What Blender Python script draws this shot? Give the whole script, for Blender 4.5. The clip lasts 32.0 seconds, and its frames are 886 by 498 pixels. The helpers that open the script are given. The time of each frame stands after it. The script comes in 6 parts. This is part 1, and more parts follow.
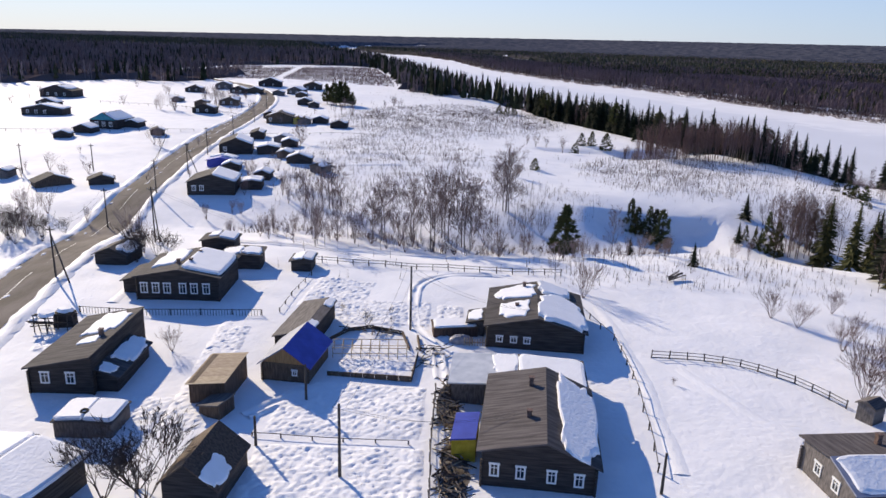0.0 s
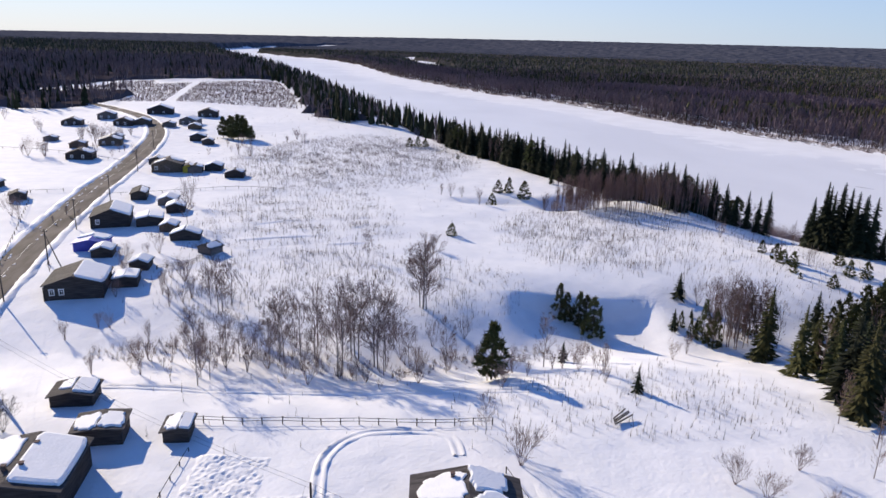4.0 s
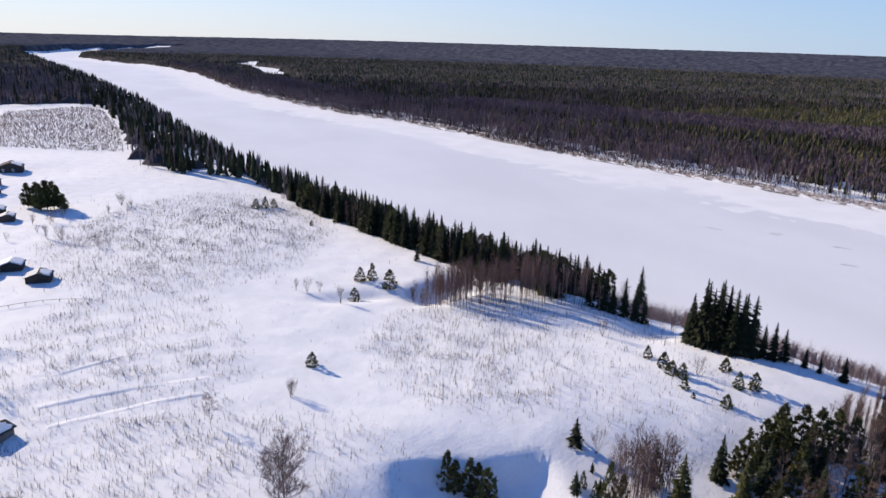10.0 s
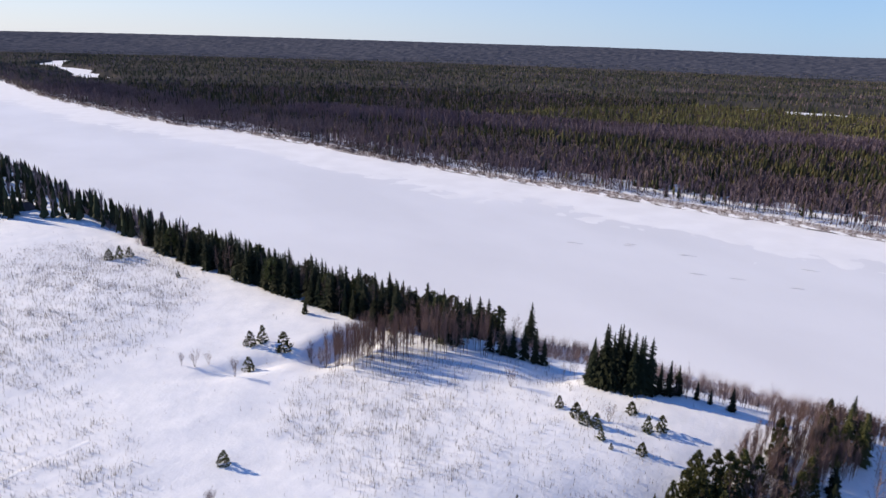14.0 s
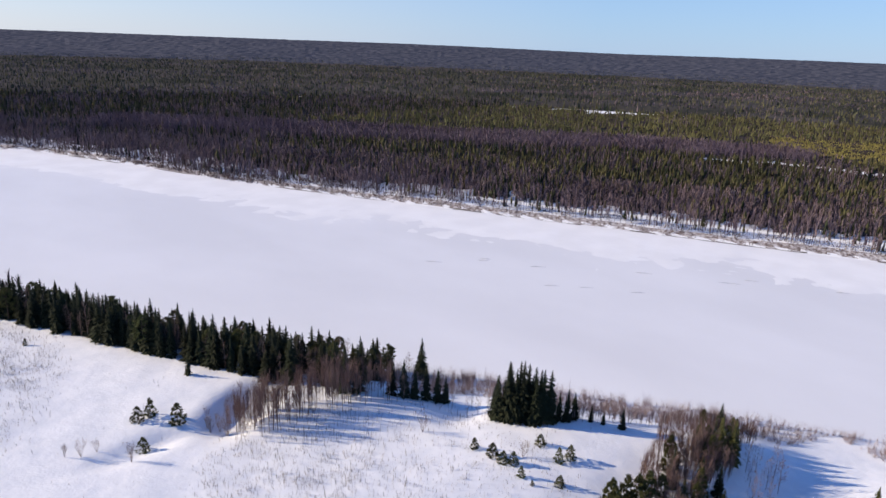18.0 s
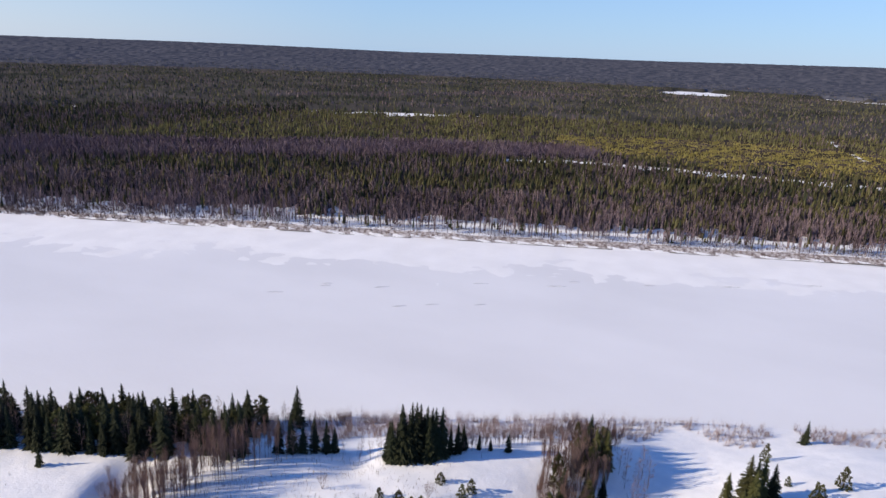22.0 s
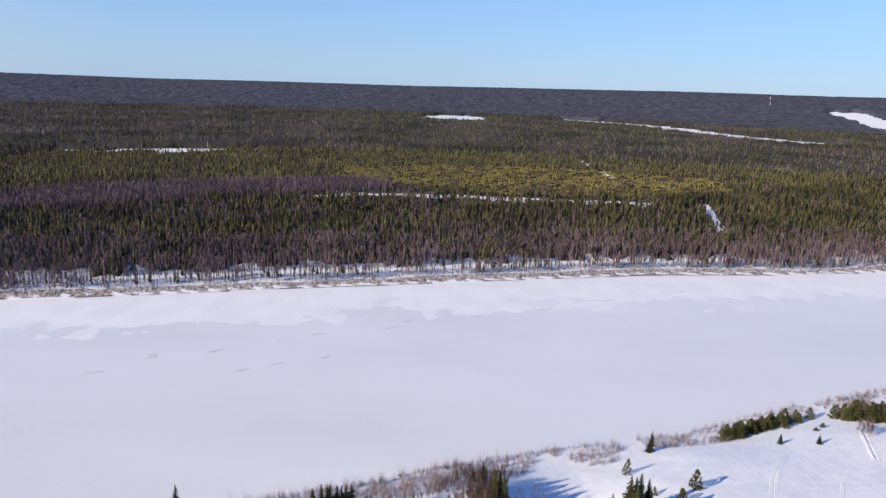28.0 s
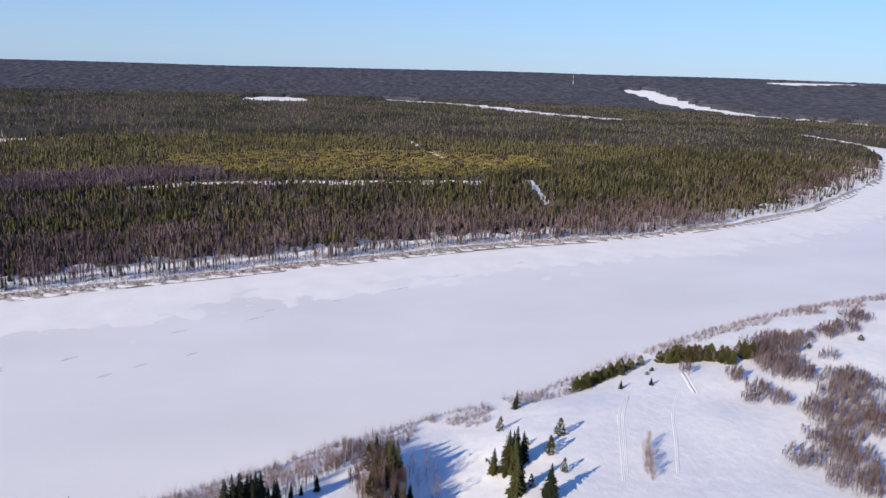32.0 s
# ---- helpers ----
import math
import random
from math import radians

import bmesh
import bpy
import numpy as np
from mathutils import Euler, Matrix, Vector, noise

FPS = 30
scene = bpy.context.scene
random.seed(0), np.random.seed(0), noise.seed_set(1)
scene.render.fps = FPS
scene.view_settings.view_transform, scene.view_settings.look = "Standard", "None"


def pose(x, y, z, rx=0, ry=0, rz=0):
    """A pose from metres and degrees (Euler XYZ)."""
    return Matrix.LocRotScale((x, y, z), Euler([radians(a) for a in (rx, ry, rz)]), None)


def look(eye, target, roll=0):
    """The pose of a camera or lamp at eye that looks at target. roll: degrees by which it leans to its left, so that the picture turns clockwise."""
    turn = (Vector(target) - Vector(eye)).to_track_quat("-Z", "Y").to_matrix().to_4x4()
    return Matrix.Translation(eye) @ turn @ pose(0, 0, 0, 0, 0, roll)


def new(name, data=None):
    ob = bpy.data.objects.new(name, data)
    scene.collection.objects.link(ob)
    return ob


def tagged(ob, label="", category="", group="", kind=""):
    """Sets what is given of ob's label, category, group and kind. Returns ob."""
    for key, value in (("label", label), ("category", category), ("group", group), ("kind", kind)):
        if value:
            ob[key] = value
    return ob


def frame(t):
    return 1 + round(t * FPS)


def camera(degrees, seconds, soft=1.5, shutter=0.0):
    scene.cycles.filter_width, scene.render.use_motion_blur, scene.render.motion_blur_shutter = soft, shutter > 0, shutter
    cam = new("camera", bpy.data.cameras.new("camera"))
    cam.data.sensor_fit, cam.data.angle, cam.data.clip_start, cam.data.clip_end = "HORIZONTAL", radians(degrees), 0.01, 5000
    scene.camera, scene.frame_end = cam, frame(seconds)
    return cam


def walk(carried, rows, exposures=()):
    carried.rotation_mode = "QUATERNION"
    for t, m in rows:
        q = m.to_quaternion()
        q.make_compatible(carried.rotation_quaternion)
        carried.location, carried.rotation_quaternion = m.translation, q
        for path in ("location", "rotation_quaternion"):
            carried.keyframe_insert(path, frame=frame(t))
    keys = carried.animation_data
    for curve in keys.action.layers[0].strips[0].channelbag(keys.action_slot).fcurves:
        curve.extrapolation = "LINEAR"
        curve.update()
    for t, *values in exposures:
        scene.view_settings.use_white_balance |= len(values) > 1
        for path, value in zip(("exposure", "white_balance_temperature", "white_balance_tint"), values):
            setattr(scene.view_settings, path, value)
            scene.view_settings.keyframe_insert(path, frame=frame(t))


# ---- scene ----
# the flight: seconds, place in metres, turn to the left of +y, pitch and roll in degrees
PATH = (
    (0.0, -0.00, 0.00, 44.40, 0.00, -16.49, 1.84),
    (0.5, 0.03, 2.64, 46.01, -0.80, -16.47, 1.85),
    (1.0, 0.12, 5.22, 47.68, -2.11, -16.47, 1.85),
    (1.5, 0.07, 8.00, 49.28, -3.58, -16.42, 1.88),
    (2.0, 0.12, 10.72, 51.02, -4.33, -16.43, 1.88),
    (2.5, 0.14, 13.43, 52.76, -4.94, -16.44, 1.87),
    (3.0, 0.17, 16.20, 54.55, -5.59, -16.45, 1.87),
    (3.5, 0.40, 19.03, 56.35, -6.43, -16.48, 1.85),
    (5.5, 1.72, 29.16, 63.16, -9.50, -16.39, 1.72),
    (6.0, 2.14, 31.54, 65.06, -10.25, -16.42, 1.67),
    (6.5, 2.46, 33.90, 66.60, -10.95, -16.40, 1.69),
    (7.0, 2.84, 36.59, 68.23, -11.65, -16.39, 1.71),
    (7.5, 3.21, 39.35, 69.93, -13.03, -16.38, 1.71),
    (8.0, 3.74, 41.81, 71.72, -14.30, -16.40, 1.72),
    (8.5, 4.25, 44.26, 73.44, -15.32, -16.35, 1.81),
    (9.0, 4.38, 46.73, 75.16, -16.65, -16.33, 1.90),
    (9.5, 4.43, 49.17, 76.79, -17.94, -16.29, 1.97),
    (10.0, 4.10, 51.36, 78.60, -19.39, -16.29, 2.01),
    (10.5, 3.45, 53.36, 80.38, -21.07, -16.26, 2.03),
    (11.0, 2.54, 55.43, 82.07, -22.70, -16.27, 2.06),
    (11.5, 1.38, 57.25, 83.87, -24.20, -16.30, 2.06),
    (12.0, 0.08, 58.94, 85.63, -25.66, -16.32, 2.06),
    (12.5, -1.37, 60.86, 87.33, -27.45, -16.34, 2.07),
    (13.0, -2.90, 62.67, 89.07, -29.27, -16.38, 2.05),
    (13.5, -4.51, 64.49, 90.86, -31.09, -16.43, 2.01),
    (15.5, -12.48, 71.70, 97.69, -38.36, -16.38, 2.10),
    (16.0, -14.31, 73.69, 99.30, -40.19, -16.39, 2.19),
    (16.5, -16.16, 75.75, 100.95, -42.02, -16.39, 2.24),
    (17.0, -17.97, 77.77, 102.61, -43.95, -16.37, 2.29),
    (17.5, -19.74, 79.76, 104.28, -46.09, -16.36, 2.35),
    (18.0, -21.55, 81.86, 106.03, -48.33, -16.35, 2.39),
    (18.5, -23.18, 84.01, 107.92, -50.50, -16.37, 2.46),
    (19.0, -25.06, 86.29, 109.62, -52.51, -16.34, 2.46),
    (19.5, -26.87, 88.53, 111.34, -55.49, -16.35, 2.42),
    (20.0, -28.03, 90.49, 112.83, -58.24, -16.32, 2.38),
    (20.5, -29.15, 92.88, 114.14, -60.25, -16.28, 2.39),
    (21.0, -30.38, 95.82, 115.21, -61.88, -16.23, 2.44),
    (21.5, -31.25, 98.58, 116.55, -63.73, -16.13, 2.48),
    (22.0, -31.89, 101.20, 118.02, -65.25, -15.98, 2.48),
    (22.5, -32.56, 103.76, 119.43, -66.22, -15.28, 2.51),
    (23.0, -33.23, 106.31, 120.65, -67.05, -14.05, 2.51),
    (23.5, -33.78, 108.80, 121.93, -68.12, -13.57, 2.49),
    (24.0, -34.17, 111.20, 123.00, -69.97, -13.54, 2.43),
    (24.5, -34.63, 113.62, 123.77, -71.91, -13.44, 2.29),
    (25.0, -35.10, 116.43, 124.52, -73.69, -13.34, 2.16),
    (25.5, -35.54, 119.31, 125.38, -75.72, -13.27, 2.20),
    (27.5, -38.74, 129.55, 128.90, -82.68, -13.40, 2.23),
    (28.0, -40.42, 131.76, 129.69, -84.14, -13.46, 2.20),
    (28.5, -42.09, 134.13, 130.47, -85.87, -13.57, 2.23),
    (29.0, -43.83, 136.45, 131.13, -87.72, -13.67, 2.28),
    (29.5, -45.64, 138.63, 131.70, -89.51, -13.76, 2.29),
    (30.0, -47.46, 140.71, 132.22, -91.28, -13.88, 2.22),
    (30.5, -49.29, 142.72, 132.75, -93.18, -14.05, 2.20),
    (31.0, -51.06, 144.70, 133.34, -95.16, -14.20, 2.19),
    (31.5, -52.74, 146.74, 133.97, -97.02, -14.37, 2.27),
    (32.0, -54.35, 148.84, 134.68, -98.63, -14.54, 2.27),
)


def aim(x, y, z, yaw, pitch, roll):
    yaw, pitch = radians(yaw), radians(pitch)
    ahead = Vector((-math.sin(yaw) * math.cos(pitch), math.cos(yaw) * math.cos(pitch), math.sin(pitch)))
    return look((x, y, z), Vector((x, y, z)) + 100 * ahead, roll)


cam = camera(64.27, 32.0, soft=1.5)
walk(cam, [(t, aim(*row)) for t, *row in PATH], exposures=[(0.0, 0.11, 6900, 18), (3.0, 0.13, 6900, 18), (7.0, 0.19, 6950, 18), (19.0, 0.20, 6950, 18), (25.0, 0.16, 6900, 17), (32.0, 0.11, 6900, 17)])

# ---- light ----
SUN_AZ, SUN_EL = -37.7, 24.0
world = bpy.data.worlds.new("winter_sky")
scene.world = world
world.use_nodes = True
wn = world.node_tree
sky = wn.nodes.new("ShaderNodeTexSky")
sky.sky_type, sky.sun_disc = "NISHITA", False
sky.sun_elevation, sky.sun_rotation = radians(SUN_EL), radians(SUN_AZ)
sky.air_density, sky.dust_density, sky.ozone_density, sky.altitude = 1.0, 0.0, 5.0, 150
wn.nodes["Background"].inputs[1].default_value = 0.118
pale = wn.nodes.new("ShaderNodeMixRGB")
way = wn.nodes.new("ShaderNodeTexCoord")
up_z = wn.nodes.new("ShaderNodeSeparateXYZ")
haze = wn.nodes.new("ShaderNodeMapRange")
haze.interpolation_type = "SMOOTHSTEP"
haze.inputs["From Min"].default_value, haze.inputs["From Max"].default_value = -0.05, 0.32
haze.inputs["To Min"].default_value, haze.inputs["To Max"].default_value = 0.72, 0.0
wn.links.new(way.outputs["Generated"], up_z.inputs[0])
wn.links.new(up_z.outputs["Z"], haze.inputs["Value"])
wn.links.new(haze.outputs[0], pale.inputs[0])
cold = wn.nodes.new("ShaderNodeMixRGB")
cold.blend_type = "MULTIPLY"
cold.inputs[0].default_value, cold.inputs[2].default_value = 1.0, (0.70, 0.95, 1.27, 1)
wn.links.new(sky.outputs[0], cold.inputs[1])
wn.links.new(cold.outputs[0], pale.inputs[1])
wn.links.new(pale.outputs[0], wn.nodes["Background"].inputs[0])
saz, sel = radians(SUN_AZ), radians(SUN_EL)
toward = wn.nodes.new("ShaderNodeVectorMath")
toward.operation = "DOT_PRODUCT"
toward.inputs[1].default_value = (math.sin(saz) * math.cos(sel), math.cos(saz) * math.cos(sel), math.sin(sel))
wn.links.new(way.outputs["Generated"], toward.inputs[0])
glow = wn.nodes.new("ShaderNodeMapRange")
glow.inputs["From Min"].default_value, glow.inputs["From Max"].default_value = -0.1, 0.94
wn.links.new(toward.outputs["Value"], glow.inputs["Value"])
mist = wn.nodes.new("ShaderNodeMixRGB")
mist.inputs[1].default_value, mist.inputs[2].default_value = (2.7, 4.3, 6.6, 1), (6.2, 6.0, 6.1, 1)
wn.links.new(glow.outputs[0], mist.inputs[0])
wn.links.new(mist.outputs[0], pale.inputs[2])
lamp = bpy.data.lights.new("sun", "SUN")
lamp.energy, lamp.angle, lamp.color = 4.8, radians(0.55), (1.0, 0.915, 0.70)
sun = new("sun", lamp)
sun.matrix_world = look((math.sin(saz) * 900 * math.cos(sel), math.cos(saz) * 900 * math.cos(sel), 900 * math.sin(sel)), (0, 0, 0))


# ---- materials ----
def material(name, color, color2=None, scale=3.0, rough=0.8, bump=0.0, bump_scale=20.0, metal=0.0, vary=0.0, per="", stretch=(1, 1, 1), spec=0.3, detail=6.0, fine=None):
    """A surface with two colours mixed by noise in metres, fine relief and a random shade per piece."""
    m = bpy.data.materials.new(name)
    m.use_nodes = True
    nt = m.node_tree
    b = nt.nodes["Principled BSDF"]
    b.inputs["Roughness"].default_value, b.inputs["Metallic"].default_value = rough, metal
    b.inputs["Specular IOR Level"].default_value = spec
    geo = nt.nodes.new("ShaderNodeTexCoord")
    mp = nt.nodes.new("ShaderNodeMapping")
    mp.inputs["Scale"].default_value = stretch
    nt.links.new(geo.outputs["Object"], mp.inputs["Vector"])
    out = None
    if color2:
        no = nt.nodes.new("ShaderNodeTexNoise")
        no.inputs["Scale"].default_value, no.inputs["Detail"].default_value = scale, detail
        nt.links.new(mp.outputs[0], no.inputs["Vector"])
        ramp = nt.nodes.new("ShaderNodeValToRGB")
        ramp.color_ramp.elements[0].position, ramp.color_ramp.elements[1].position = 0.36, 0.64
        ramp.color_ramp.elements[0].color, ramp.color_ramp.elements[1].color = (*color, 1), (*color2, 1)
        nt.links.new(no.outputs["Fac"], ramp.inputs["Fac"])
        out = ramp.outputs["Color"]
    if vary:
        hs = nt.nodes.new("ShaderNodeHueSaturation")
        if per == "island":
            src = nt.nodes.new("ShaderNodeNewGeometry").outputs["Random Per Island"]
        else:
            src = nt.nodes.new("ShaderNodeObjectInfo").outputs["Random"]
        for inp, lo, hi in (("Value", 1 - vary, 1 + vary), ("Hue", 0.5 - 0.05 * vary, 0.5 + 0.05 * vary)):
            mr = nt.nodes.new("ShaderNodeMapRange")
            mr.inputs["To Min"].default_value, mr.inputs["To Max"].default_value = lo, hi
            nt.links.new(src, mr.inputs["Value"])
            nt.links.new(mr.outputs[0], hs.inputs[inp])
        hs.inputs["Color"].default_value = (*color, 1)
        if out:
            nt.links.new(out, hs.inputs["Color"])
        out = hs.outputs["Color"]
    if out:
        nt.links.new(out, b.inputs["Base Color"])
    else:
        b.inputs["Base Color"].default_value = (*color, 1)
    if fine:
        fn = nt.nodes.new("ShaderNodeTexNoise")
        fn.inputs["Scale"].default_value, fn.inputs["Detail"].default_value = fine[1], 5
        nt.links.new(mp.outputs[0], fn.inputs["Vector"])
        fb = nt.nodes.new("ShaderNodeBump")
        fb.inputs["Strength"].default_value, fb.inputs["Distance"].default_value = 1.0, fine[0]
        nt.links.new(fn.outputs["Fac"], fb.inputs["Height"])
    if bump:
        bn = nt.nodes.new("ShaderNodeTexNoise")
        bn.inputs["Scale"].default_value, bn.inputs["Detail"].default_value = bump_scale, 8
        nt.links.new(mp.outputs[0], bn.inputs["Vector"])
        bu = nt.nodes.new("ShaderNodeBump")
        bu.inputs["Strength"].default_value, bu.inputs["Distance"].default_value = 1.0, bump
        nt.links.new(bn.outputs["Fac"], bu.inputs["Height"])
        if fine:
            nt.links.new(fb.outputs[0], bu.inputs["Normal"])
        nt.links.new(bu.outputs[0], b.inputs["Normal"])
    return m


SNOW = material("snow", (0.84, 0.85, 0.875), (0.92, 0.92, 0.935), 0.22, 0.75, 0.16, 0.32, spec=0.25, fine=(0.06, 1.7))
SNOW_RIVER = material("river_snow", (0.78, 0.78, 0.795), (0.85, 0.85, 0.865), 0.014, 0.5, 0.06, 0.5, spec=0.45, stretch=(1, 0.55, 1))
DRIFT = material("drift_snow", (0.86, 0.86, 0.87), (0.92, 0.92, 0.93), 0.05, 0.7, 0.1, 0.3, spec=0.25)
SNOW_ROOF = material("roof_snow", (0.88, 0.885, 0.90), (0.93, 0.93, 0.94), 0.8, 0.7, 0.05, 3, spec=0.25)
ROAD = material("road", (0.060, 0.047, 0.042), (0.150, 0.125, 0.117), 0.35, 0.85, 0.03, 6, stretch=(1, 0.25, 1))
LITTER = material("bank_soil", (0.07, 0.055, 0.045), (0.22, 0.2, 0.19), 0.5, 0.9, 0.08, 3)
WOOD_DARK = material("weathered_logs", (0.030, 0.024, 0.022), (0.075, 0.062, 0.056), 1.2, 0.85, 0.03, 9, vary=0.2, stretch=(0.35, 0.35, 5))
WOOD_GREY = material("grey_boards", (0.085, 0.075, 0.072), (0.17, 0.15, 0.14), 1.5, 0.85, 0.02, 12, vary=0.2, stretch=(4, 0.4, 1))
WOOD_PALE = material("pale_planks", (0.36, 0.27, 0.18), (0.50, 0.40, 0.28), 2.0, 0.8, 0.02, 12, vary=0.15, stretch=(1, 4, 1))
WOOD_BROWN = material("brown_boards", (0.075, 0.05, 0.036), (0.15, 0.105, 0.075), 2.0, 0.85, 0.02, 12, vary=0.15, stretch=(3, 3, 0.5))
WOOD_TAN = material("tan_boards", (0.30, 0.17, 0.07), (0.42, 0.25, 0.11), 2.0, 0.8, 0.02, 12, vary=0.1, stretch=(4, 4, 0.5))
ROOF_DARK = material("felt_roof", (0.045, 0.040, 0.041), (0.095, 0.085, 0.085), 1.1, 0.9, 0.03, 5, vary=0.2, stretch=(0.35, 2.4, 1))
ROOF_SLATE = material("slate_roof", (0.062, 0.053, 0.054), (0.135, 0.118, 0.116), 1.1, 0.85, 0.03, 6, vary=0.15, stretch=(0.3, 3.2, 1))
BLUE = material("blue_sheet_metal", (0.020, 0.035, 0.30), (0.03, 0.055, 0.40), 0.8, 0.45, 0.01, 4, metal=0.1, spec=0.5)
BLUE_GREY = material("faded_blue_sheet", (0.20, 0.22, 0.30), (0.28, 0.30, 0.38), 0.8, 0.5, 0.01, 4)
PALE_SHEET = material("pale_sheet_metal", (0.46, 0.49, 0.53), (0.60, 0.62, 0.65), 0.8, 0.45, 0.01, 4)
TEAL = material("teal_paint", (0.02, 0.22, 0.30), (0.04, 0.32, 0.40), 1.5, 0.6, 0.01, 8)
RUST_WOOD = material("rusty_boards", (0.075, 0.045, 0.036), (0.14, 0.085, 0.065), 1.5, 0.85, 0.02, 12, stretch=(3, 3, 0.5))
TARP = material("tarpaulin", (0.22, 0.21, 0.23), (0.36, 0.35, 0.37), 1.5, 0.5, 0.03, 3)
YELLOW = material("yellow_paint", (0.42, 0.30, 0.02), (0.60, 0.45, 0.05), 1.5, 0.6, 0.01, 8)
WHITE = material("white_paint", (0.72, 0.72, 0.70), (0.80, 0.80, 0.78), 3, 0.6, 0.005, 20)
BRICK = material("chimney_brick", (0.10, 0.07, 0.06), (0.20, 0.13, 0.11), 5, 0.9, 0.02, 12)
GLASS = material("window_glass", (0.02, 0.025, 0.03), None, 1, 0.08, spec=0.6)
POLE = material("pole_wood", (0.05, 0.043, 0.04), (0.10, 0.085, 0.075), 2, 0.9, 0.01, 12, stretch=(4, 4, 0.4))
WIRE = material("wire", (0.05, 0.05, 0.05), None, rough=0.6)
SPRUCE = material("spruce_needles", (0.016, 0.021, 0.012), (0.037, 0.042, 0.020), 0.5, 0.8, vary=0.3, spec=0.15)
OLIVE = material("olive_needles", (0.046, 0.050, 0.019), (0.100, 0.096, 0.035), 0.5, 0.8, vary=0.3, spec=0.15)
PINE = material("pine_needles", (0.066, 0.072, 0.026), (0.125, 0.118, 0.044), 0.5, 0.8, vary=0.3, spec=0.15)
BARK = material("conifer_bark", (0.055, 0.04, 0.032), (0.11, 0.08, 0.06), 2.0, 0.9, 0.02, 8, vary=0.2)
BIRCH_BARK = material("birch_bark", (0.10, 0.085, 0.08), (0.34, 0.31, 0.30), 1.6, 0.8, vary=0.25)
TWIG = material("bare_twigs", (0.19, 0.135, 0.125), (0.29, 0.21, 0.19), 0.8, 0.85, vary=0.25)
TWIG_RED = material("willow_twigs", (0.125, 0.085, 0.078), (0.20, 0.145, 0.13), 0.8, 0.85, vary=0.25)
PALE_BARK = material("pale_birch_bark", (0.30, 0.26, 0.245), (0.52, 0.47, 0.45), 1.6, 0.8, vary=0.25)
DIRTY_ICE = material("dirty_ice", (0.50, 0.50, 0.52), (0.72, 0.72, 0.74), 0.6, 0.6, 0.05, 2)
VERGE = material("bank_verge", (0.16, 0.115, 0.10), (0.66, 0.63, 0.63), 0.5, 0.9, 0.08, 3)
WILLOW = material("willow_haze", (0.21, 0.155, 0.155), (0.33, 0.255, 0.25), 0.05, 0.85, vary=0.25, per="island", spec=0.05)
RUSTY_TWIG = material("rusty_twigs", (0.15, 0.095, 0.085), (0.235, 0.155, 0.14), 0.05, 0.85, vary=0.3, per="island", spec=0.05)
RUSTY_BARK = material("rusty_bark", (0.20, 0.13, 0.105), (0.40, 0.32, 0.28), 0.3, 0.85, vary=0.35, per="island", spec=0.05)
RED_TWIG = material("birch_twigs", (0.155, 0.096, 0.084), (0.24, 0.158, 0.138), 0.8, 0.85, vary=0.25)
WOOD_TWIG = material("wood_twigs", (0.15, 0.115, 0.124), (0.235, 0.183, 0.192), 0.02, 0.85, vary=0.3, per="island", spec=0.05)
DIST_TWIG = material("distant_twigs", (0.105, 0.079, 0.090), (0.165, 0.128, 0.135), 0.01, 0.85, vary=0.3, per="island", spec=0.05)
DIST_PINE = material("distant_pines", (0.065, 0.065, 0.038), (0.110, 0.102, 0.059), 0.006, 0.85, vary=0.3, per="island", spec=0.05)
DIST_SPRUCE = material("distant_spruces", (0.036, 0.045, 0.030), (0.062, 0.068, 0.048), 0.006, 0.85, vary=0.3, per="island", spec=0.05)
DARK_TWIG = material("dark_twigs", (0.055, 0.042, 0.038), (0.11, 0.085, 0.075), 0.8, 0.85, vary=0.2)
OPEN_PINE = material("open_pine", (0.080, 0.078, 0.036), (0.134, 0.122, 0.056), 0.012, 0.85, vary=0.35, per="island", spec=0.05)
BOG_PINE = material("bog_pine", (0.17, 0.145, 0.045), (0.23, 0.19, 0.07), 0.03, 0.85, vary=0.25, per="island", spec=0.05)
STALK = material("dry_stalks", (0.12, 0.092, 0.082), (0.21, 0.162, 0.142), 0.3, 0.9, vary=0.25, per="island")
FAR_SPRUCE = material("far_spruce", (0.021, 0.027, 0.016), (0.043, 0.047, 0.027), 0.02, 0.85, vary=0.4, per="island", spec=0.05)
FAR_PINE = material("far_pine", (0.054, 0.052, 0.026), (0.098, 0.088, 0.043), 0.012, 0.85, vary=0.35, per="island", spec=0.05)
PURPLE_TWIG = material("purple_twigs", (0.135, 0.098, 0.125), (0.20, 0.15, 0.18), 0.02, 0.85, vary=0.35, per="island", spec=0.05)
FAR_TWIG = material("far_twigs", (0.135, 0.098, 0.110), (0.205, 0.152, 0.165), 0.02, 0.85, vary=0.35, per="island", spec=0.05)
FAR_BARK = material("far_bark", (0.19, 0.145, 0.135), (0.36, 0.31, 0.30), 0.1, 0.85, vary=0.3, per="island", spec=0.05)
# brushwood brown, kept as dark as the shade between the trunks
UNDERGROWTH_SHADE = material("undergrowth", (0.042, 0.036, 0.028), (0.085, 0.066, 0.064), 0.02, 0.9, spec=0.0)
THICKET = material("thicket_twigs", (0.135, 0.098, 0.102), (0.215, 0.163, 0.165), 0.05, 0.85, vary=0.3, per="island", spec=0.05)
THICKET_BARK = material("thicket_bark", (0.12, 0.08, 0.07), (0.27, 0.21, 0.19), 0.3, 0.85, vary=0.3, per="island", spec=0.05)
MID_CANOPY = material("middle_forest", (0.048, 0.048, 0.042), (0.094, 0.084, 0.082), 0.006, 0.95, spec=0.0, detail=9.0)
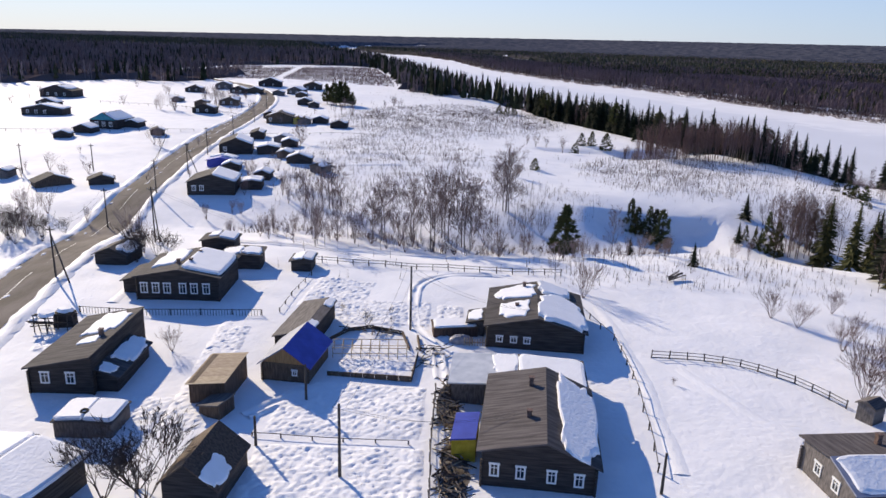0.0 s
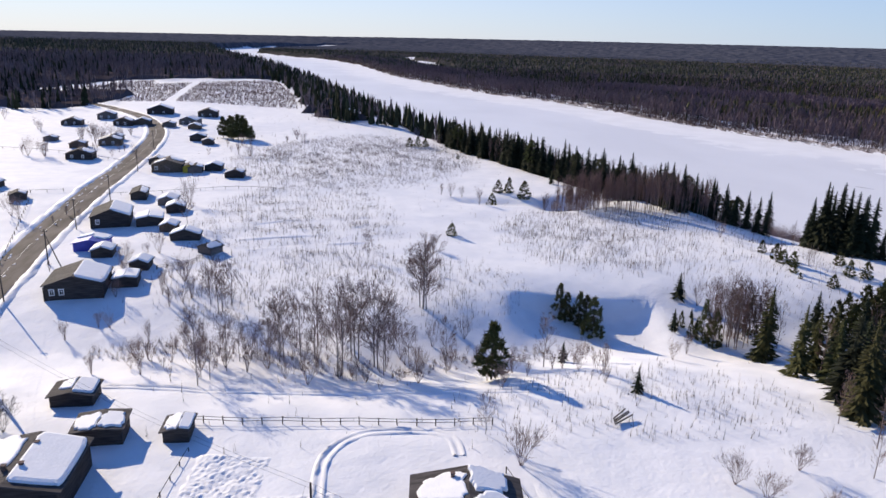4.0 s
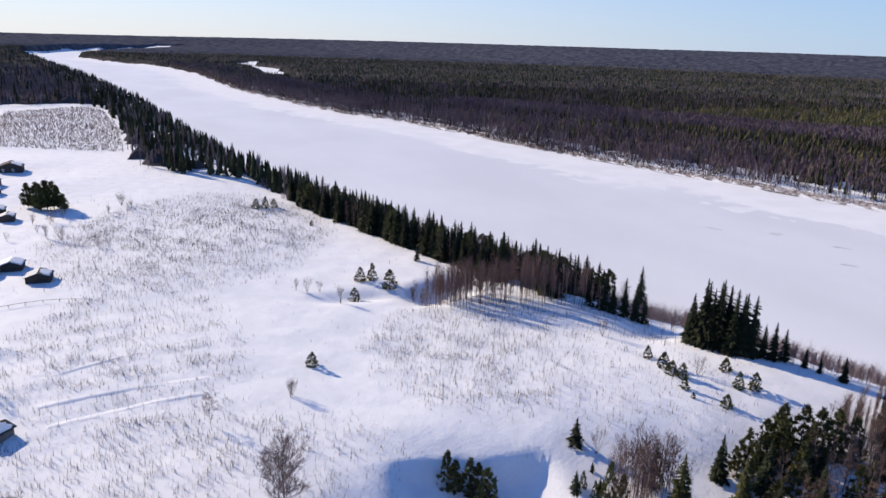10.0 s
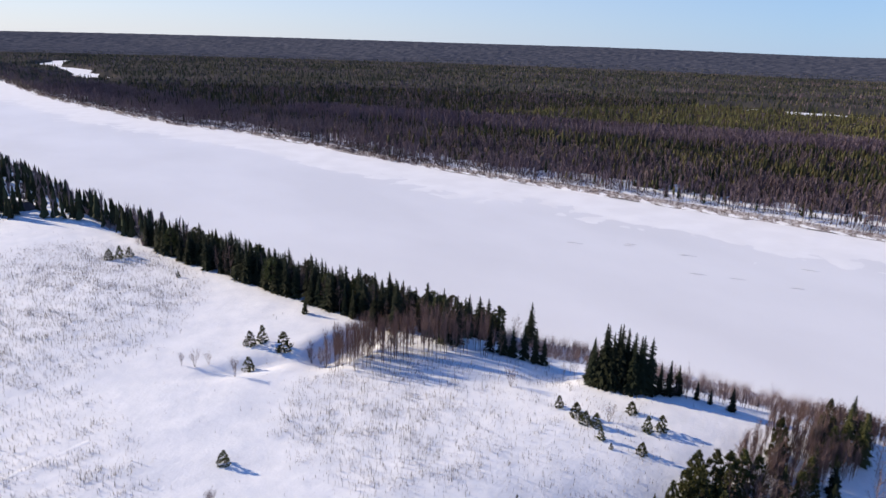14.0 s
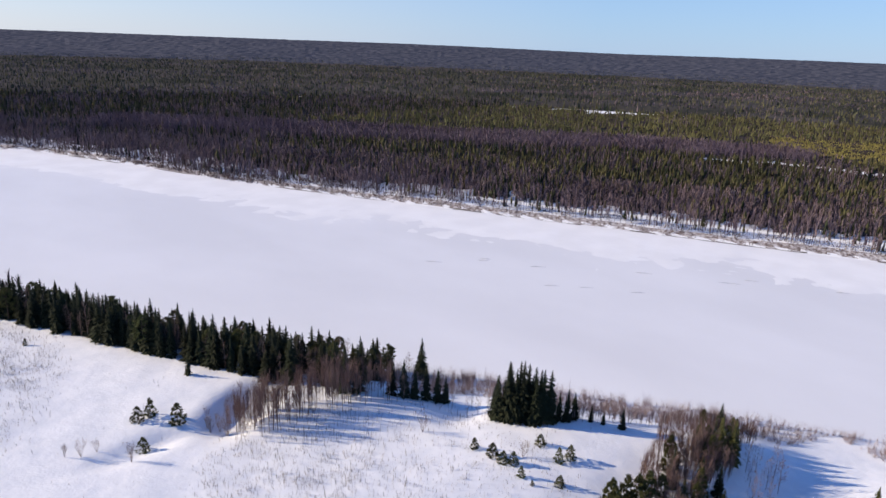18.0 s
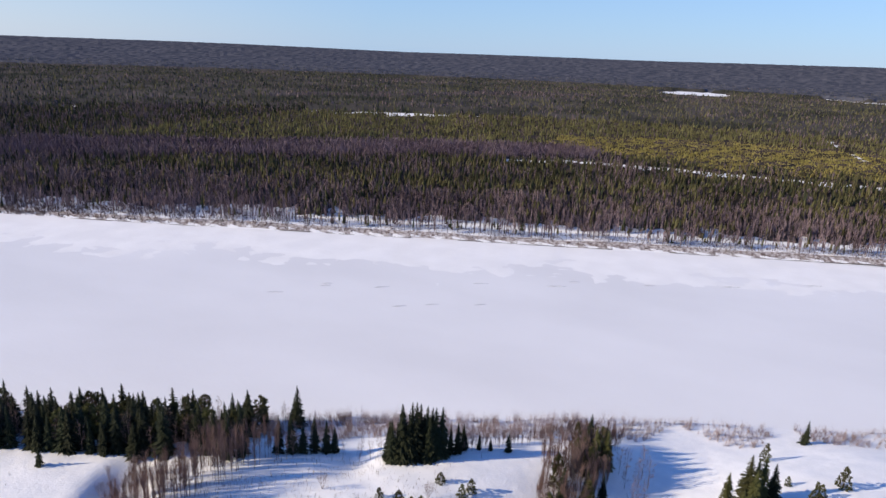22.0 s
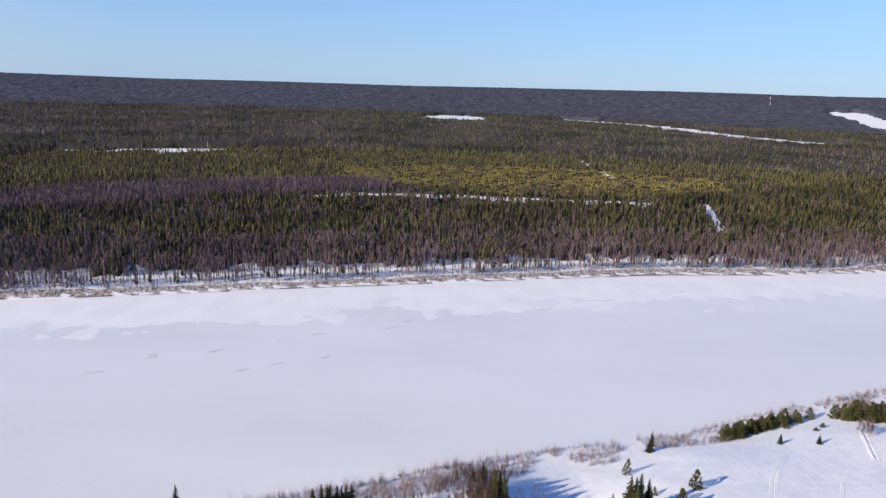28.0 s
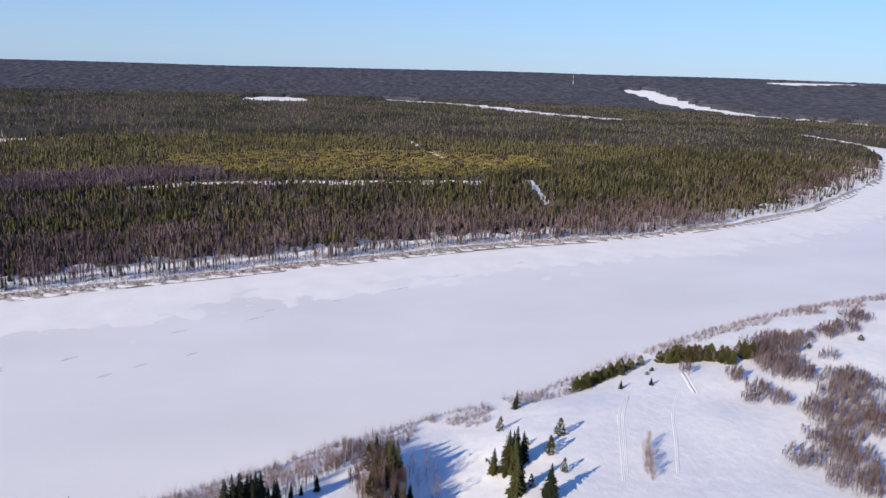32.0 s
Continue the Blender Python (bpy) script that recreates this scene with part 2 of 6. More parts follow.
# outermost forest: the blue of the hazy air is put into the base colour
HAZY_CANOPY = material("hazy_forest", (0.055, 0.063, 0.086), (0.112, 0.114, 0.136), 0.03, 0.95, spec=0.0, detail=10.0)


# ---- mesh helpers ----
def mesh_of(name, verts, faces, mats, idx=None, smooth=False):
    """One mesh from arrays; faces all have the same number of corners, or are a plain list."""
    me = bpy.data.meshes.new(name)
    if isinstance(faces, np.ndarray):
        n, k = faces.shape
        me.vertices.add(len(verts))
        me.vertices.foreach_set("co", np.asarray(verts, np.float32).ravel())
        me.loops.add(n * k)
        me.loops.foreach_set("vertex_index", faces.astype(np.int32).ravel())
        me.polygons.add(n)
        me.polygons.foreach_set("loop_start", np.arange(0, n * k, k, dtype=np.int32))
        if idx is not None:
            me.polygons.foreach_set("material_index", np.asarray(idx, np.int32))
    else:
        me.from_pydata(verts, [], faces)
        if idx is not None:
            me.polygons.foreach_set("material_index", np.asarray(idx, np.int32))
    for m in mats:
        me.materials.append(m)
    me.update(calc_edges=True)
    me.polygons.foreach_set("use_smooth", np.full(len(me.polygons), smooth))
    return me


def stuff(name, verts, faces, mats, label, category, idx=None, smooth=False, kind="stuff"):
    return tagged(new(name, mesh_of(name, verts, faces, mats, idx, smooth)), label, category, kind=kind)


class Geo:
    """Collects boxes, tubes and faces for one part."""

    def __init__(self):
        self.v, self.f = [], []

    def face(self, *pts):
        n = len(self.v)
        self.v += [tuple(p) for p in pts]
        self.f.append(tuple(range(n, n + len(pts))))
        return self

    def hull(self, lower, upper):
        """A solid between two outlines with the same number of corners."""
        n, k = len(self.v), len(lower)
        self.v += [tuple(p) for p in lower] + [tuple(p) for p in upper]
        self.f += [tuple(range(n + k - 1, n - 1, -1)), tuple(range(n + k, n + 2 * k))]
        self.f += [(n + i, n + (i + 1) % k, n + k + (i + 1) % k, n + k + i) for i in range(k)]
        return self

    def box(self, x0, x1, y0, y1, z0, z1):
        return self.hull([(x0, y0, z0), (x1, y0, z0), (x1, y1, z0), (x0, y1, z0)], [(x0, y0, z1), (x1, y0, z1), (x1, y1, z1), (x0, y1, z1)])

    def tube(self, a, b, ra, rb, n=6):
        a, b = Vector(a), Vector(b)
        q = (b - a).to_track_quat("Z", "Y")
        ring = [q @ Vector((math.cos(2 * math.pi * i / n), math.sin(2 * math.pi * i / n), 0)) for i in range(n)]
        return self.hull([a + ra * r for r in ring], [b + rb * r for r in ring])

    def mesh(self, name, mat, smooth=False):
        return mesh_of(name, self.v, self.f, [mat], smooth=smooth)


def part(name, geo, mat, parent, label="", smooth=False):
    ob = new(name, geo.mesh(name, mat, smooth) if isinstance(geo, Geo) else geo)
    ob.parent = parent
    return tagged(ob, label)


def thing(name, label, category, m, group=""):
    ob = new(name)
    ob.empty_display_size = 0.5
    ob.matrix_basis = m
    return tagged(ob, label, category, group)


# ---- the lie of the land: the ice lies at 0, the village about 10.5 m above it ----
NEAR_BANK = ((400, 5600), (92, 4929), (-202, 3997), (-346, 3526), (-445, 3179), (-480, 2760), (-465, 2520), (-420, 2290), (-312, 1898), (-202, 1478), (-100, 1085), (-30, 800), (9, 590), (32, 475), (53, 410), (71, 360), (83, 330), (94, 300), (114, 262), (145, 214), (163, 178), (180, 149), (197, 114), (218, 63), (252, 11), (288, -55), (318, -124), (344, -209), (400, -330), (500, -470), (640, -620), (900, -860))
FAR_BANK = ((560, 5600), (190, 4900), (-21, 4294), (-128, 3777), (-292, 3207), (-348, 2690), (-331, 2477), (-210, 2162), (-68, 1945), (5, 1623), (58, 1195), (108, 982), (151, 828), (195, 755), (233, 642), (253, 552), (287, 465), (323, 375), (363, 276), (397, 188), (430, 105), (461, 19), (485, -84), (534, -211), (618, -356), (749, -513), (849, -626), (1150, -880))
RAVINE = ((-60, 126, 2.2, 15), (-30, 133, 2.8, 14), (0, 121, 2.8, 11), (22, 128, 4.5, 12), (45, 137, 6.3, 14), (75, 131, 6.0, 17), (110, 124, 7.2, 20), (140, 115, 7.5, 20), (185, 106, 7.0, 24))


def step(v):
    v = np.clip(v, 0, 1)
    return v * v * (3 - 2 * v)


def beside(x, y, line):
    """Distance to a line of points, positive to its left."""
    best, sign = np.full(x.shape, 1e9), np.ones(x.shape)
    for (ax, ay), (bx, by) in zip(line, line[1:]):
        dx, dy = bx - ax, by - ay
        s = np.clip(((x - ax) * dx + (y - ay) * dy) / (dx * dx + dy * dy), 0, 1)
        d = np.hypot(x - ax - s * dx, y - ay - s * dy)
        near = d < best
        best = np.where(near, d, best)
        sign = np.where(near, np.sign(dx * (y - ay) - dy * (x - ax)), sign)
    return best * sign


def waves(x, y, size, seed):
    """Smooth unevenness of about the given size, between -1 and 1."""
    r = np.random.RandomState(seed)
    out = 0 * x
    for _ in range(7):
        a, p, s = r.uniform(0, 6.28), r.uniform(0, 6.28), size * r.uniform(0.6, 1.7)
        out = out + np.sin((x * math.cos(a) + y * math.sin(a)) * 6.28 / s + p + 0.8 * np.sin((x * math.sin(a) - y * math.cos(a)) * 3.1 / s))
    return out / 4.5


def gz(x, y):
    """Height of the ground."""
    x, y = np.asarray(x, float), np.asarray(y, float)
    near, far = -beside(x, y, NEAR_BANK), beside(x, y, FAR_BANK)
    up = 10.6 + 0.5 * waves(x, y, 90, 1) * step((y - 100) / 60) + 0.12 * waves(x, y, 14, 2)
    up = up + 1.6 * step((y - 120) / 130) * step((55 - x) / 60) + 1.4 * step((-55 - x) / 60) * step((y - 120) / 100) + 1.2 * step((y - 330) / 100)
    up = up + 0.11 * np.sin((y - 0.28 * x) * 1.35) * step((1.2 - (((x + 15) / 20) ** 2 + ((y - 192) / 27) ** 2)) / 0.5)
    up = up + 0.16 * waves(x, y, 6.5, 14) * step((y - 88) / 8) * step((150 - y) / 25)
    low = step((150 - y) / 190) * step((x - 60) / 90)
    up = up * (1 - low) + (4.5 + 0.6 * waves(x, y, 40, 3)) * low
    best, cut = np.full(x.shape, 1e9), 0 * x
    for (ax, ay, ad, aw), (bx, by, bd, bw) in zip(RAVINE, RAVINE[1:]):
        dx, dy = bx - ax, by - ay
        s = np.clip(((x - ax) * dx + (y - ay) * dy) / (dx * dx + dy * dy), 0, 1)
        d = np.hypot(x - ax - s * dx, y - ay - s * dy)
        hit = d < best
        deep, rel = ad + s * (bd - ad), d * (1 + 0.07 * waves(x, y, 23, 12)) / (aw + s * (bw - aw))
        cut = np.where(hit, deep * np.exp(-rel ** 1.9), cut)
        best = np.where(hit, d, best)
    up = up - np.minimum(cut, up - 1.0)
    brink = 151.6 - 0.07 * (x - 31.6) + 0.5 * waves(x, 0 * y, 9, 13) - y
    up = up - 2.3 * step((x - 29) / 6) * step((61.5 - x) / 6) * step(brink / 1.6) * np.exp(-(np.maximum(brink, 0) / 13) ** 3)
    up = up - 3.8 * np.exp(-((((x - 70) * 0.9 + (y - 232) * 0.45) / 15) ** 2 + (((y - 232) * 0.9 - (x - 70) * 0.45) / 7) ** 2) ** 1.5)
    up = up - 1.6 * np.exp(-(((x - 44) / 14) ** 2 + ((y - 231) / 3.5) ** 2)) - 2.5 * np.exp(-(((x - 112) / 9) ** 2 + ((y - 191) / 6) ** 2))
    wide = np.interp(y, (150, 250, 330), (42, 42, 32)) + 4 * waves(x, y, 60, 4)
    z = up * step(near / wide) + 0.4 * step(near / 4)
    inner = 2.6 * step(far / 14) + 1.2 * step((far - 30) / 120) + 0.5 * waves(x, y, 120, 5)
    z = np.where(near > 0, z, np.where(far > 0, np.maximum(inner, 0.05), -1.0 * step(np.minimum(-near, -far) / 5)))
    r, az = np.hypot(x, y), np.degrees(np.arctan2(x, y))
    ridge = np.interp(az, (-100, -35, -15, 0, 15, 30, 45, 60, 80, 100, 130, 140), (5, 5, 28, 42, 58, 62, 67, 61, 72, 95, 118, 118))
    start, crest = np.interp(az, (-100, 9, 30), (4000, 4000, 2500)), np.interp(az, (-100, 9, 30), (4650, 4650, 4200))
    level = step((r - 3500) / 500) * np.where((near < 0) & (far < 0) & (r < 4000), 0, 1)
    z = z * (1 - level) + 9 * level
    rise = step((r - start) / (crest - start)) * (1 - 0.16 * step((r - crest) / 600))
    return z + ridge * rise * (1 + 0.02 * waves(az, 0 * az, 17, 6)) * np.where((near < 0) & (far < 0) & (r < 4000), 0, 1)


def spread(a, b, fine, a2, b2, middle, grow, limit):
    """Grid lines: fine between a and b, wider from a2 to b2, then ever wider out to the limit."""
    mid = list(np.arange(a2, a, middle)) + list(np.arange(a, b, fine)) + list(np.arange(b, b2, middle))
    lo, hi, s = [a2], [b2], middle
    while hi[-1] < limit or lo[-1] > -limit:
        s *= grow
        hi.append(min(hi[-1] + s, limit))
        lo.append(max(lo[-1] - s, -limit))
    return np.unique(np.round(lo[1:] + mid + hi, 3))


gx, gy = spread(-110, 250, 1.8, -180, 640, 5.0, 1.10, 4800), spread(60, 270, 1.8, -480, 560, 5.0, 1.10, 4800)
XX, YY = np.meshgrid(gx, gy)
ZZ = gz(XX, YY)
nx, ny = len(gx), len(gy)
q = (np.arange(ny - 1)[:, None] * nx + np.arange(nx - 1)[None]).ravel()
stuff("ground", np.stack([XX.ravel(), YY.ravel(), ZZ.ravel()], 1), np.stack([q, q + 1, q + nx + 1, q + nx], 1), [SNOW], "wide snow-covered ground with fields, ravine and river bluff", "ground", smooth=True, kind="structure")

# dark undercut soil along the far bank, broken by snow, and the brown verge behind it
FL = np.r_[0, np.cumsum([math.dist(a, b) for a, b in zip(FAR_BANK, FAR_BANK[1:])])]
FP = np.array(FAR_BANK, float)


def bank_strip(s, offs, lift, span=2.0):
    """Points beside the far bank: one row for each place along it, one column for each offset inland."""
    px, py, qx, qy = (np.interp(t, FL, FP[:, k])[:, None] for t in (s - span / 2, s + span / 2) for k in (0, 1))
    X, Y = (px + qx) / 2 - (qy - py) / span * offs, (py + qy) / 2 + (qx - px) / span * offs
    V = np.stack([X.ravel(), Y.ravel(), gz(X, Y).ravel() + lift], 1)
    n, k = X.shape
    q = (np.arange(n - 1)[:, None] * k + np.arange(k - 1)[None]).ravel()
    return V, np.stack([q, q + k, q + k + 1, q + 1], 1)


s_cut = np.arange(3539, FL[-1] - 200, 2.5)
wob = (1.6 * waves(s_cut, 0 * s_cut, 31, 101) + 0.9 * waves(s_cut, 0 * s_cut, 8, 102))[:, None]
V, F = bank_strip(s_cut, np.array((0.3, 1.9)) + wob * np.array((0.3, 0.6)), 0.12)
F = F[waves(V[F[:, 0], 0], V[F[:, 0], 1], 70, 9) > -0.25]
stuff("far_bank_soil", V, F, [LITTER], "dark bare soil and roots along the far bank", "bank", kind="structure")
s_verge = np.arange(3639, FL[-1] - 100, 4.0)
offs = np.array((1.5, 3, 4.5, 6, 8, 10))[None] + 1.6 * waves(s_verge, 0 * s_verge, 60, 103)[:, None]
stuff("far_bank_verge", *bank_strip(s_verge, offs, 0.07), [VERGE], "brown frozen grass and thin snow along the far bank", "bank", kind="structure")

# the frozen river between its banks
ice = Geo()
rows_i = []
for s in np.linspace(0, 1, 150):
    def along(line):
        L = np.r_[0, np.cumsum([math.dist(a, b) for a, b in zip(line, line[1:])])]
        return np.interp(s * L[-1], L, [p[0] for p in line]), np.interp(s * L[-1], L, [p[1] for p in line])
    (ax, ay), (bx, by) = along(NEAR_BANK), along(FAR_BANK)
    rows_i.append([(ax + (bx - ax) * k, ay + (by - ay) * k, 0.0) for k in np.linspace(-0.1, 1.1, 14)])
iv = np.array(rows_i).reshape(-1, 3)
iv[:, 2] = 0.10 * waves(iv[:, 0], iv[:, 1], 60, 8) * 0.3
q = (np.arange(149)[:, None] * 14 + np.arange(13)[None]).ravel()
stuff("river", iv, np.stack([q, q + 14, q + 15, q + 1], 1), [SNOW_RIVER], "broad frozen river under smooth wind-packed snow", "river", smooth=True, kind="structure")


# drifts of brighter fresh snow over the half of the ice below the far bank
s_drift = np.arange(3389, FL[-1] - 150, 3.5)
D = np.linspace(0, 1, 34)[None]
wide_d = 96
V, F = bank_strip(s_drift, 2.0 - D * wide_d, 0, 90.0)
dx, dy = V[:, 0], V[:, 1]
edge_d = np.tile(D, (len(s_drift), 1)).ravel()
V[:, 2] = np.maximum(-0.25, 0.42 * (1.0 - 1.35 * edge_d + 0.30 * waves(dx, dy, 130, 97) + 0.28 * waves(dx + 0.5 * dy, dy * 1.6, 26, 95) + 0.12 * waves(dx, dy, 9, 96) - 0.22)) + 0.012
V[:, 2] = np.where(edge_d < 0.01, np.minimum(V[:, 2], 0.1), V[:, 2])
stuff("river_drifts", V, F, [DRIFT], "low bright snow drifts on the ice below the far bank", "snow drift", smooth=True, kind="structure")


# ---- woods that nobody could count: tree shapes, stamped many times into one mesh ----
def cone(z0, z1, r, n, rng, tip=0.0):
    """A ragged skirt of needles as triangles."""
    v = [(0, 0, z1)]
    for i in range(n):
        a, k = 2 * math.pi * (i + rng.uniform(-0.3, 0.3)) / n, r * rng.uniform(0.65, 1.2)
        v.append((math.cos(a) * k, math.sin(a) * k, z0 + rng.uniform(-0.25, 0.25) * (z1 - z0)))
    return v, [(0, 1 + i, 1 + (i + 1) % n) for i in range(n)]


def joined(pieces):
    v, f, idx = [], [], []
    for (pv, pf), m in pieces:
        f += [tuple(i + len(v) for i in t) for t in pf]
        v += pv
        idx += [m] * len(pf)
    return np.array(v, float), np.array(f, int), np.array(idx, int)


def stick(a, b, w, ang):
    dx, dy = math.cos(ang) * w, math.sin(ang) * w
    return [(a[0] - dx, a[1] - dy, a[2]), (a[0] + dx, a[1] + dy, a[2]), b], [(0, 1, 2)]


def far_spruce(rng, tiers=3, n=6):
    out = []
    for k in range(tiers):
        z0 = 0.08 + 0.80 * k / tiers
        out.append((cone(z0, min(1.0, z0 + 1.25 / tiers), 0.125 * (1 - z0) + 0.022, n, rng), 0))
    out.append((stick((0, 0, -0.06), (0, 0, 0.3), 0.012, 0.5), 1))
    return joined(out)


def far_pine(rng, n=5):
    out = [(stick((0, 0, -0.06), (0.01, 0, 0.9), 0.016, 0.3), 1), (stick((0, 0, -0.06), (0.01, 0, 0.9), 0.016, 1.9), 1)]
    for k in range(3):
        z0 = (0.34, 0.52, 0.70)[k] + rng.uniform(-0.05, 0.05)
        v, f = cone(z0, z0 + 0.32, (0.105, 0.12, 0.085)[k] * rng.uniform(0.8, 1.2), n, rng)
        ox, oy = rng.uniform(-0.04, 0.04), rng.uniform(-0.04, 0.04)
        out.append((([(a + ox, b + oy, c) for a, b, c in v], f), 0))
    return joined(out)


def far_birch(rng, twigs=14, bole=0.017, fine=1.0):
    out = [(stick((0, 0, -0.06), (0.02, 0, 0.92), bole, 0.3), 1), (stick((0, 0, -0.06), (0.02, 0, 0.92), bole, 1.9), 1)]
    for _ in range(twigs):
        z0, a = rng.uniform(0.28, 0.82), rng.uniform(0, 6.28)
        k = rng.uniform(0.04, 0.14)
        out.append((stick((0.02 * z0, 0, z0), (math.cos(a) * k, math.sin(a) * k, min(1.03, z0 + rng.uniform(0.16, 0.36))), fine * rng.uniform(0.018, 0.036), rng.uniform(0, 3.14)), 0))
    return joined(out)


def tuft(rng, stems=7, lean=0.35, w=0.03):
    out = []
    for _ in range(stems):
        a, k = rng.uniform(0, 6.28), rng.uniform(0.02, lean)
        out.append((stick((rng.uniform(-0.15, 0.15), rng.uniform(-0.15, 0.15), -0.08), (math.cos(a) * k, math.sin(a) * k, rng.uniform(0.6, 1.0)), w, rng.uniform(0, 3.14)), 0))
    return joined(out)


def stamp(shapes, x, y, z, high, wide=1.0, seed=0):
    """Many copies of a few shapes, turned and scaled, as one set of arrays."""
    r = np.random.RandomState(seed)
    pick, turn = r.randint(0, len(shapes), len(x)), r.uniform(0, 6.28, len(x))
    V, F, I, n = [], [], [], 0
    for k, (v, f, i) in enumerate(shapes):
        s = pick == k
        c, d, m = np.cos(turn[s])[:, None], np.sin(turn[s])[:, None], s.sum()
        h = np.asarray(high)[s][:, None]
        wv = h * (np.asarray(wide)[s][:, None] if np.ndim(wide) else wide)
        P = np.stack([(c * v[:, 0] - d * v[:, 1]) * wv + x[s][:, None], (d * v[:, 0] + c * v[:, 1]) * wv + y[s][:, None], v[:, 2] * h + z[s][:, None]], -1)
        V.append(P.reshape(-1, 3))
        F.append((f[None] + (np.arange(m) * len(v))[:, None, None] + n).reshape(-1, 3))
        I.append(np.tile(i, m))
        n += m * len(v)
    return np.concatenate(V), np.concatenate(F), np.concatenate(I)


def wood(name, shapes, x, y, z, high, wide, seed, mats, label, category):
    V, F, I = stamp(shapes, x, y, z, high, wide, seed)
    return stuff(name, V, F, mats, label, category, idx=I)


rng = random.Random(5)
SPRUCES, PINES, BIRCHES = [far_spruce(rng) for _ in range(5)], [far_pine(rng) for _ in range(5)], [far_birch(rng) for _ in range(6)]
SPRUCES_LOW, PINES_LOW = [far_spruce(rng, 2, 4) for _ in range(4)], [far_spruce(rng, 1, 5) for _ in range(3)]
DISTANT = [far_spruce(rng, 1, 3) for _ in range(5)]
BIRCHES_FINE = [far_birch(rng, 74, 0.0075, 0.11) for _ in range(7)]
BIRCHES_BUSHY = [far_birch(rng, 34, 0.008, 0.24) for _ in range(7)]
BIRCHES_SLIM = [far_birch(rng, 10) for _ in range(5)]


def oval(x, y, cx, cy, rx, ry, turn=0.0):
    c, s = math.cos(radians(turn)), math.sin(radians(turn))
    u, v = (x - cx) * c + (y - cy) * s, -(x - cx) * s + (y - cy) * c
    return (u / rx) ** 2 + (v / ry) ** 2


def off_line(x, y, *pts):
    return np.abs(beside(x, y, pts))


def open_snow(x, y):
    """Where the far woods leave the snow bare: clearings, lakes, other arms of the river."""
    w = 1 + 0.35 * waves(x, y, 60, 21)
    out = off_line(x, y, (682, 351), (715, 288), (726, 245), (735, 125), (755, -10)) < 12 * w
    out |= off_line(x, y, (620, -58), (772, -77)) < 5
    out |= off_line(x, y, (345, 395), (385, 300), (430, 180), (480, 60), (505, -30)) < 7 * (w - 0.15)
    out |= oval(x, y, 2400, 360, 190, 125) < w
    out |= off_line(x, y, (2560, -60), (2400, -310), (2060, -455), (1900, -610)) < 85 * w
    out |= off_line(x, y, (1930, -1540), (2260, -1250), (2600, -1190), (3100, -1210)) < 85 * w
    out |= off_line(x, y, (1130, -880), (1245, -951), (1560, -960)) < 40
    out |= off_line(x, y, (195, 2350), (120, 2020), (167, 1880), (165, 1500)) < 34 * w
    out |= off_line(x, y, (700, 1130), (760, 1112)) < 17 * w
    out |= oval(x, y, 1234, 2510, 45, 75) < w
    out |= off_line(x, y, (1750, 1900), (1820, 1850)) < 20
    out |= off_line(x, y, (1700, 500), (1790, 330)) < 12 * w
    out |= off_line(x, y, (3300, -2100), (3250, -2650)) < 150
    out |= off_line(x, y, (890, -65), (960, 0), (1300, 45)) < 4 * w
    return out


def thin(x, y):
    """Bogs where few trees grow."""
    return (off_line(x, y, (1010, 800), (1035, 700), (1110, 640), (1205, 575)) < 52) & (waves(x, y, 50, 24) > -0.35)


PURPLE_BELT = ((330, 860), (470, 690), (600, 535), (700, 420), (738, 335), (750, 300))
r = np.random.RandomState(11)


def along_bank(line, n, d0, d1, s0, s1):
    """Random places beside a line of points, to its left by d0 to d1."""
    L = np.r_[0, np.cumsum([math.dist(a, b) for a, b in zip(line, line[1:])])]
    s, d = r.uniform(s0, min(s1, L[-1] - 2), n), r.uniform(d0, d1, n)
    P = np.array(line, float)
    px, py, qx, qy = (np.interp(t, L, P[:, k]) for t in (s, s + 1) for k in (0, 1))
    return px - (qy - py) * d, py + (qx - px) * d


def scatter(n, x0, x1, y0, y1):
    return r.uniform(x0, x1, n), r.uniform(y0, y1, n)


def seen_from_path(x, y):
    az = np.degrees(np.arctan2(x + 30, y - 60))
    return (az > -45) & (az < 140)


x, y = scatter(185000, -250, 1350, -800, 1500)
far = beside(x, y, FAR_BANK)
dist = np.hypot(x + 20, y - 80)
keep = (far > 11) & (dist < 1350) & seen_from_path(x, y) & ~open_snow(x, y)
keep &= r.uniform(0, 1, len(x)) < np.where(thin(x, y), 0.10, np.clip(1.25 - dist / 1700, 0.4, 1))
x, y, far, dist = x[keep], y[keep], far[keep], dist[keep]
z = gz(x, y)
mix, u = waves(x, y, 170, 31) + 0.6 * waves(x, y, 45, 32), r.uniform(0, 1, len(x))
bog = oval(x, y, 905, 110, 135, 260, 8) < 1 + 0.25 * waves(x, y, 90, 33)
purple = (off_line(x, y, *PURPLE_BELT) < 56 + 22 * mix) & ~bog
belts = waves(far * 1.0, 0.35 * (y - x), 80, 37) + 0.7 * waves(x, y, 38, 38)
p_birch = np.interp(far, (20, 60, 64, 130, 150, 260), (0.62, 0.56, 0.46, 0.42, 0.26, 0.24)) + 0.06 + 0.18 * mix + 0.34 * belts + 0.15 * step((y - 420) / 200) - 0.26 * step((120 - y) / 160) * step((far - 40) / 40)
p_birch = np.where(purple, 0.9, np.where(bog, 0.02, p_birch))
p_pine = np.where(bog, 1.0, 0.72 - 0.45 * step((y - 480) / 400) - 0.25 * mix)
birch = u < p_birch
pine = ~birch & (r.uniform(0, 1, len(x)) < p_pine)
spruce = ~birch & ~pine
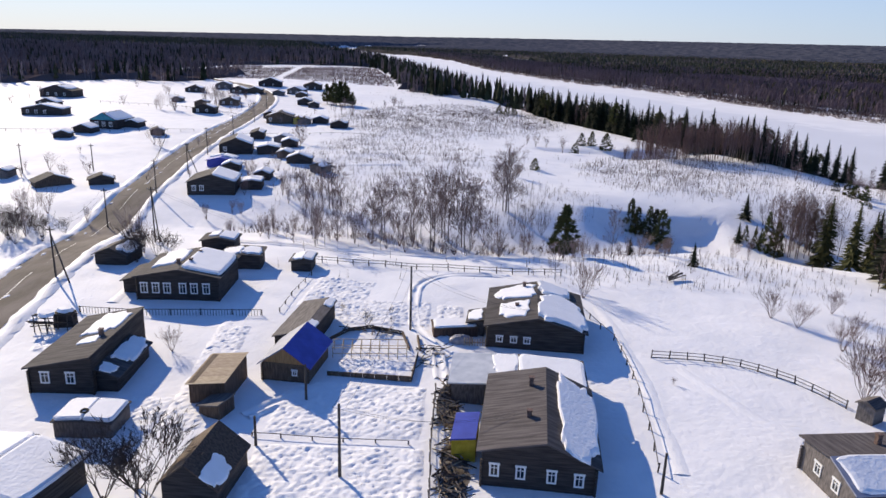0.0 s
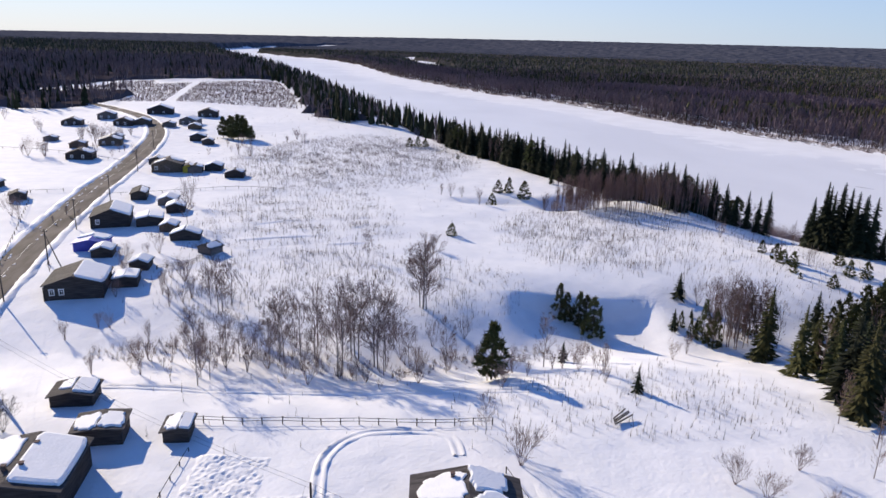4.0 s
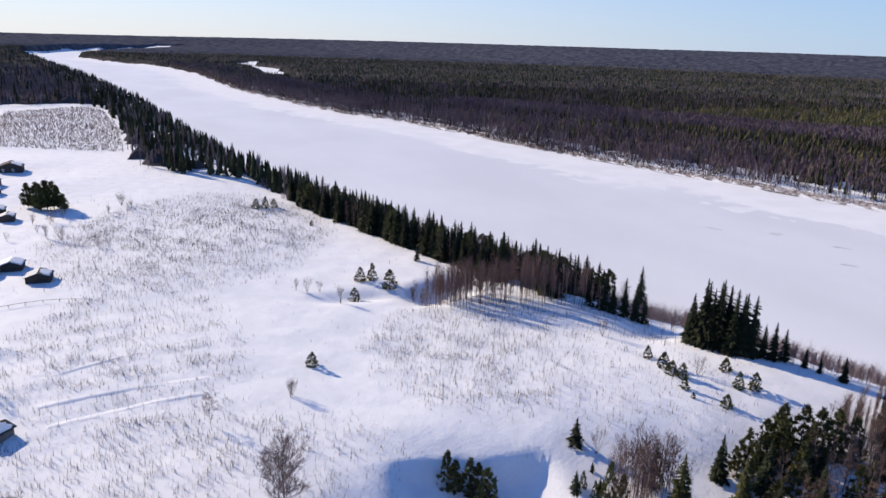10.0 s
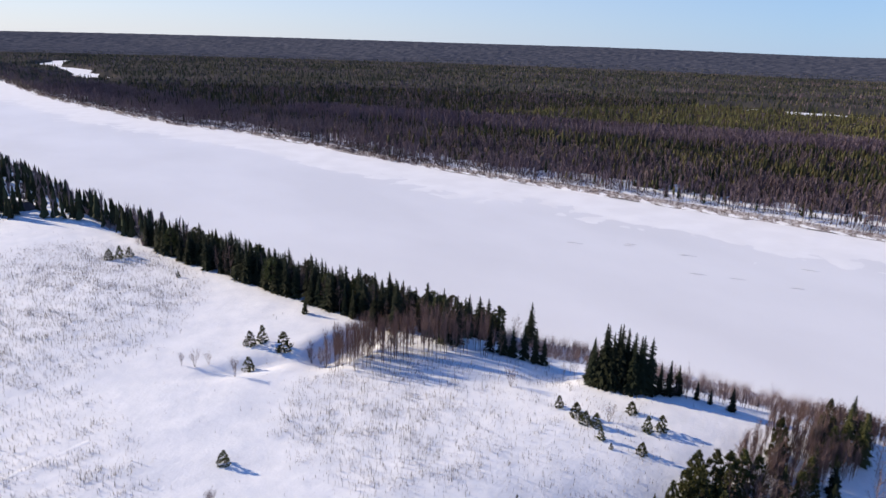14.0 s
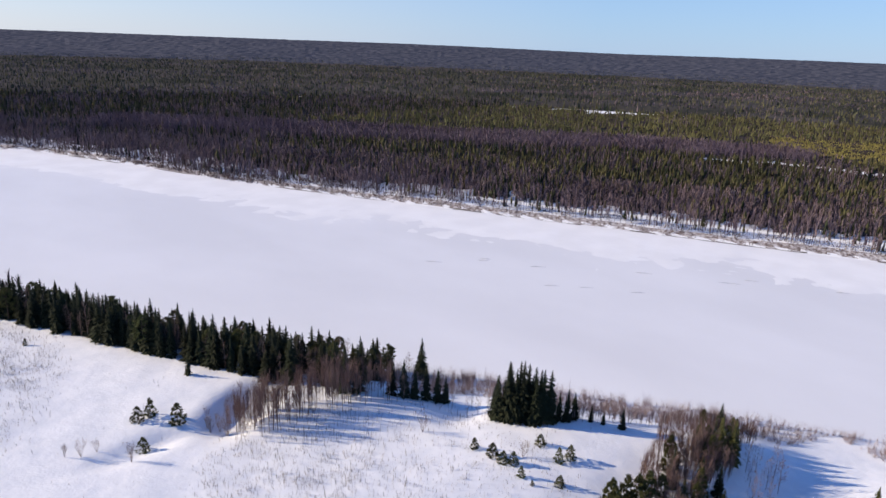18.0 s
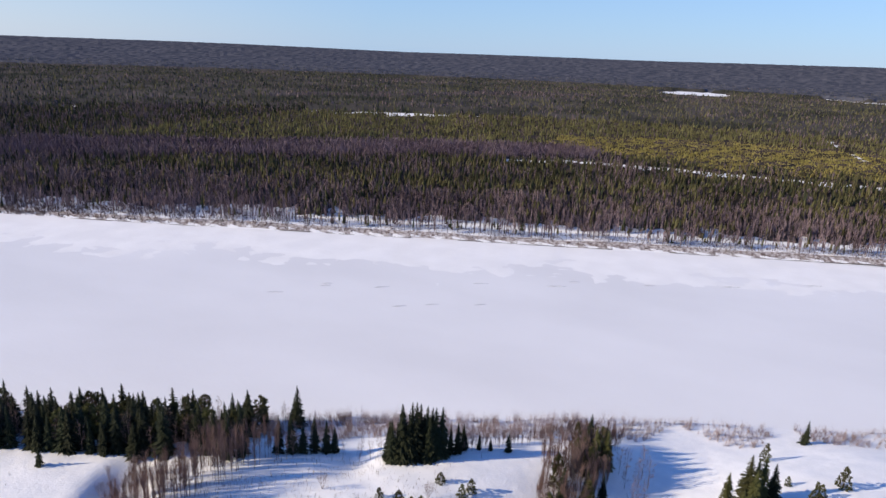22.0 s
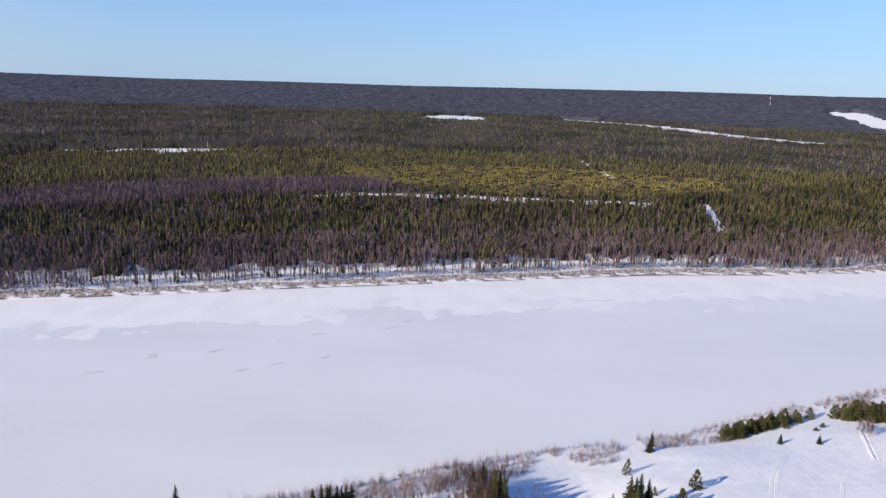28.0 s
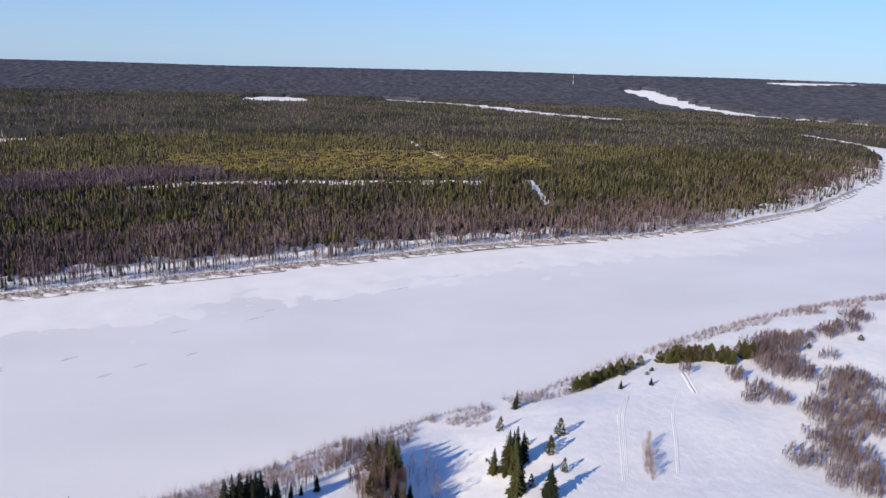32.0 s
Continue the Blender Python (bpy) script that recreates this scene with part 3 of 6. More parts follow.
high = np.where(bog, r.uniform(3.5, 6, len(x)), r.uniform(6.5, 12.5, len(x)) * (1 + 0.1 * mix)) * np.where(far < 30, 0.75, 1)
open_pine = (far > 330) & (y < 820) & (beside(x, y, PURPLE_BELT) > 0)
p_birch = np.where(open_pine & ~purple, 0.04 + 0.1 * np.maximum(mix, 0), p_birch)
birch = u < p_birch
pine = ~birch & ((r.uniform(0, 1, len(x)) < p_pine) | open_pine)
spruce = ~birch & ~pine
high = np.where(open_pine & ~birch, high * 0.78, high)
light = pine & open_pine
pine = pine & ~open_pine
wood("open_pine_wood", PINES_LOW, x[light], y[light], z[light], high[light], 1.25, 4, [OPEN_PINE, FAR_BARK], "low olive pines of the open bog wood across the river", "pine wood")
wood("far_birch_wood", BIRCHES, x[birch], y[birch], z[birch], high[birch], 1.0, 1, [FAR_TWIG, FAR_BARK], "bare grey and purple birches of the wood across the river", "birch wood")
wood("far_pine_wood", PINES, x[pine], y[pine], z[pine], high[pine], 1.05, 2, [FAR_PINE, FAR_BARK], "olive green pines of the wood across the river", "pine wood")
wood("far_spruce_wood", SPRUCES, x[spruce], y[spruce], z[spruce], high[spruce], 1.1, 3, [FAR_SPRUCE, FAR_BARK], "dark green spruces of the wood across the river", "spruce wood")

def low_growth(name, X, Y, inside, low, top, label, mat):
    """Fill under the trees, as brushwood: one jagged sheet that dips below the snow where the wood is open."""
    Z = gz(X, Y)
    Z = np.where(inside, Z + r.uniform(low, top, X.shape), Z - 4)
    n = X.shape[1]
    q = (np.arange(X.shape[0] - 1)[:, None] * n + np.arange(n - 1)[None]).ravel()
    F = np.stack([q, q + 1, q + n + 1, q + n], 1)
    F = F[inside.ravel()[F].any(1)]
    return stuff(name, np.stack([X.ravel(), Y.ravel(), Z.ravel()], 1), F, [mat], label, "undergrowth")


VILLAGE_BRUSH = material("village_brush", (0.075, 0.06, 0.062), (0.12, 0.097, 0.10), 0.03, 0.9, spec=0.0)
# added sheet hides the far woods' snow; its dark colour stands in for shade
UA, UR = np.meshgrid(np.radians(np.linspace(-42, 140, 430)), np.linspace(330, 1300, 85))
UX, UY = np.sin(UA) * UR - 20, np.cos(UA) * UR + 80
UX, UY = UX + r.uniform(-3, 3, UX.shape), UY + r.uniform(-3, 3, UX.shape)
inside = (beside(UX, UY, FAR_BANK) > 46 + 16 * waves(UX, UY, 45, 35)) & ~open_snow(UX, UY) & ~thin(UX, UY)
low_growth("far_wood_undergrowth", UX, UY, inside, 0.2, 4.2, "brown brushwood sheet under the far woods, coloured like the shade between trees", UNDERGROWTH_SHADE)

xb, yb = along_bank(FAR_BANK, 19000, 9, 110, 3839, 6139)
keep = ~open_snow(xb, yb) & (waves(xb, yb, 25, 34) > -0.4)
xb, yb = xb[keep], yb[keep]
V, F, I = stamp(BIRCHES_SLIM, xb, yb, gz(xb, yb), r.uniform(7, 12.5, len(xb)), 1.0, 6)
stuff("far_bank_birches", V, F, [FAR_TWIG, FAR_BARK], "crowded slim bare birches behind the far bank", "birch wood", idx=I)
xb, yb = scatter(52000, 260, 830, 280, 920)
keep = ~open_snow(xb, yb) & (off_line(xb, yb, *PURPLE_BELT) < 52 + 18 * waves(xb, yb, 70, 39)) & (r.uniform(0, 1, len(xb)) < 0.75) & (oval(xb, yb, 905, 110, 135, 260, 8) > 1)
xb, yb = xb[keep], yb[keep]
V, F, I = stamp(BIRCHES_SLIM, xb, yb, gz(xb, yb), r.uniform(8, 12, len(xb)), 1.1, 8)
stuff("purple_birch_stand", V, F, [PURPLE_TWIG, FAR_BARK], "dense purple-grey stand of young birches beyond the pines", "birch wood", idx=I)
xb, yb = scatter(26000, 740, 1070, -190, 400)
keep = (oval(xb, yb, 905, 110, 135, 260, 8) < 1 + 0.25 * waves(xb, yb, 90, 33)) & ~open_snow(xb, yb)
xb, yb = xb[keep], yb[keep]
V, F, I = stamp(PINES_LOW, xb, yb, gz(xb, yb), r.uniform(2.6, 5.0, len(xb)), 2.2, 5)
stuff("bog_pine_wood", V, F, [BOG_PINE, FAR_BARK], "dense low yellow-green bog pines beyond the clearing", "pine wood", idx=I)

# beyond: smaller shapes, then a rough canopy to the horizon, haze painted into its blue
x, y = scatter(215000, -1500, 3000, -1900, 3000)
dist, far, near = np.hypot(x + 20, y - 80), beside(x, y, FAR_BANK), -beside(x, y, NEAR_BANK)
keep = (dist > 1250) & (dist < 2900) & ((far > 15) | (near > 15)) & seen_from_path(x, y) & ~open_snow(x, y)
keep &= r.uniform(0, 1, len(x)) < np.where(thin(x, y), 0.2, 1)
x, y, dist = x[keep], y[keep], dist[keep]
z, mix = gz(x, y), waves(x, y, 420, 41) + 0.6 * waves(x, y, 130, 42)
u = r.uniform(0, 1, len(x))
north = step((y - 300) / 700)
birch = (u < 0.16 + 0.34 * mix) | ((off_line(x, y, (1150, 1030), (1282, 937), (1438, 825), (1750, 718), (1897, 496), (2092, 332)) < 45 + 20 * mix) & (u < 0.9))
spruce = ~birch & (r.uniform(0, 1, len(x)) < 0.22 + 0.40 * north)
for name, sel, shapes, mat, label, wide in (("distant_birch_wood", birch, DISTANT, DIST_TWIG, "distant bare birch wood, grey and purple", 1.3), ("distant_pine_wood", ~birch & ~spruce, DISTANT, DIST_PINE, "distant olive pine wood", 1.5), ("distant_spruce_wood", spruce, DISTANT, DIST_SPRUCE, "distant dark spruce wood", 1.1)):
    hh = r.uniform(9, 15, sel.sum())
    V, F, I = stamp(shapes, x[sel], y[sel], z[sel], hh, wide, 7)
    stuff(name, V, F, [mat, FAR_BARK], label, "wood", idx=I)

cr = np.r_[np.linspace(1250, 2600, 60), np.geomspace(2630, 4750, 75)]
ca = np.radians(np.linspace(-60, 150, 800))
CA, CR = np.meshgrid(ca, cr)
CX, CY = np.sin(CA) * CR - 20, np.cos(CA) * CR + 80
jag = r.uniform(0, 1, CX.shape)
CZ = gz(CX, CY) + np.where(CR > 2600, 9 + 3.5 * jag, 5.5 + 3.5 * jag)
water = (beside(CX, CY, FAR_BANK) < 15) & (-beside(CX, CY, NEAR_BANK) < 15) & (CR < 4050)
CZ = np.where(water | open_snow(CX, CY) | (CR < 1260), gz(CX, CY) - 0.3, CZ)
n = len(ca)
shut = water | open_snow(CX, CY) | (CR < 1260)
q = (np.arange(len(cr) - 1)[:, None] * n + np.arange(n - 1)[None]).ravel()
canopy_faces = np.stack([q, q + 1, q + n + 1, q + n], 1)
whole = ~shut.ravel()[canopy_faces].all(1)
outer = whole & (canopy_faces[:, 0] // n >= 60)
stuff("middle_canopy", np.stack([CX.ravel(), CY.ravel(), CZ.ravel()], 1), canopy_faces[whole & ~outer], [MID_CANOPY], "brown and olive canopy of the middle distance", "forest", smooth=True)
stuff("distant_canopy", np.stack([CX.ravel(), CY.ravel(), CZ.ravel()], 1), canopy_faces[outer], [HAZY_CANOPY], "endless dark taiga canopy out to the horizon, blue haze in its colour", "forest")

# the wood behind the village, on this side of the river
x, y = scatter(33000, -900, 160, 340, 1500)
near = -beside(x, y, NEAR_BANK)
EDGE_X, EDGE_Y = (-900, -300, -265, -235, -205, -187, -162, -97, -76, -56, -44, -36, -25, 20, 30, 41, 160), (330, 350, 420, 560, 690, 712, 730, 758, 745, 650, 575, 500, 425, 402, 378, 348, 348)
edge = np.interp(x, EDGE_X, EDGE_Y)
front = (x < -152) & (y > np.interp(x, (-235, -225, -203, -166, -152), (377, 413, 438, 430, 458))) & (y < 545)
keep = (near > 4) & ((y > edge + 6 * waves(x, y, 30, 51)) | front) & ((x < 0) | (near < 50)) & (np.hypot(x, y) < 1400) & (r.uniform(0, 1, len(x)) < np.clip(1.3 - y / 1500, 0.3, 1))
x, y, near = x[keep], y[keep], near[keep]
z, mix, u = gz(x, y), waves(x, y, 110, 52), r.uniform(0, 1, len(x))
UX, UY = np.meshgrid(np.arange(-900, 60, 8.0), np.arange(340, 1400, 8.0))
inside = ((UY > np.interp(UX, EDGE_X, EDGE_Y) + 12) | ((UX < -152) & (UY > np.interp(UX, (-235, -225, -203, -166, -152), (377, 413, 438, 430, 458)) + 8) & (UY < 545))) & (-beside(UX, UY, NEAR_BANK) > 40)
low_growth("village_wood_undergrowth", UX, UY, inside, 0.4, 4.5, "grey-brown brushwood under the trees behind the village", VILLAGE_BRUSH)
birch = u < np.where(near < 60, 0.35, 0.84) + 0.22 * mix
high = r.uniform(8, 13, len(x)) * np.where(near < 60, 1.15, 1)
wood("village_birch_wood", BIRCHES, x[birch], y[birch], z[birch], high[birch], 1.0, 11, [WOOD_TWIG, FAR_BARK], "bare brown-grey birch wood behind the village", "birch wood")
wood("village_spruce_wood", SPRUCES, x[~birch], y[~birch], z[~birch], high[~birch], 1.1, 12, [FAR_SPRUCE, FAR_BARK], "dark spruce wood behind the village", "spruce wood")

# willow scrub along the far bank
x, y = along_bank(FAR_BANK, 34000, 0.5, 30, 3839, 6139)
far = beside(x, y, FAR_BANK)
keep = (far > 3) & (far < 28 + 8 * waves(x, y, 40, 61) + 10 * step((y - 380) / 60) * step((560 - y) / 60)) & (waves(x, y, 13, 62) > -0.5)
x, y = x[keep], y[keep]
V, F, I = stamp([tuft(rng, 4, 0.4, 0.05) for _ in range(6)], x, y, gz(x, y), r.uniform(1.0, 3.2, len(x)) * (0.7 + 0.5 * step((y - 330) / 150)), 0.8, 13)
stuff("far_bank_scrub", V, F, [TWIG_RED], "brown leafless willow scrub along the far bank", "scrub")

x, y = scatter(5200, 190, 330, 480, 700)
keep = (off_line(x, y, (250, 525), (254, 575), (238, 640)) < 24 + 8 * waves(x, y, 30, 63)) & (beside(x, y, FAR_BANK) > 3)
x, y = x[keep], y[keep]
V, F, I = stamp([tuft(rng, 9, 0.45, 0.035) for _ in range(5)], x, y, gz(x, y), r.uniform(1.5, 4.0, len(x)), 0.9, 16)
stuff("bank_thicket", V, F, [TWIG_RED], "dense reddish willow thicket on the far bank's bulge", "thicket")

# dry weed stalks and saplings in the fields
x, y = scatter(470000, -125, 170, 95, 440)
near = -beside(x, y, NEAR_BANK)
patch = np.maximum(step((1.25 - oval(x, y, 2, 302, 44, 62, -20)) / 0.6), step((1.25 - oval(x, y, 64, 192, 27, 33, -25)) / 0.6))
patch = np.maximum(patch, step((1.2 - oval(x, y, -14, 200, 26, 52, 0)) / 0.6) * (0.35 + 0.65 * step((np.sin(y * 0.65 - x * 0.12) + 0.5) / 0.8)))
patch = np.maximum(patch, 0.75 * step((1.2 - oval(x, y, -2, 155, 36, 22, 0)) / 0.6))
patch = np.maximum(patch, 0.55 * step((1.2 - oval(x, y, -120, 560, 70, 90, 20)) / 0.5))
patch = np.maximum(patch, 0.35 * step((1.2 - oval(x, y, 95, 175, 25, 40, -35)) / 0.6))
patch = np.maximum(patch, 0.5 * step((1.2 - oval(x, y, 38, 104, 26, 14, 10)) / 0.6))
dens = patch * (0.35 + 0.65 * step((waves(x, y, 9, 72) + 0.5) / 0.9)) * (0.5 + 0.5 * step((waves(x, y, 30, 73) + 0.4) / 0.8)) + 0.006
keep = (near > 36) & (r.uniform(0, 1, len(x)) < 0.95 * dens) & (x > np.interp(y, (90, 200, 300, 440), (-35, -48, -62, -70)))
x, y = x[keep], y[keep]
V, F, I = stamp([tuft(rng, 3, 0.16, 0.0205) for _ in range(6)], x, y, gz(x, y), 0.4 + 1.5 * r.uniform(0, 1, len(x)) ** 1.5, 0.8, 14)
stuff("dry_weeds", V, F, [STALK], "dry brown weed stalks standing in the snowy fields", "weeds")
x, y = scatter(24000, -200, -28, 478, 760)
keep = ((x > -150) | (y > 550)) & (y < np.interp(x, EDGE_X, EDGE_Y) - 12 * (1 + waves(x, y, 40, 53))) & (y > np.interp(x, (-200, -150, -100, -30), (560, 492, 502, 484))) & (np.abs(x + 118 + 0.12 * (y - 500)) > 3.5) & (y < 690 + 40 * waves(x, y, 90, 54) + 60 * step((x + 120) / 40))
x, y = x[keep], y[keep]
V, F, I = stamp([tuft(rng, 3, 0.22, 0.045) for _ in range(5)], x, y, gz(x, y), r.uniform(1.0, 2.8, len(x)), 0.8, 15)
stuff("young_birch_field", V, F, [TWIG], "young bare birches over the field behind the village", "saplings")


# ---- single trees ----
def spruce_parts(rng, levels=17, n=9, fat=0.17, needles=None):
    """A spruce of drooping boughs, each a pair of narrow sprays with side shoots, longer below, with gaps between them."""
    trunk = Geo().tube((0, 0, -0.05), (0, 0, 0.97), 0.013, 0.002, 6)
    crown = Geo()
    ring = (0, 1.05, 2.1, 3.14, 4.19, 5.24)
    crown.hull([(math.cos(a) * fat * 0.34, math.sin(a) * fat * 0.34, 0.10) for a in ring], [(math.cos(a) * 0.003, math.sin(a) * 0.003, 0.985) for a in ring])
    lop = [rng.uniform(0.85, 1.15) for _ in range(8)]
    for k in range(levels):
        s = k / (levels - 1)
        rad = fat * (1 - s) ** 0.8 * rng.uniform(0.86, 1.1) + 0.010
        for i in range(n if s < 0.6 else n - 4):
            a = rng.uniform(0, 6.28)
            q = rad * rng.uniform(0.6, 1.15) * lop[int(a / 6.2832 * 8) % 8]
            z = 0.05 + 0.93 * s + rng.uniform(-0.028, 0.028) * (1 - 0.8 * s)
            w, dz = 0.15 * q + 0.004, (0.42 - 0.5 * s) * q + 0.006
            c, d = math.cos(a), math.sin(a)
            tip = (c * q, d * q, z - dz * rng.uniform(0.6, 1.2))
            base = (c * q * 0.12, d * q * 0.12, z + 0.012)
            m = rng.uniform(0.5, 0.72)
            for sg in (-1, 1):
                crown.face(base, (c * q * m - sg * d * w, d * q * m + sg * c * w, z - 0.7 * dz * m - rng.uniform(0.004, 0.03) * (1 - s)), tip)
            if s < 0.8:
                b = rng.uniform(0.35, 0.7)
                f = rng.choice((-1, 1)) * rng.uniform(0.5, 1.0)
                c2, d2 = math.cos(a + f), math.sin(a + f)
                o = (c * q * b, d * q * b, z - dz * b * 0.8)
                crown.face((o[0], o[1], o[2] + 0.01), (o[0] + c2 * q * 0.22 + d2 * w * 0.5, o[1] + d2 * q * 0.22 - c2 * w * 0.5, o[2] - 0.004), (o[0] + c2 * q * 0.42, o[1] + d2 * q * 0.42, o[2] - 0.25 * dz))
    return trunk.mesh("trunk", BARK), crown.mesh("crown", needles or SPRUCE)


def pine_parts(rng, clumps=60, low=0.25, fat=0.24, conical=False):
    trunk, crown = Geo(), Geo()
    lean = (rng.uniform(-0.03, 0.03), rng.uniform(-0.03, 0.03))
    trunk.tube((0, 0, -0.05), (lean[0], lean[1], 0.55), 0.017, 0.011, 6).tube((lean[0], lean[1], 0.55), (0, 0, 0.95), 0.011, 0.003, 5)
    for k in range(clumps):
        s = ((k + rng.uniform(0, 1)) / clumps) ** (1.5 if conical else 1)
        z = low + (0.93 - low) * s
        wide = (1 - s) ** 0.7 * min(1, 0.6 + 3 * s) if conical else math.sqrt(max(0.03, 1 - (1.75 * s - 0.7) ** 2 / 1.12))
        q, a = fat * wide * rng.uniform(0.3, 1.0) ** 0.7, rng.uniform(0, 6.28)
        c = Vector((math.cos(a) * q, math.sin(a) * q, z))
        if k % 2 == 0:
            trunk.tube((lean[0] * s, lean[1] * s, z - 0.05), c, 0.004, 0.002, 3)
        for _ in range(21):
            d = Vector((rng.gauss(0, 1), rng.gauss(0, 1), rng.gauss(0.35, 0.7))).normalized() * rng.uniform(0.04, 0.09) * (0.5 + fat * 2)
            e = d.cross(Vector((rng.gauss(0, 1), rng.gauss(0, 1), rng.gauss(0, 1)))).normalized() * rng.uniform(0.012, 0.021) * (0.5 + fat * 2)
            crown.face(c - e - d * 0.25, c + e - d * 0.25, c + d)
    return trunk.mesh("trunk", BARK), crown.mesh("crown", PINE)


def branch(geo, thick, rng, p, d, l, rad, n, spread, rise, thin):
    """A limb that forks again and again into ever finer twigs."""
    e = p + d * l
    if n >= 4:
        thick.tube(p, e, rad, rad * 0.65, 3)
    else:
        w = d.cross(Vector((rng.gauss(0, 1), rng.gauss(0, 1), rng.gauss(0, 1)))).normalized() * rad
        geo.face(p - w, p + w, e + w * 0.3)
    if n == 0:
        return
    for k in range(rng.choice((2, 3, 3))):
        t = d + Vector((rng.gauss(0, spread), rng.gauss(0, spread), rng.gauss(0, spread) + rise))
        at = 1.0 if k == 0 else rng.uniform(0.35, 1.0)
        branch(geo, thick, rng, p.lerp(e, at), t.normalized(), l * rng.uniform(0.6, 0.88), max(thin, rad * 0.62), n - 1, spread, rise, thin)


def bare_parts(rng, stems=1, limbs=18, fat=0.26, bark=None, twig=None, low=0.22, thin=0.0014, n=4, rise=0.22, bole=1.0):
    """A leafless tree, or with several stems a bush: stems, limbs that rise outwards, and fine twigs."""
    trunk, crown = Geo(), Geo()
    if stems == 1:
        pts = [Vector((rng.uniform(-0.012, 0.012) * k, rng.uniform(-0.012, 0.012) * k, z)) for k, z in enumerate((-0.05, 0.3, 0.62, 0.96))]
        for k, (p, e) in enumerate(zip(pts, pts[1:])):
            trunk.tube(p, e, bole * (0.0125, 0.009, 0.005)[k], bole * (0.009, 0.005, 0.0012)[k], 6)
        for j in range(limbs):
            z = low + (0.93 - low) * (j + rng.uniform(0, 0.9)) / limbs
            k = 0 if z < 0.3 else 1 if z < 0.62 else 2
            p = pts[k].lerp(pts[k + 1], (z - pts[k].z) / (pts[k + 1].z - pts[k].z))
            a, s = rng.uniform(0, 6.28), (z - low) / (0.97 - low)
            reach = fat * (0.62 + 0.9 * s) * (1.02 - s) ** 0.5
            d = Vector((math.cos(a), math.sin(a), rng.uniform(0.5, 1.1) + 0.5 * s)).normalized()
            branch(crown, crown, rng, p, d, reach * 0.50, bole * 0.0042 * (1.1 - 0.6 * s), n if s < 0.75 else n - 1, 0.30, rise, thin)
        return trunk.mesh("trunk", bark or BIRCH_BARK), crown.mesh("crown", twig or TWIG)
    trunk.tube((0, 0, -0.06), (0, 0, 0.05), 0.02, 0.012, 7)
    for k in range(stems):
        a = 6.28 * (k + rng.uniform(-0.4, 0.4)) / stems
        lean = fat * rng.uniform(0.3, 1.6)
        d = Vector((math.cos(a) * lean, math.sin(a) * lean, 1)).normalized()
        p = Vector((0, 0, -0.05))
        branch(crown, crown, rng, p, d, rng.uniform(0.26, 0.36), 0.009 if stems < 5 else 0.006, n, 0.28, rise, thin)
    return trunk.mesh("trunk", bark or BIRCH_BARK), crown.mesh("crown", twig or TWIG)


rng = random.Random(8)
KINDS = {
    "spruce": [spruce_parts(rng, 30, 13, f) for f in (0.15, 0.17, 0.19, 0.21, 0.18)],
    "olive_spruce": [spruce_parts(rng, 30, 13, f, OLIVE) for f in (0.15, 0.18, 0.20)],
    "young_spruce": [spruce_parts(rng, 16, 12, f) for f in (0.27, 0.32, 0.36)],
    "broad_pine": [pine_parts(rng, 130, 0.14, 0.34, True)],
    "pine": [pine_parts(rng, 80, lo, f) for lo, f in ((0.22, 0.25), (0.3, 0.22), (0.4, 0.2))],
    "young_pine": [pine_parts(rng, 80, -0.02, f, True) for f in (0.42, 0.47, 0.52)],
    "birch": [bare_parts(rng, 1, 23, f, low=0.16, thin=0.0012, n=5, bole=0.72) for f in (0.26, 0.32, 0.36, 0.3)],
    "slim_birch": [bare_parts(rng, 1, 34, f, THICKET_BARK, RED_TWIG, low=0.14, thin=0.0017, n=3, rise=0.4, bole=0.62) for f in (0.20, 0.24, 0.17)],
    "pale_birch": [bare_parts(rng, 1, 32, f, PALE_BARK, RED_TWIG, low=0.34, thin=0.0017, n=3, rise=0.4, bole=0.75) for f in (0.22, 0.18)],
    "alder": [bare_parts(rng, 9, 0, f, TWIG, TWIG, thin=0.0026, n=4, rise=0.3) for f in (0.22, 0.3, 0.4)],
    "shrub": [bare_parts(rng, 9, 0, f, RED_TWIG, RED_TWIG, thin=0.0024, n=5, rise=0.2) for f in (0.4, 0.5)],
    "dark_shrub": [bare_parts(rng, 9, 0, f, DARK_TWIG, DARK_TWIG, thin=0.0024, n=5, rise=0.2) for f in (0.4, 0.5)],
    "garden_tree": [bare_parts(rng, 4, 0, f, DARK_TWIG, DARK_TWIG, thin=0.0038, n=6, rise=0.14) for f in (0.42, 0.5)],
}
trng = random.Random(21)


def tree(kind, x, y, high, label, group, wide=1.0, sink=0.0):
    if kind in ("slim_birch", "pale_birch"):
        wide *= 0.66
    name = {"slim_birch": "birch", "pale_birch": "birch", "dark_shrub": "shrub", "olive_spruce": "spruce", "broad_pine": "pine"}.get(kind, kind)
    m = Matrix.Translation((x, y, float(gz(x, y)) - sink)) @ Matrix.Rotation(trng.uniform(0, 6.28), 4, "Z") @ Matrix.Diagonal((high * wide, high * wide, high, 1))
    root = thing(name, label, name.replace("_", " "), m, group)
    for piece, me in zip(("trunk", "crown"), trng.choice(KINDS[kind])):
        part(piece, me, None, root)
    return root


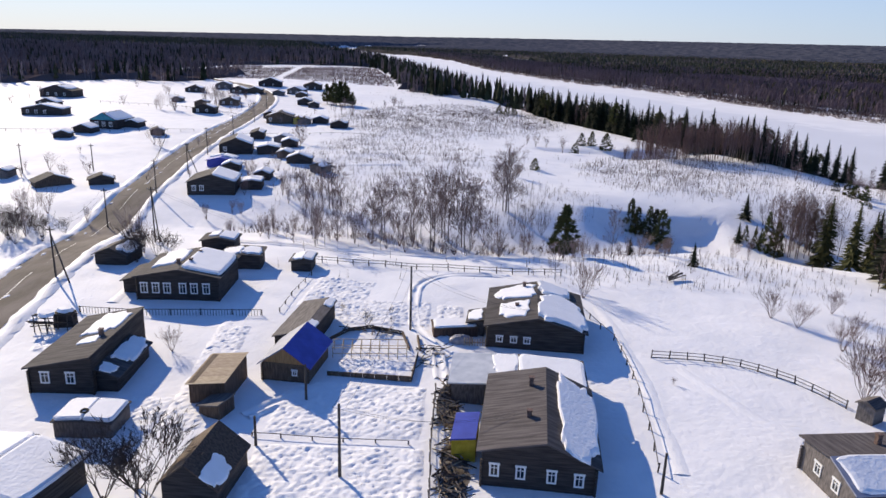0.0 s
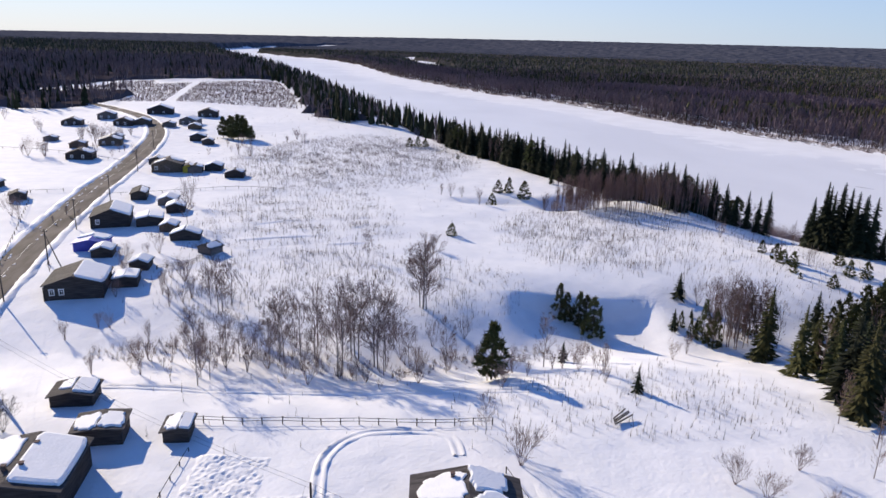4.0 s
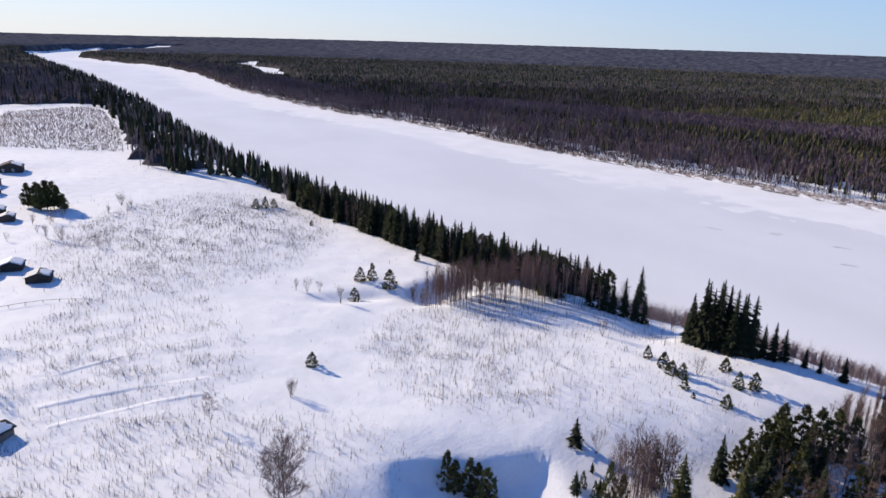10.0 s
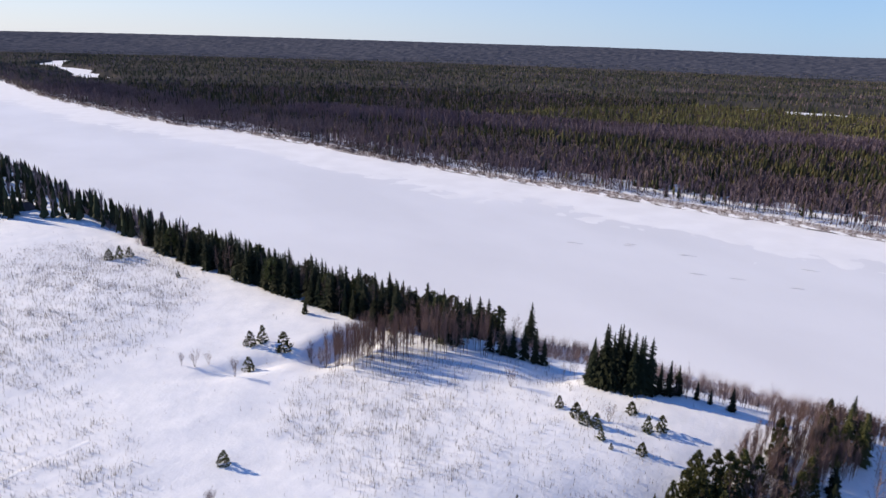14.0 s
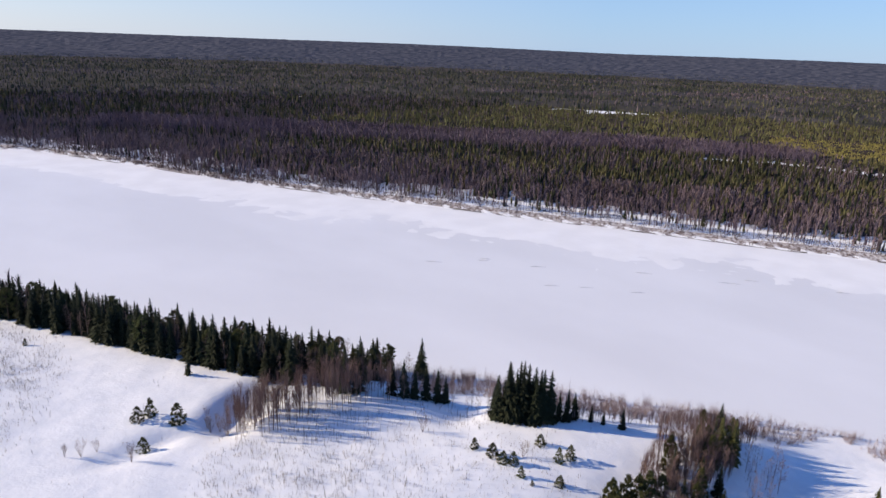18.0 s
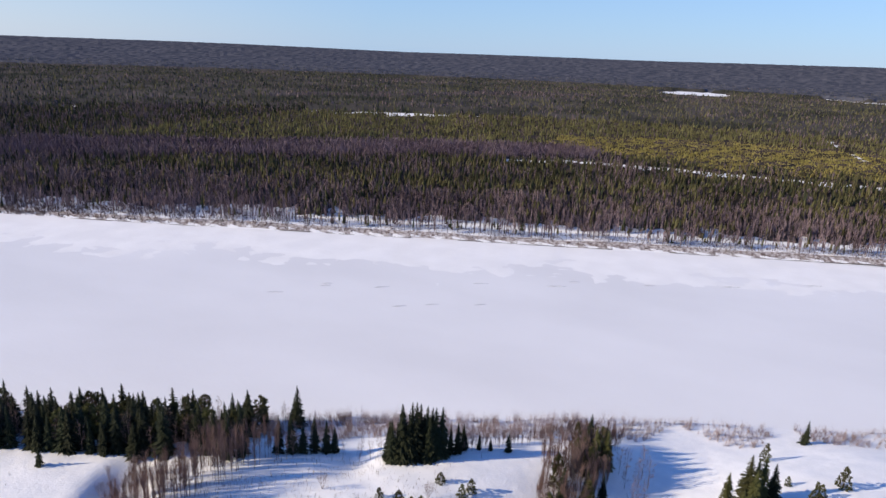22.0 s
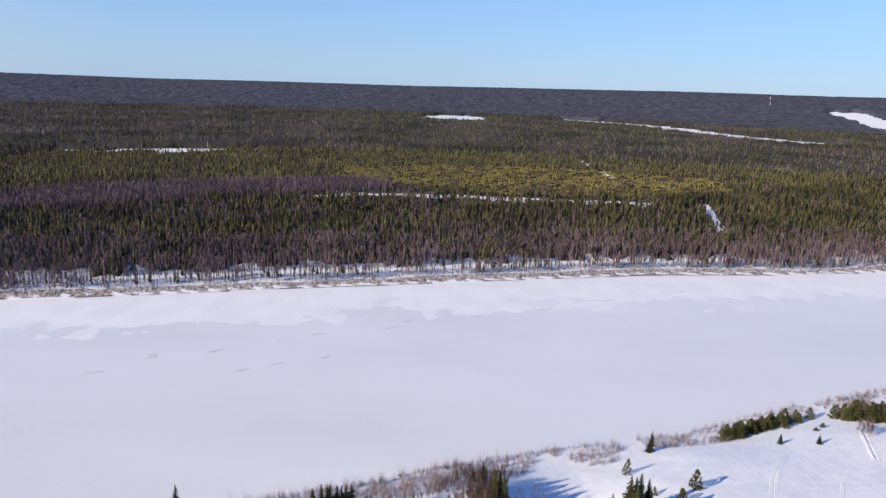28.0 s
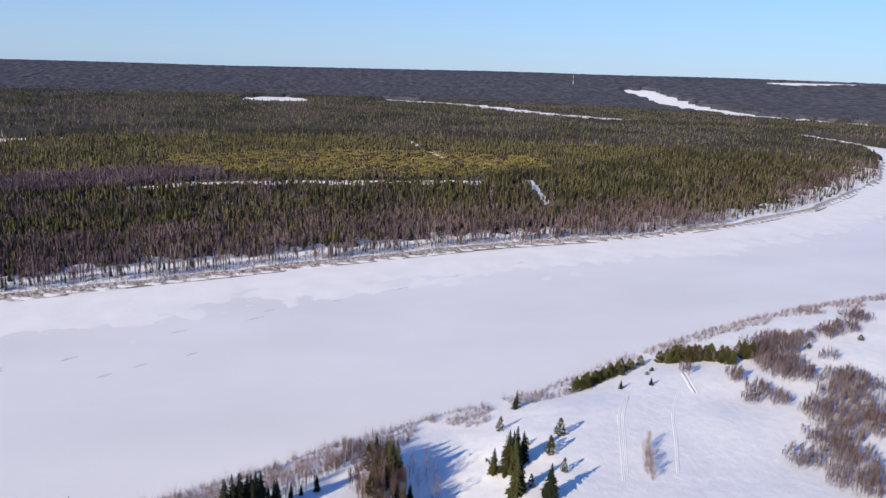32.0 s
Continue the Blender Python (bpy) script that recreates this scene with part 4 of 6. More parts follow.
FIELD = "conifers standing alone in the snow field"
for x, y, h in ((24.2, 189.9, 3.3), (46.2, 242.7, 4.5), (49.9, 243.5, 5.2), (53.2, 235.8, 5.8), (42.1, 231.3, 4.0), (24.6, 338.7, 4.3), (28.2, 339.2, 5), (31.7, 339.9, 3.8), (42.4, 309.9, 2.4), (98.3, 175.6, 3.3)):
    tree("young_pine", x, y, h, "small bushy green pine alone in open snow", FIELD)
for x, y, h in ((98.9, 170.4, 3.8), (98.5, 166.9, 3.4), (99.7, 164.8, 3.6), (97.2, 160.7, 3.0), (111.2, 165, 3.3), (108.8, 158, 4), (112, 156.8, 4), (101.6, 152.9, 3), (96.6, 157.1, 1.5)):
    tree("young_pine", x, y, h, "small green pine near the bluff, in a loose group", "young pines near the bluff")
for x, y, h in ((68.0, 257.7, 5.6), (65.8, 150.3, 5.7), (61.0, 141.2, 4.3), (65.1, 140.1, 3.2), (40.2, 108.3, 4.1), (65.9, 144.2, 2.2), (35.0, 127.1, 4.0), (208, 30, 4.2), (208.2, 16.4, 3.9)):
    tree("young_spruce", x, y, h, "young dark spruce alone at the edge of the ravine", "young spruces by the ravine")
for x, y, h in ((40.6, 149.0, 7.4), (41.8, 148.4, 6.0), (45.9, 143.8, 8.2), (44.3, 147.8, 6.6), (45.2, 146.2, 7.0)):
    tree("young_pine", x, y, h, "dark bushy pine in a close group on the ravine slope", "conifers on the slope", 0.8)
tree("broad_pine", 21.0, 117.8, 10.0, "broad green pine beside the fence and the birch row", "", 0.95)

RAV = "conifers in the ravine"
for x, y, h in ((72.6, 129.2, 14), (76.8, 121.8, 11.5), (70.6, 117, 12.5), (73.7, 112.8, 11), (69.8, 104.5, 13.4), (74.1, 103.4, 12.2), (68.4, 99.7, 14.4), (76, 99, 12), (87.7, 137.7, 9), (87.0, 131.1, 10), (93.4, 132.7, 11), (104.4, 132.4, 9.8), (80, 112, 12), (84.1, 121.1, 11), (90, 116, 10), (96.0, 124.0, 12), (82, 104, 13), (111, 127, 9), (118, 131, 10), (124, 124, 9), (131.3, 127.7, 9), (144.2, 133.1, 12), (145.5, 130.2, 12), (102, 118, 11), (87, 95, 12)):
    tree("olive_spruce" if int(10 * x + y) % 2 else "spruce", x, y, h, "tall dark spruce in the snowy ravine", RAV, 1.2)
for x, y, h in ((101.5, 138.4, 9.5), (100.2, 136.6, 10), (102.8, 140.2, 8.5), (107.6, 139.6, 10), (112.8, 137, 10.5), (96.8, 137.2, 8.5), (93.6, 135.6, 8), (98.6, 139.2, 9), (95.2, 139.5, 7.5), (104.6, 141.5, 9), (104.2, 134, 12), (92.1, 138.1, 7), (110, 138, 10), (99.1, 131.1, 11), (115, 135, 10), (89.1, 126.1, 9), (107, 126, 9), (121, 129, 9)):
    tree("young_pine", x, y, h, "olive green pine on the ravine's edge", RAV, 0.7)
for x, y, h in ((67.3, 138.3, 9), (68.8, 136.6, 12), (71.3, 136.2, 11), (73.2, 135.7, 12.5), (71.0, 137.8, 13), (76.3, 137.1, 9), (70.1, 134.1, 11), (74.0, 132.5, 12), (66.1, 135.2, 9), (78.1, 134.1, 10), (72, 99.6, 9), (64, 98, 8), (65, 92, 9), (118, 137, 9), (128, 133, 11), (136.8, 135.1, 13), (141.3, 138.4, 11.5), (139, 132, 12), (133, 137, 11), (131, 141, 10), (126, 138, 9), (137, 129, 11), (60, 86, 8), (143, 137, 11)):
    tree("slim_birch", x, y, h, "slim bare birch in a thicket in the ravine", "birch thicket in the ravine", 1.5)

wrng = random.Random(55)
for k in range(40):
    x = wrng.uniform(65, 78.5)
    tree("pale_birch" if k % 3 == 0 else "slim_birch", x, 136.6 + wrng.gauss(0, 1.8), wrng.uniform(8.5, 13), "slim bare birch in a thicket in the ravine", "birch thicket in the ravine", 1.5)
for x, y, h in ((65.2, 137.6, 8.5), (66.4, 135.6, 7.5), (74.8, 138.6, 8), (63.4, 138.9, 4), (62.6, 141.6, 3.4)):
    tree("young_pine", x, y, h, "rusty green pine beside the birch thicket", RAV, 0.55)
for _ in range(13):
    tree("spruce", wrng.uniform(78, 104), wrng.uniform(92, 120), wrng.uniform(8, 13), "tall dark spruce in the snowy ravine", RAV, 1.25)
for _ in range(12):
    tree("slim_birch", wrng.uniform(74, 100), wrng.uniform(90, 122), wrng.uniform(7, 11), "slim bare birch in a thicket in the ravine", "birch thicket in the ravine", 1.8)
for _ in range(40):
    x = wrng.uniform(88, 150)
    tree("slim_birch", x, float(np.interp(x, (88, 110, 150), (128, 129, 127))) + wrng.gauss(0, 5.5), wrng.uniform(7, 12), "slim bare birch in a thicket in the ravine", "birch thicket in the ravine", 1.8)
BLUFF = "spruces on the river bluff"
for x, y, h in ((116.6, 179.2, 16), (118.2, 177.2, 16.5), (119.2, 175.2, 16), (121.2, 172.6, 14.5), (113.8, 180.8, 13), (115.3, 178.7, 17), (117.2, 175.4, 17.5), (119.8, 173.4, 15.5), (114.8, 182.0, 12), (116.1, 176.8, 15), (120.6, 171.3, 15.2), (122.3, 170.2, 14.8), (114.2, 179.5, 9), (124.4, 168.5, 8.5), (118.5, 172, 13.5), (128.7, 166.5, 8), (131.5, 162.8, 5.2), (135.1, 155.5, 6.2), (107.1, 204.7, 9), (109.2, 202.4, 11), (111.1, 199.8, 10.4), (112.8, 198.2, 8), (103.2, 209.8, 11.6), (105, 207.1, 11.5), (96.7, 217.1, 14.5), (94.1, 219.2, 14.6), (94.1, 223.7, 14), (93.5, 229.3, 11.5), (126, 167, 9.5), (121, 175, 12), (133, 160, 4)):
    tree("spruce", x, y, h, "tall dark green spruce on the edge of the river bluff", BLUFF, 1.08)
brng = random.Random(4)
taken = []
while len(taken) < 340:
    y = brng.uniform(222, 352)
    bank = np.interp(y, (214, 262, 300, 330, 400), (145, 114, 94, 83, 56))
    edge = np.interp(y, (220, 245, 281, 337, 400), (92, 79, 64, 42, 24)) + 2.5
    x = edge + (bank - 6 - edge) * brng.uniform(0, 1) ** 1.7
    if any((x - a) ** 2 + (y - b) ** 2 < 3.6 for a, b in taken):
        continue
    taken.append((x, y))
    u = brng.uniform(0, 1)
    if u < 0.68:
        tree("spruce", x, y, brng.uniform(9, 15.5), "dark green spruce in the row along the river bluff", BLUFF, brng.uniform(1.0, 1.35))
    elif u < 0.80:
        tree("pine", x, y, brng.uniform(9, 13), "green pine among spruces on the bluff", "pines on the river bluff")
    else:
        tree("slim_birch", x, y, brng.uniform(9, 13), "bare pale birch among spruces on the bluff", "birches on the river bluff", 1.5)
for x, y, h in ((61.8, 219.6, 9.5), (65.2, 219.9, 11.5), (68.6, 216.7, 12), (74.1, 217.7, 12.5), (79.2, 219.6, 12.5), (84.5, 221.3, 11), (61.2, 225.7, 8), (71.1, 221.2, 11), (77.1, 216.1, 12), (82.1, 217.1, 11.5), (87.1, 216.2, 12), (76.1, 223.2, 10), (68.2, 221.1, 8), (65.0, 229.1, 7), (73.0, 230.1, 8), (91.1, 213.2, 12), (95.0, 211.0, 11), (99.1, 211.1, 11), (86.1, 223.2, 11), (89.1, 219.1, 12), (103, 205, 9), (113, 190.4, 6.3), (114.4, 187.7, 6.2), (116.1, 185.3, 6.5), (117, 192, 7), (112, 195, 7), (119, 188, 6), (122, 183, 6)):
    tree("slim_birch", x, y, h, "bare reddish birch on the bluff's edge", "birches on the river bluff", 1.6)
x, y = scatter(430, 60, 103, 196, 236)
mid = np.interp(x, (64, 80, 102), (222, 220, 208))
keep = np.abs(y - mid - 1) < 6.5 * (1 + 0.3 * waves(x, y, 9, 86))
x, y = x[keep], y[keep]
V, F, I = stamp(BIRCHES_FINE, x, y, gz(x, y), r.uniform(7.5, 13.5, len(x)), 1.0, 33)
stuff("bluff_birch_stand", V, F, [RUSTY_TWIG, RUSTY_BARK], "crowded slim reddish birches on the bluff's edge", "birch wood", idx=I)
for _ in range(26):
    tree("alder", brng.uniform(58, 82), brng.uniform(224, 238), brng.uniform(2.5, 6), "bare grey shrub in the snowy hollow of the bluff", "shrubs in the hollow", 0.8)

ROWB = "birches along the gully by the fence"
for x, y, h in ((-11.5, 127.7, 11.5), (-2.3, 121.0, 13.5), (3.4, 124.1, 14), (0.9, 126.1, 12), (-0.3, 127.0, 12.5), (5.0, 123.1, 12.5), (31.0, 124.4, 9.5), (-24.0, 143.6, 10.2), (-40.9, 196.8, 8), (3.1, 170.7, 6.5), (-22.0, 145.9, 9), (-25.9, 146.8, 8)):
    tree("birch", x, y, h, "bare grey-brown birch with fine twigs in snow", ROWB, 1.05)
tree("birch", 12.7, 142.4, 13.5, "large spreading bare birch alone above the gully", ROWB, 1.4)
for x, y, h in ((13.3, 142.0, 12.0), (12.2, 142.9, 11.0), (12.9, 143.2, 12.4)):
    tree("birch", x, y, h, "bare birch crowded against a larger one above the gully", ROWB, 1.2)
for x, y, h in ((-1.7, 121.4, 12.2), (3.9, 123.6, 12.6), (0.3, 126.6, 11.4), (-11.0, 127.2, 10.4), (-23.4, 144.1, 9.2)):
    tree("birch", x, y, h, "bare birch twinned with a taller one in the gully", ROWB, 1.1)
for x, y, h in ((-7.9, 123.1, 7), (-6.6, 116.8, 5.6), (18.1, 177.3, 4.6), (-13.1, 124.1, 7.6), (-19.4, 123.6, 5.5), (-23.2, 123.5, 5.8), (-5.7, 126.0, 6.8), (7.7, 127.1, 6.7), (13.3, 131.5, 5.2), (19.3, 134.5, 5), (37.2, 125.3, 5), (-16.0, 122.1, 6), (10.0, 122.1, 6), (15.0, 124.0, 5), (-10, 119.5, 4), (2, 118.5, 5), (25.0, 121.1, 4.5), (-28.0, 126.1, 5), (33.1, 121.1, 4), (-2.0, 131.1, 6), (-17.0, 129.1, 6), (-34.1, 128.1, 4), (6.0, 131.1, 5)):
    tree("alder", x, y, h, "leafless many-stemmed alder in the gully", "alders along the gully", 0.95)
for x, y, h in ((27.2, 238.5, 4.2), (29.9, 236.3, 5), (33.4, 236.0, 3.8), (37.5, 227.3, 6), (95.3, 190.2, 6), (18.5, 177.9, 4), (103.7, 164.9, 5.2), (78.1, 236.2, 6), (74.1, 240.2, 5), (81.0, 230.1, 6), (70.0, 233.0, 6), (-45.0, 218.6, 9), (68.6, 147.6, 6), (60.0, 133.0, 5), (55.0, 128.1, 4.5)):
    tree("alder", x, y, h, "leafless grey shrub alone in the snow field", "bare shrubs in the field", 0.8)
for x, y, h in ((19.5, 91.5, 6.0), (24.2, 66, 0.9), (42.5, 63.5, 6.5), (45, 67, 6), (44, 60, 5.5), (48, 63, 6.5), (46.5, 57, 5), (49, 70, 5.5), (47, 76, 4), (43, 86, 4.5), (45, 83, 4), (52, 88, 4), (50, 79, 4), (-29, 70, 3)):
    tree("shrub", x, y, h, "dense bare brown shrub by the village fence", "bare shrubs by the village", 0.9)
tree("birch", 16.5, 98, 5.5, "slender bare birch behind the house", "")
for x, y, h in ((-22.6, 46.0, 7.2), (-24.6, 44.6, 6), (-21.4, 44.6, 6.4)):
    tree("garden_tree", x, y, h, "large bare garden tree with dark spreading twigs", "bare trees by the barn", 1.15)
for x, y, h in ((-49.5, 109, 8), (-51, 112, 6), (-47, 106, 5), (-67.0, 128.0, 4), (-74.1, 122.1, 6.5), (-78.0, 126.0, 6.5), (-82.1, 121.1, 6), (-76.0, 131.0, 5.5), (-86.1, 127.1, 5), (-71, 115, 5), (-84.1, 163.9, 4), (-94.8, 166.6, 4.5), (-82.0, 201.5, 7), (-84.7, 204.0, 6), (-100.6, 318.8, 9), (-104.2, 322.1, 10), (-107.6, 318.0, 9), (-98.0, 326.1, 8), (-47.0, 135.0, 4), (-38.1, 121.1, 4), (-43.0, 139.0, 3.5), (-29.9, 149.8, 6), (-32.9, 157.6, 6), (-27.9, 154.8, 5)):
    tree("alder", x, y, h, "bare brown shrub among the village snow", "bare shrubs in the village", 1.0)
for x, y, h in ((-69.5, 109.5, 5), (-72, 112, 5.5), (-67, 113, 4.5), (-48.2, 105.4, 5.5), (-46.4, 102.6, 5), (-75, 117.5, 5.5), (-71.8, 117, 5), (-68.7, 115.8, 4.5), (-73.5, 114, 5.5), (-66.5, 119, 3.5), (-44.5, 104.5, 5), (-42, 103, 4.5), (-46, 101, 4.5)):
    tree("dark_shrub", x, y, h, "dense dark bare shrub by the village road", "bare shrubs in the village", 1.0)
vrng = random.Random(77)
for cx, cy, n, wide, lo, hi in ((-112, 293, 6, 5, 4, 8), (-90, 300, 4, 6, 3, 6), (-47, 172, 4, 3, 3, 6), (-40, 158, 4, 3, 3, 6), (-52, 262, 3, 6, 2, 4), (-44, 300, 5, 8, 3, 6), (-50, 325, 5, 8, 3, 6), (-80, 160, 3, 8, 2, 4), (-95, 170, 3, 8, 2, 4), (-70, 205, 4, 4, 2, 4), (-36, 150, 5, 5, 3, 5), (-33, 133, 6, 5, 2.5, 5), (-150, 330, 8, 25, 3, 6), (-100, 345, 8, 30, 3, 6), (-30, 340, 4, 8, 3, 6)):
    for _ in range(n):
        tree("alder", cx + vrng.gauss(0, wide), cy + vrng.gauss(0, wide), vrng.uniform(lo, hi), "bare brown shrub among the village snow", "bare shrubs in the village", 0.9)
for x, y, h in ((-51.8, 346.9, 12), (-55.3, 348.6, 11), (-53.6, 345.2, 11), (-49.6, 347.4, 11.5), (-48.7, 350.4, 9), (-45.6, 343.7, 7), (-59.1, 352.0, 10)):
    tree("broad_pine", x, y, h, "dark bushy old pine in a clump at the village's end", "dark pines at the village's end", 1.0)

for _ in range(19):
    x = trng.uniform(-25, 16)
    tree("birch", x, 125 + trng.gauss(0, 3.4), trng.uniform(5, 10) + 1.5 * math.exp(-(x / 12) ** 2), "bare grey-brown birch with fine twigs in snow", ROWB, 0.9)
for _ in range(46):
    tree("alder", trng.uniform(-34, 42), 123 + trng.gauss(0, 4.5), trng.uniform(1.6, 4.5), "leafless many-stemmed alder in the gully", "alders along the gully", 0.95)

# brown brush along the bottom of the gully
x, y = scatter(5200, -42, 44, 110, 142)
keep = (off_line(x, y, (-42, 130), (-30, 132), (-14, 127), (0, 122), (14, 125), (24, 129), (44, 136)) < 2.6 + 1.6 * waves(x, y, 11, 87)) & (r.uniform(0, 1, len(x)) < 0.75)
x, y = x[keep], y[keep]
V, F, I = stamp([tuft(rng, 9, 0.55, 0.014) for _ in range(6)], x, y, gz(x, y), r.uniform(0.5, 1.9, len(x)), 0.9, 34)
stuff("gully_brush", V, F, [TWIG_RED], "low brown brush along the bottom of the gully", "brush")

# the point to the south
for x, y, h in ((146, 94, 15.5), (149, 90.6, 14.5), (147.6, 92.2, 14), (144.8, 92.2, 12), (147, 98.5, 9.5), (131, 95, 13), (132.6, 93.2, 11)):
    tree("olive_spruce", x, y, h, "tall bushy olive green spruce on the snowy point", "spruces on the point", 1.25)
for x, y, h in ((127, 85.5, 12), (150.3, 88, 11.5)):
    tree("spruce", x, y, h, "dense green spruce on the snowy point", "spruces on the point", 1.35)
for x, y, h in ((165.2, 70.5, 6.8), (152.6, 77.9, 7), (141.5, 76.4, 5.2), (177.1, 89.5, 6), (134.5, 89.3, 4.7), (156.9, 76.2, 4.2), (160, 84, 3)):
    tree("young_pine", x, y, h, "single green pine on the snowy point", "pines on the point", 0.8)
tree("young_spruce", 198.2, 78, 8.4, "single dark spruce by the frozen river", "", 0.9)
prng = random.Random(13)
for (ax, ay), (bx, by), n in (((214, 49), (221, 36), 26), ((221, 36), (238, 9), 34), ((239, -2), (237, -23), 34), ((236, -24), (230, -36), 18), ((236, -40), (241, -50), 10)):
    for _ in range(n):
        s = prng.uniform(0, 1)
        tree("young_pine", ax + (bx - ax) * s + prng.uniform(-3.5, 3.5), ay + (by - ay) * s + prng.uniform(-2, 2), prng.uniform(3.4, 5.4) * (1 if ay > 5 else 1.45), "dense green pine in the belt along the bank", "pines along the bank")
        if ay < 5 and _ % 2:
            tree("slim_birch", ax + (bx - ax) * s + prng.uniform(-5, 4), ay + (by - ay) * s + prng.uniform(-3, 3), prng.uniform(6, 9), "bare brown birch among the pines along the bank", "birches along the bank", 1.5)
for k in range(15):
    s = k / 14
    tree("alder", 157.5 - 23 * s + prng.uniform(-0.8, 0.8), 41 + 9 * s + prng.uniform(-1.5, 1.5), prng.uniform(4.5, 7.5), "bare reddish shrub in a row across the snowy point", "shrub row on the point", 0.7)
for x, y, h in ((226.4, 7.7, 2), (222, 12, 1.6), (262, -96, 3), (270, -110, 3), (281, -126, 2.6), (246, -84, 3), (255, -120, 3.2)):
    tree("young_pine", x, y, h, "low snow-free pine bush on the flood plain", "pine bushes on the flood plain", 1.5)

# thickets nobody could count
CLUMPS = ((241, -59, 15), (226, -50, 9), (217, -57, 12), (192, -31, 7), (192, -20, 4), (201, -28, 5), (177, -44, 10), (165, -40, 10), (154, -30, 9), (145, -13, 7), (145, -30, 10), (130, -22, 12), (220, -5, 3), (212, -25, 5), (233, -84, 5), (257, -88, 6), (262, -105, 7), (190, -62, 13), (205, -76, 13), (170, -62, 12), (250, -72, 12), (270, -122, 8), (286, -142, 8))
x, y = scatter(42000, 110, 300, -170, 10)
near_clump = np.min([np.hypot(x - a, (y - b)) / c for a, b, c in CLUMPS], axis=0)
keep = (near_clump < 1 + 0.45 * waves(x, y, 14, 81)) & (r.uniform(0, 1, len(x)) < 0.66 * (1.15 - 0.6 * near_clump)) & (waves(x, y, 7, 82) > -0.6)
x, y = x[keep], y[keep]
V, F, I = stamp(BIRCHES_BUSHY, x, y, gz(x, y), r.uniform(2.2, 7.0, len(x)) * (1.15 - 0.25 * near_clump[keep]), 1.5, 21)
stuff("birch_thicket", V, F, [THICKET, RUSTY_BARK], "bare purple-brown birch and willow thicket on the flood plain", "thicket", idx=I)
x, y = along_bank(tuple(reversed(NEAR_BANK)), 15000, 1.0, 34, 700, 1600)
near = -beside(x, y, NEAR_BANK)
gap = waves(x, y, 40, 83)
keep = (near > 1) & (near < 13 + 7 * gap + 12 * step((y - 120) / 30)) & (gap > -0.75) & (r.uniform(0, 1, len(x)) < 0.8)
x, y = x[keep], y[keep]
V, F, I = stamp([tuft(rng, 20, 0.55, 0.0085) for _ in range(6)], x, y, gz(x, y), r.uniform(1.4, 4.0, len(x)) * (1 + 0.35 * step((y - 120) / 30)), 0.85, 22)
stuff("bank_willows", V, F, [WILLOW, THICKET_BARK], "bare reddish willows along the near river bank", "willows", idx=I)

# the crowded birches at the ravine's mouth
x, y = scatter(5200, 112, 172, 118, 150)
mid = np.interp(x, (112, 125, 135, 145, 160, 172), (134, 136, 138, 136, 134, 132))
half = np.interp(x, (112, 125, 140, 150, 160, 172), (5, 7, 8.5, 6, 4, 3))
keep = (np.abs(y - mid) < half * (1 + 0.3 * waves(x, y, 11, 84))) & (waves(x, y, 6, 85) > -0.3) & (r.uniform(0, 1, len(x)) < 0.26)
x, y = x[keep], y[keep]
V, F, I = stamp(BIRCHES_FINE, x, y, gz(x, y), r.uniform(3.5, 9.5, len(x)) * np.interp(x, (112, 135, 155, 172), (1.0, 1.1, 0.8, 0.55)), 1.1, 31)
stuff("ravine_birch_stand", V, F, [RUSTY_TWIG, RUSTY_BARK], "crowded bare reddish birches at the ravine's mouth", "birch wood", idx=I)
for _ in range(18):
    x = wrng.uniform(118, 158)
    tree("spruce" if _ % 2 else "young_pine", x, float(np.interp(x, (112, 125, 135, 145, 160), (134, 136, 138, 136, 134))) + wrng.uniform(-7, 4), wrng.uniform(7, 11), "dark green conifer among birches at the ravine's mouth", "conifers at the ravine's mouth", 1.2 if _ % 2 else 0.6)
# low bare birches behind the bluff's edge
x, y = scatter(1500, 124, 170, 138, 168)
keep = (np.abs(y - np.interp(x, (124, 133, 145, 170), (171, 164, 153, 140))) < 3.0) & (r.uniform(0, 1, len(x)) < 0.6)
x, y = x[keep], y[keep]
V, F, I = stamp(BIRCHES_FINE, x, y, gz(x, y), r.uniform(2.5, 5.5, len(x)), 1.2, 32)
stuff("bluff_brush", V, F, [THICKET, THICKET_BARK], "low bare birches along the bluff's edge", "brush", idx=I)


# ---- the village ----
LOG_ENDS = {}


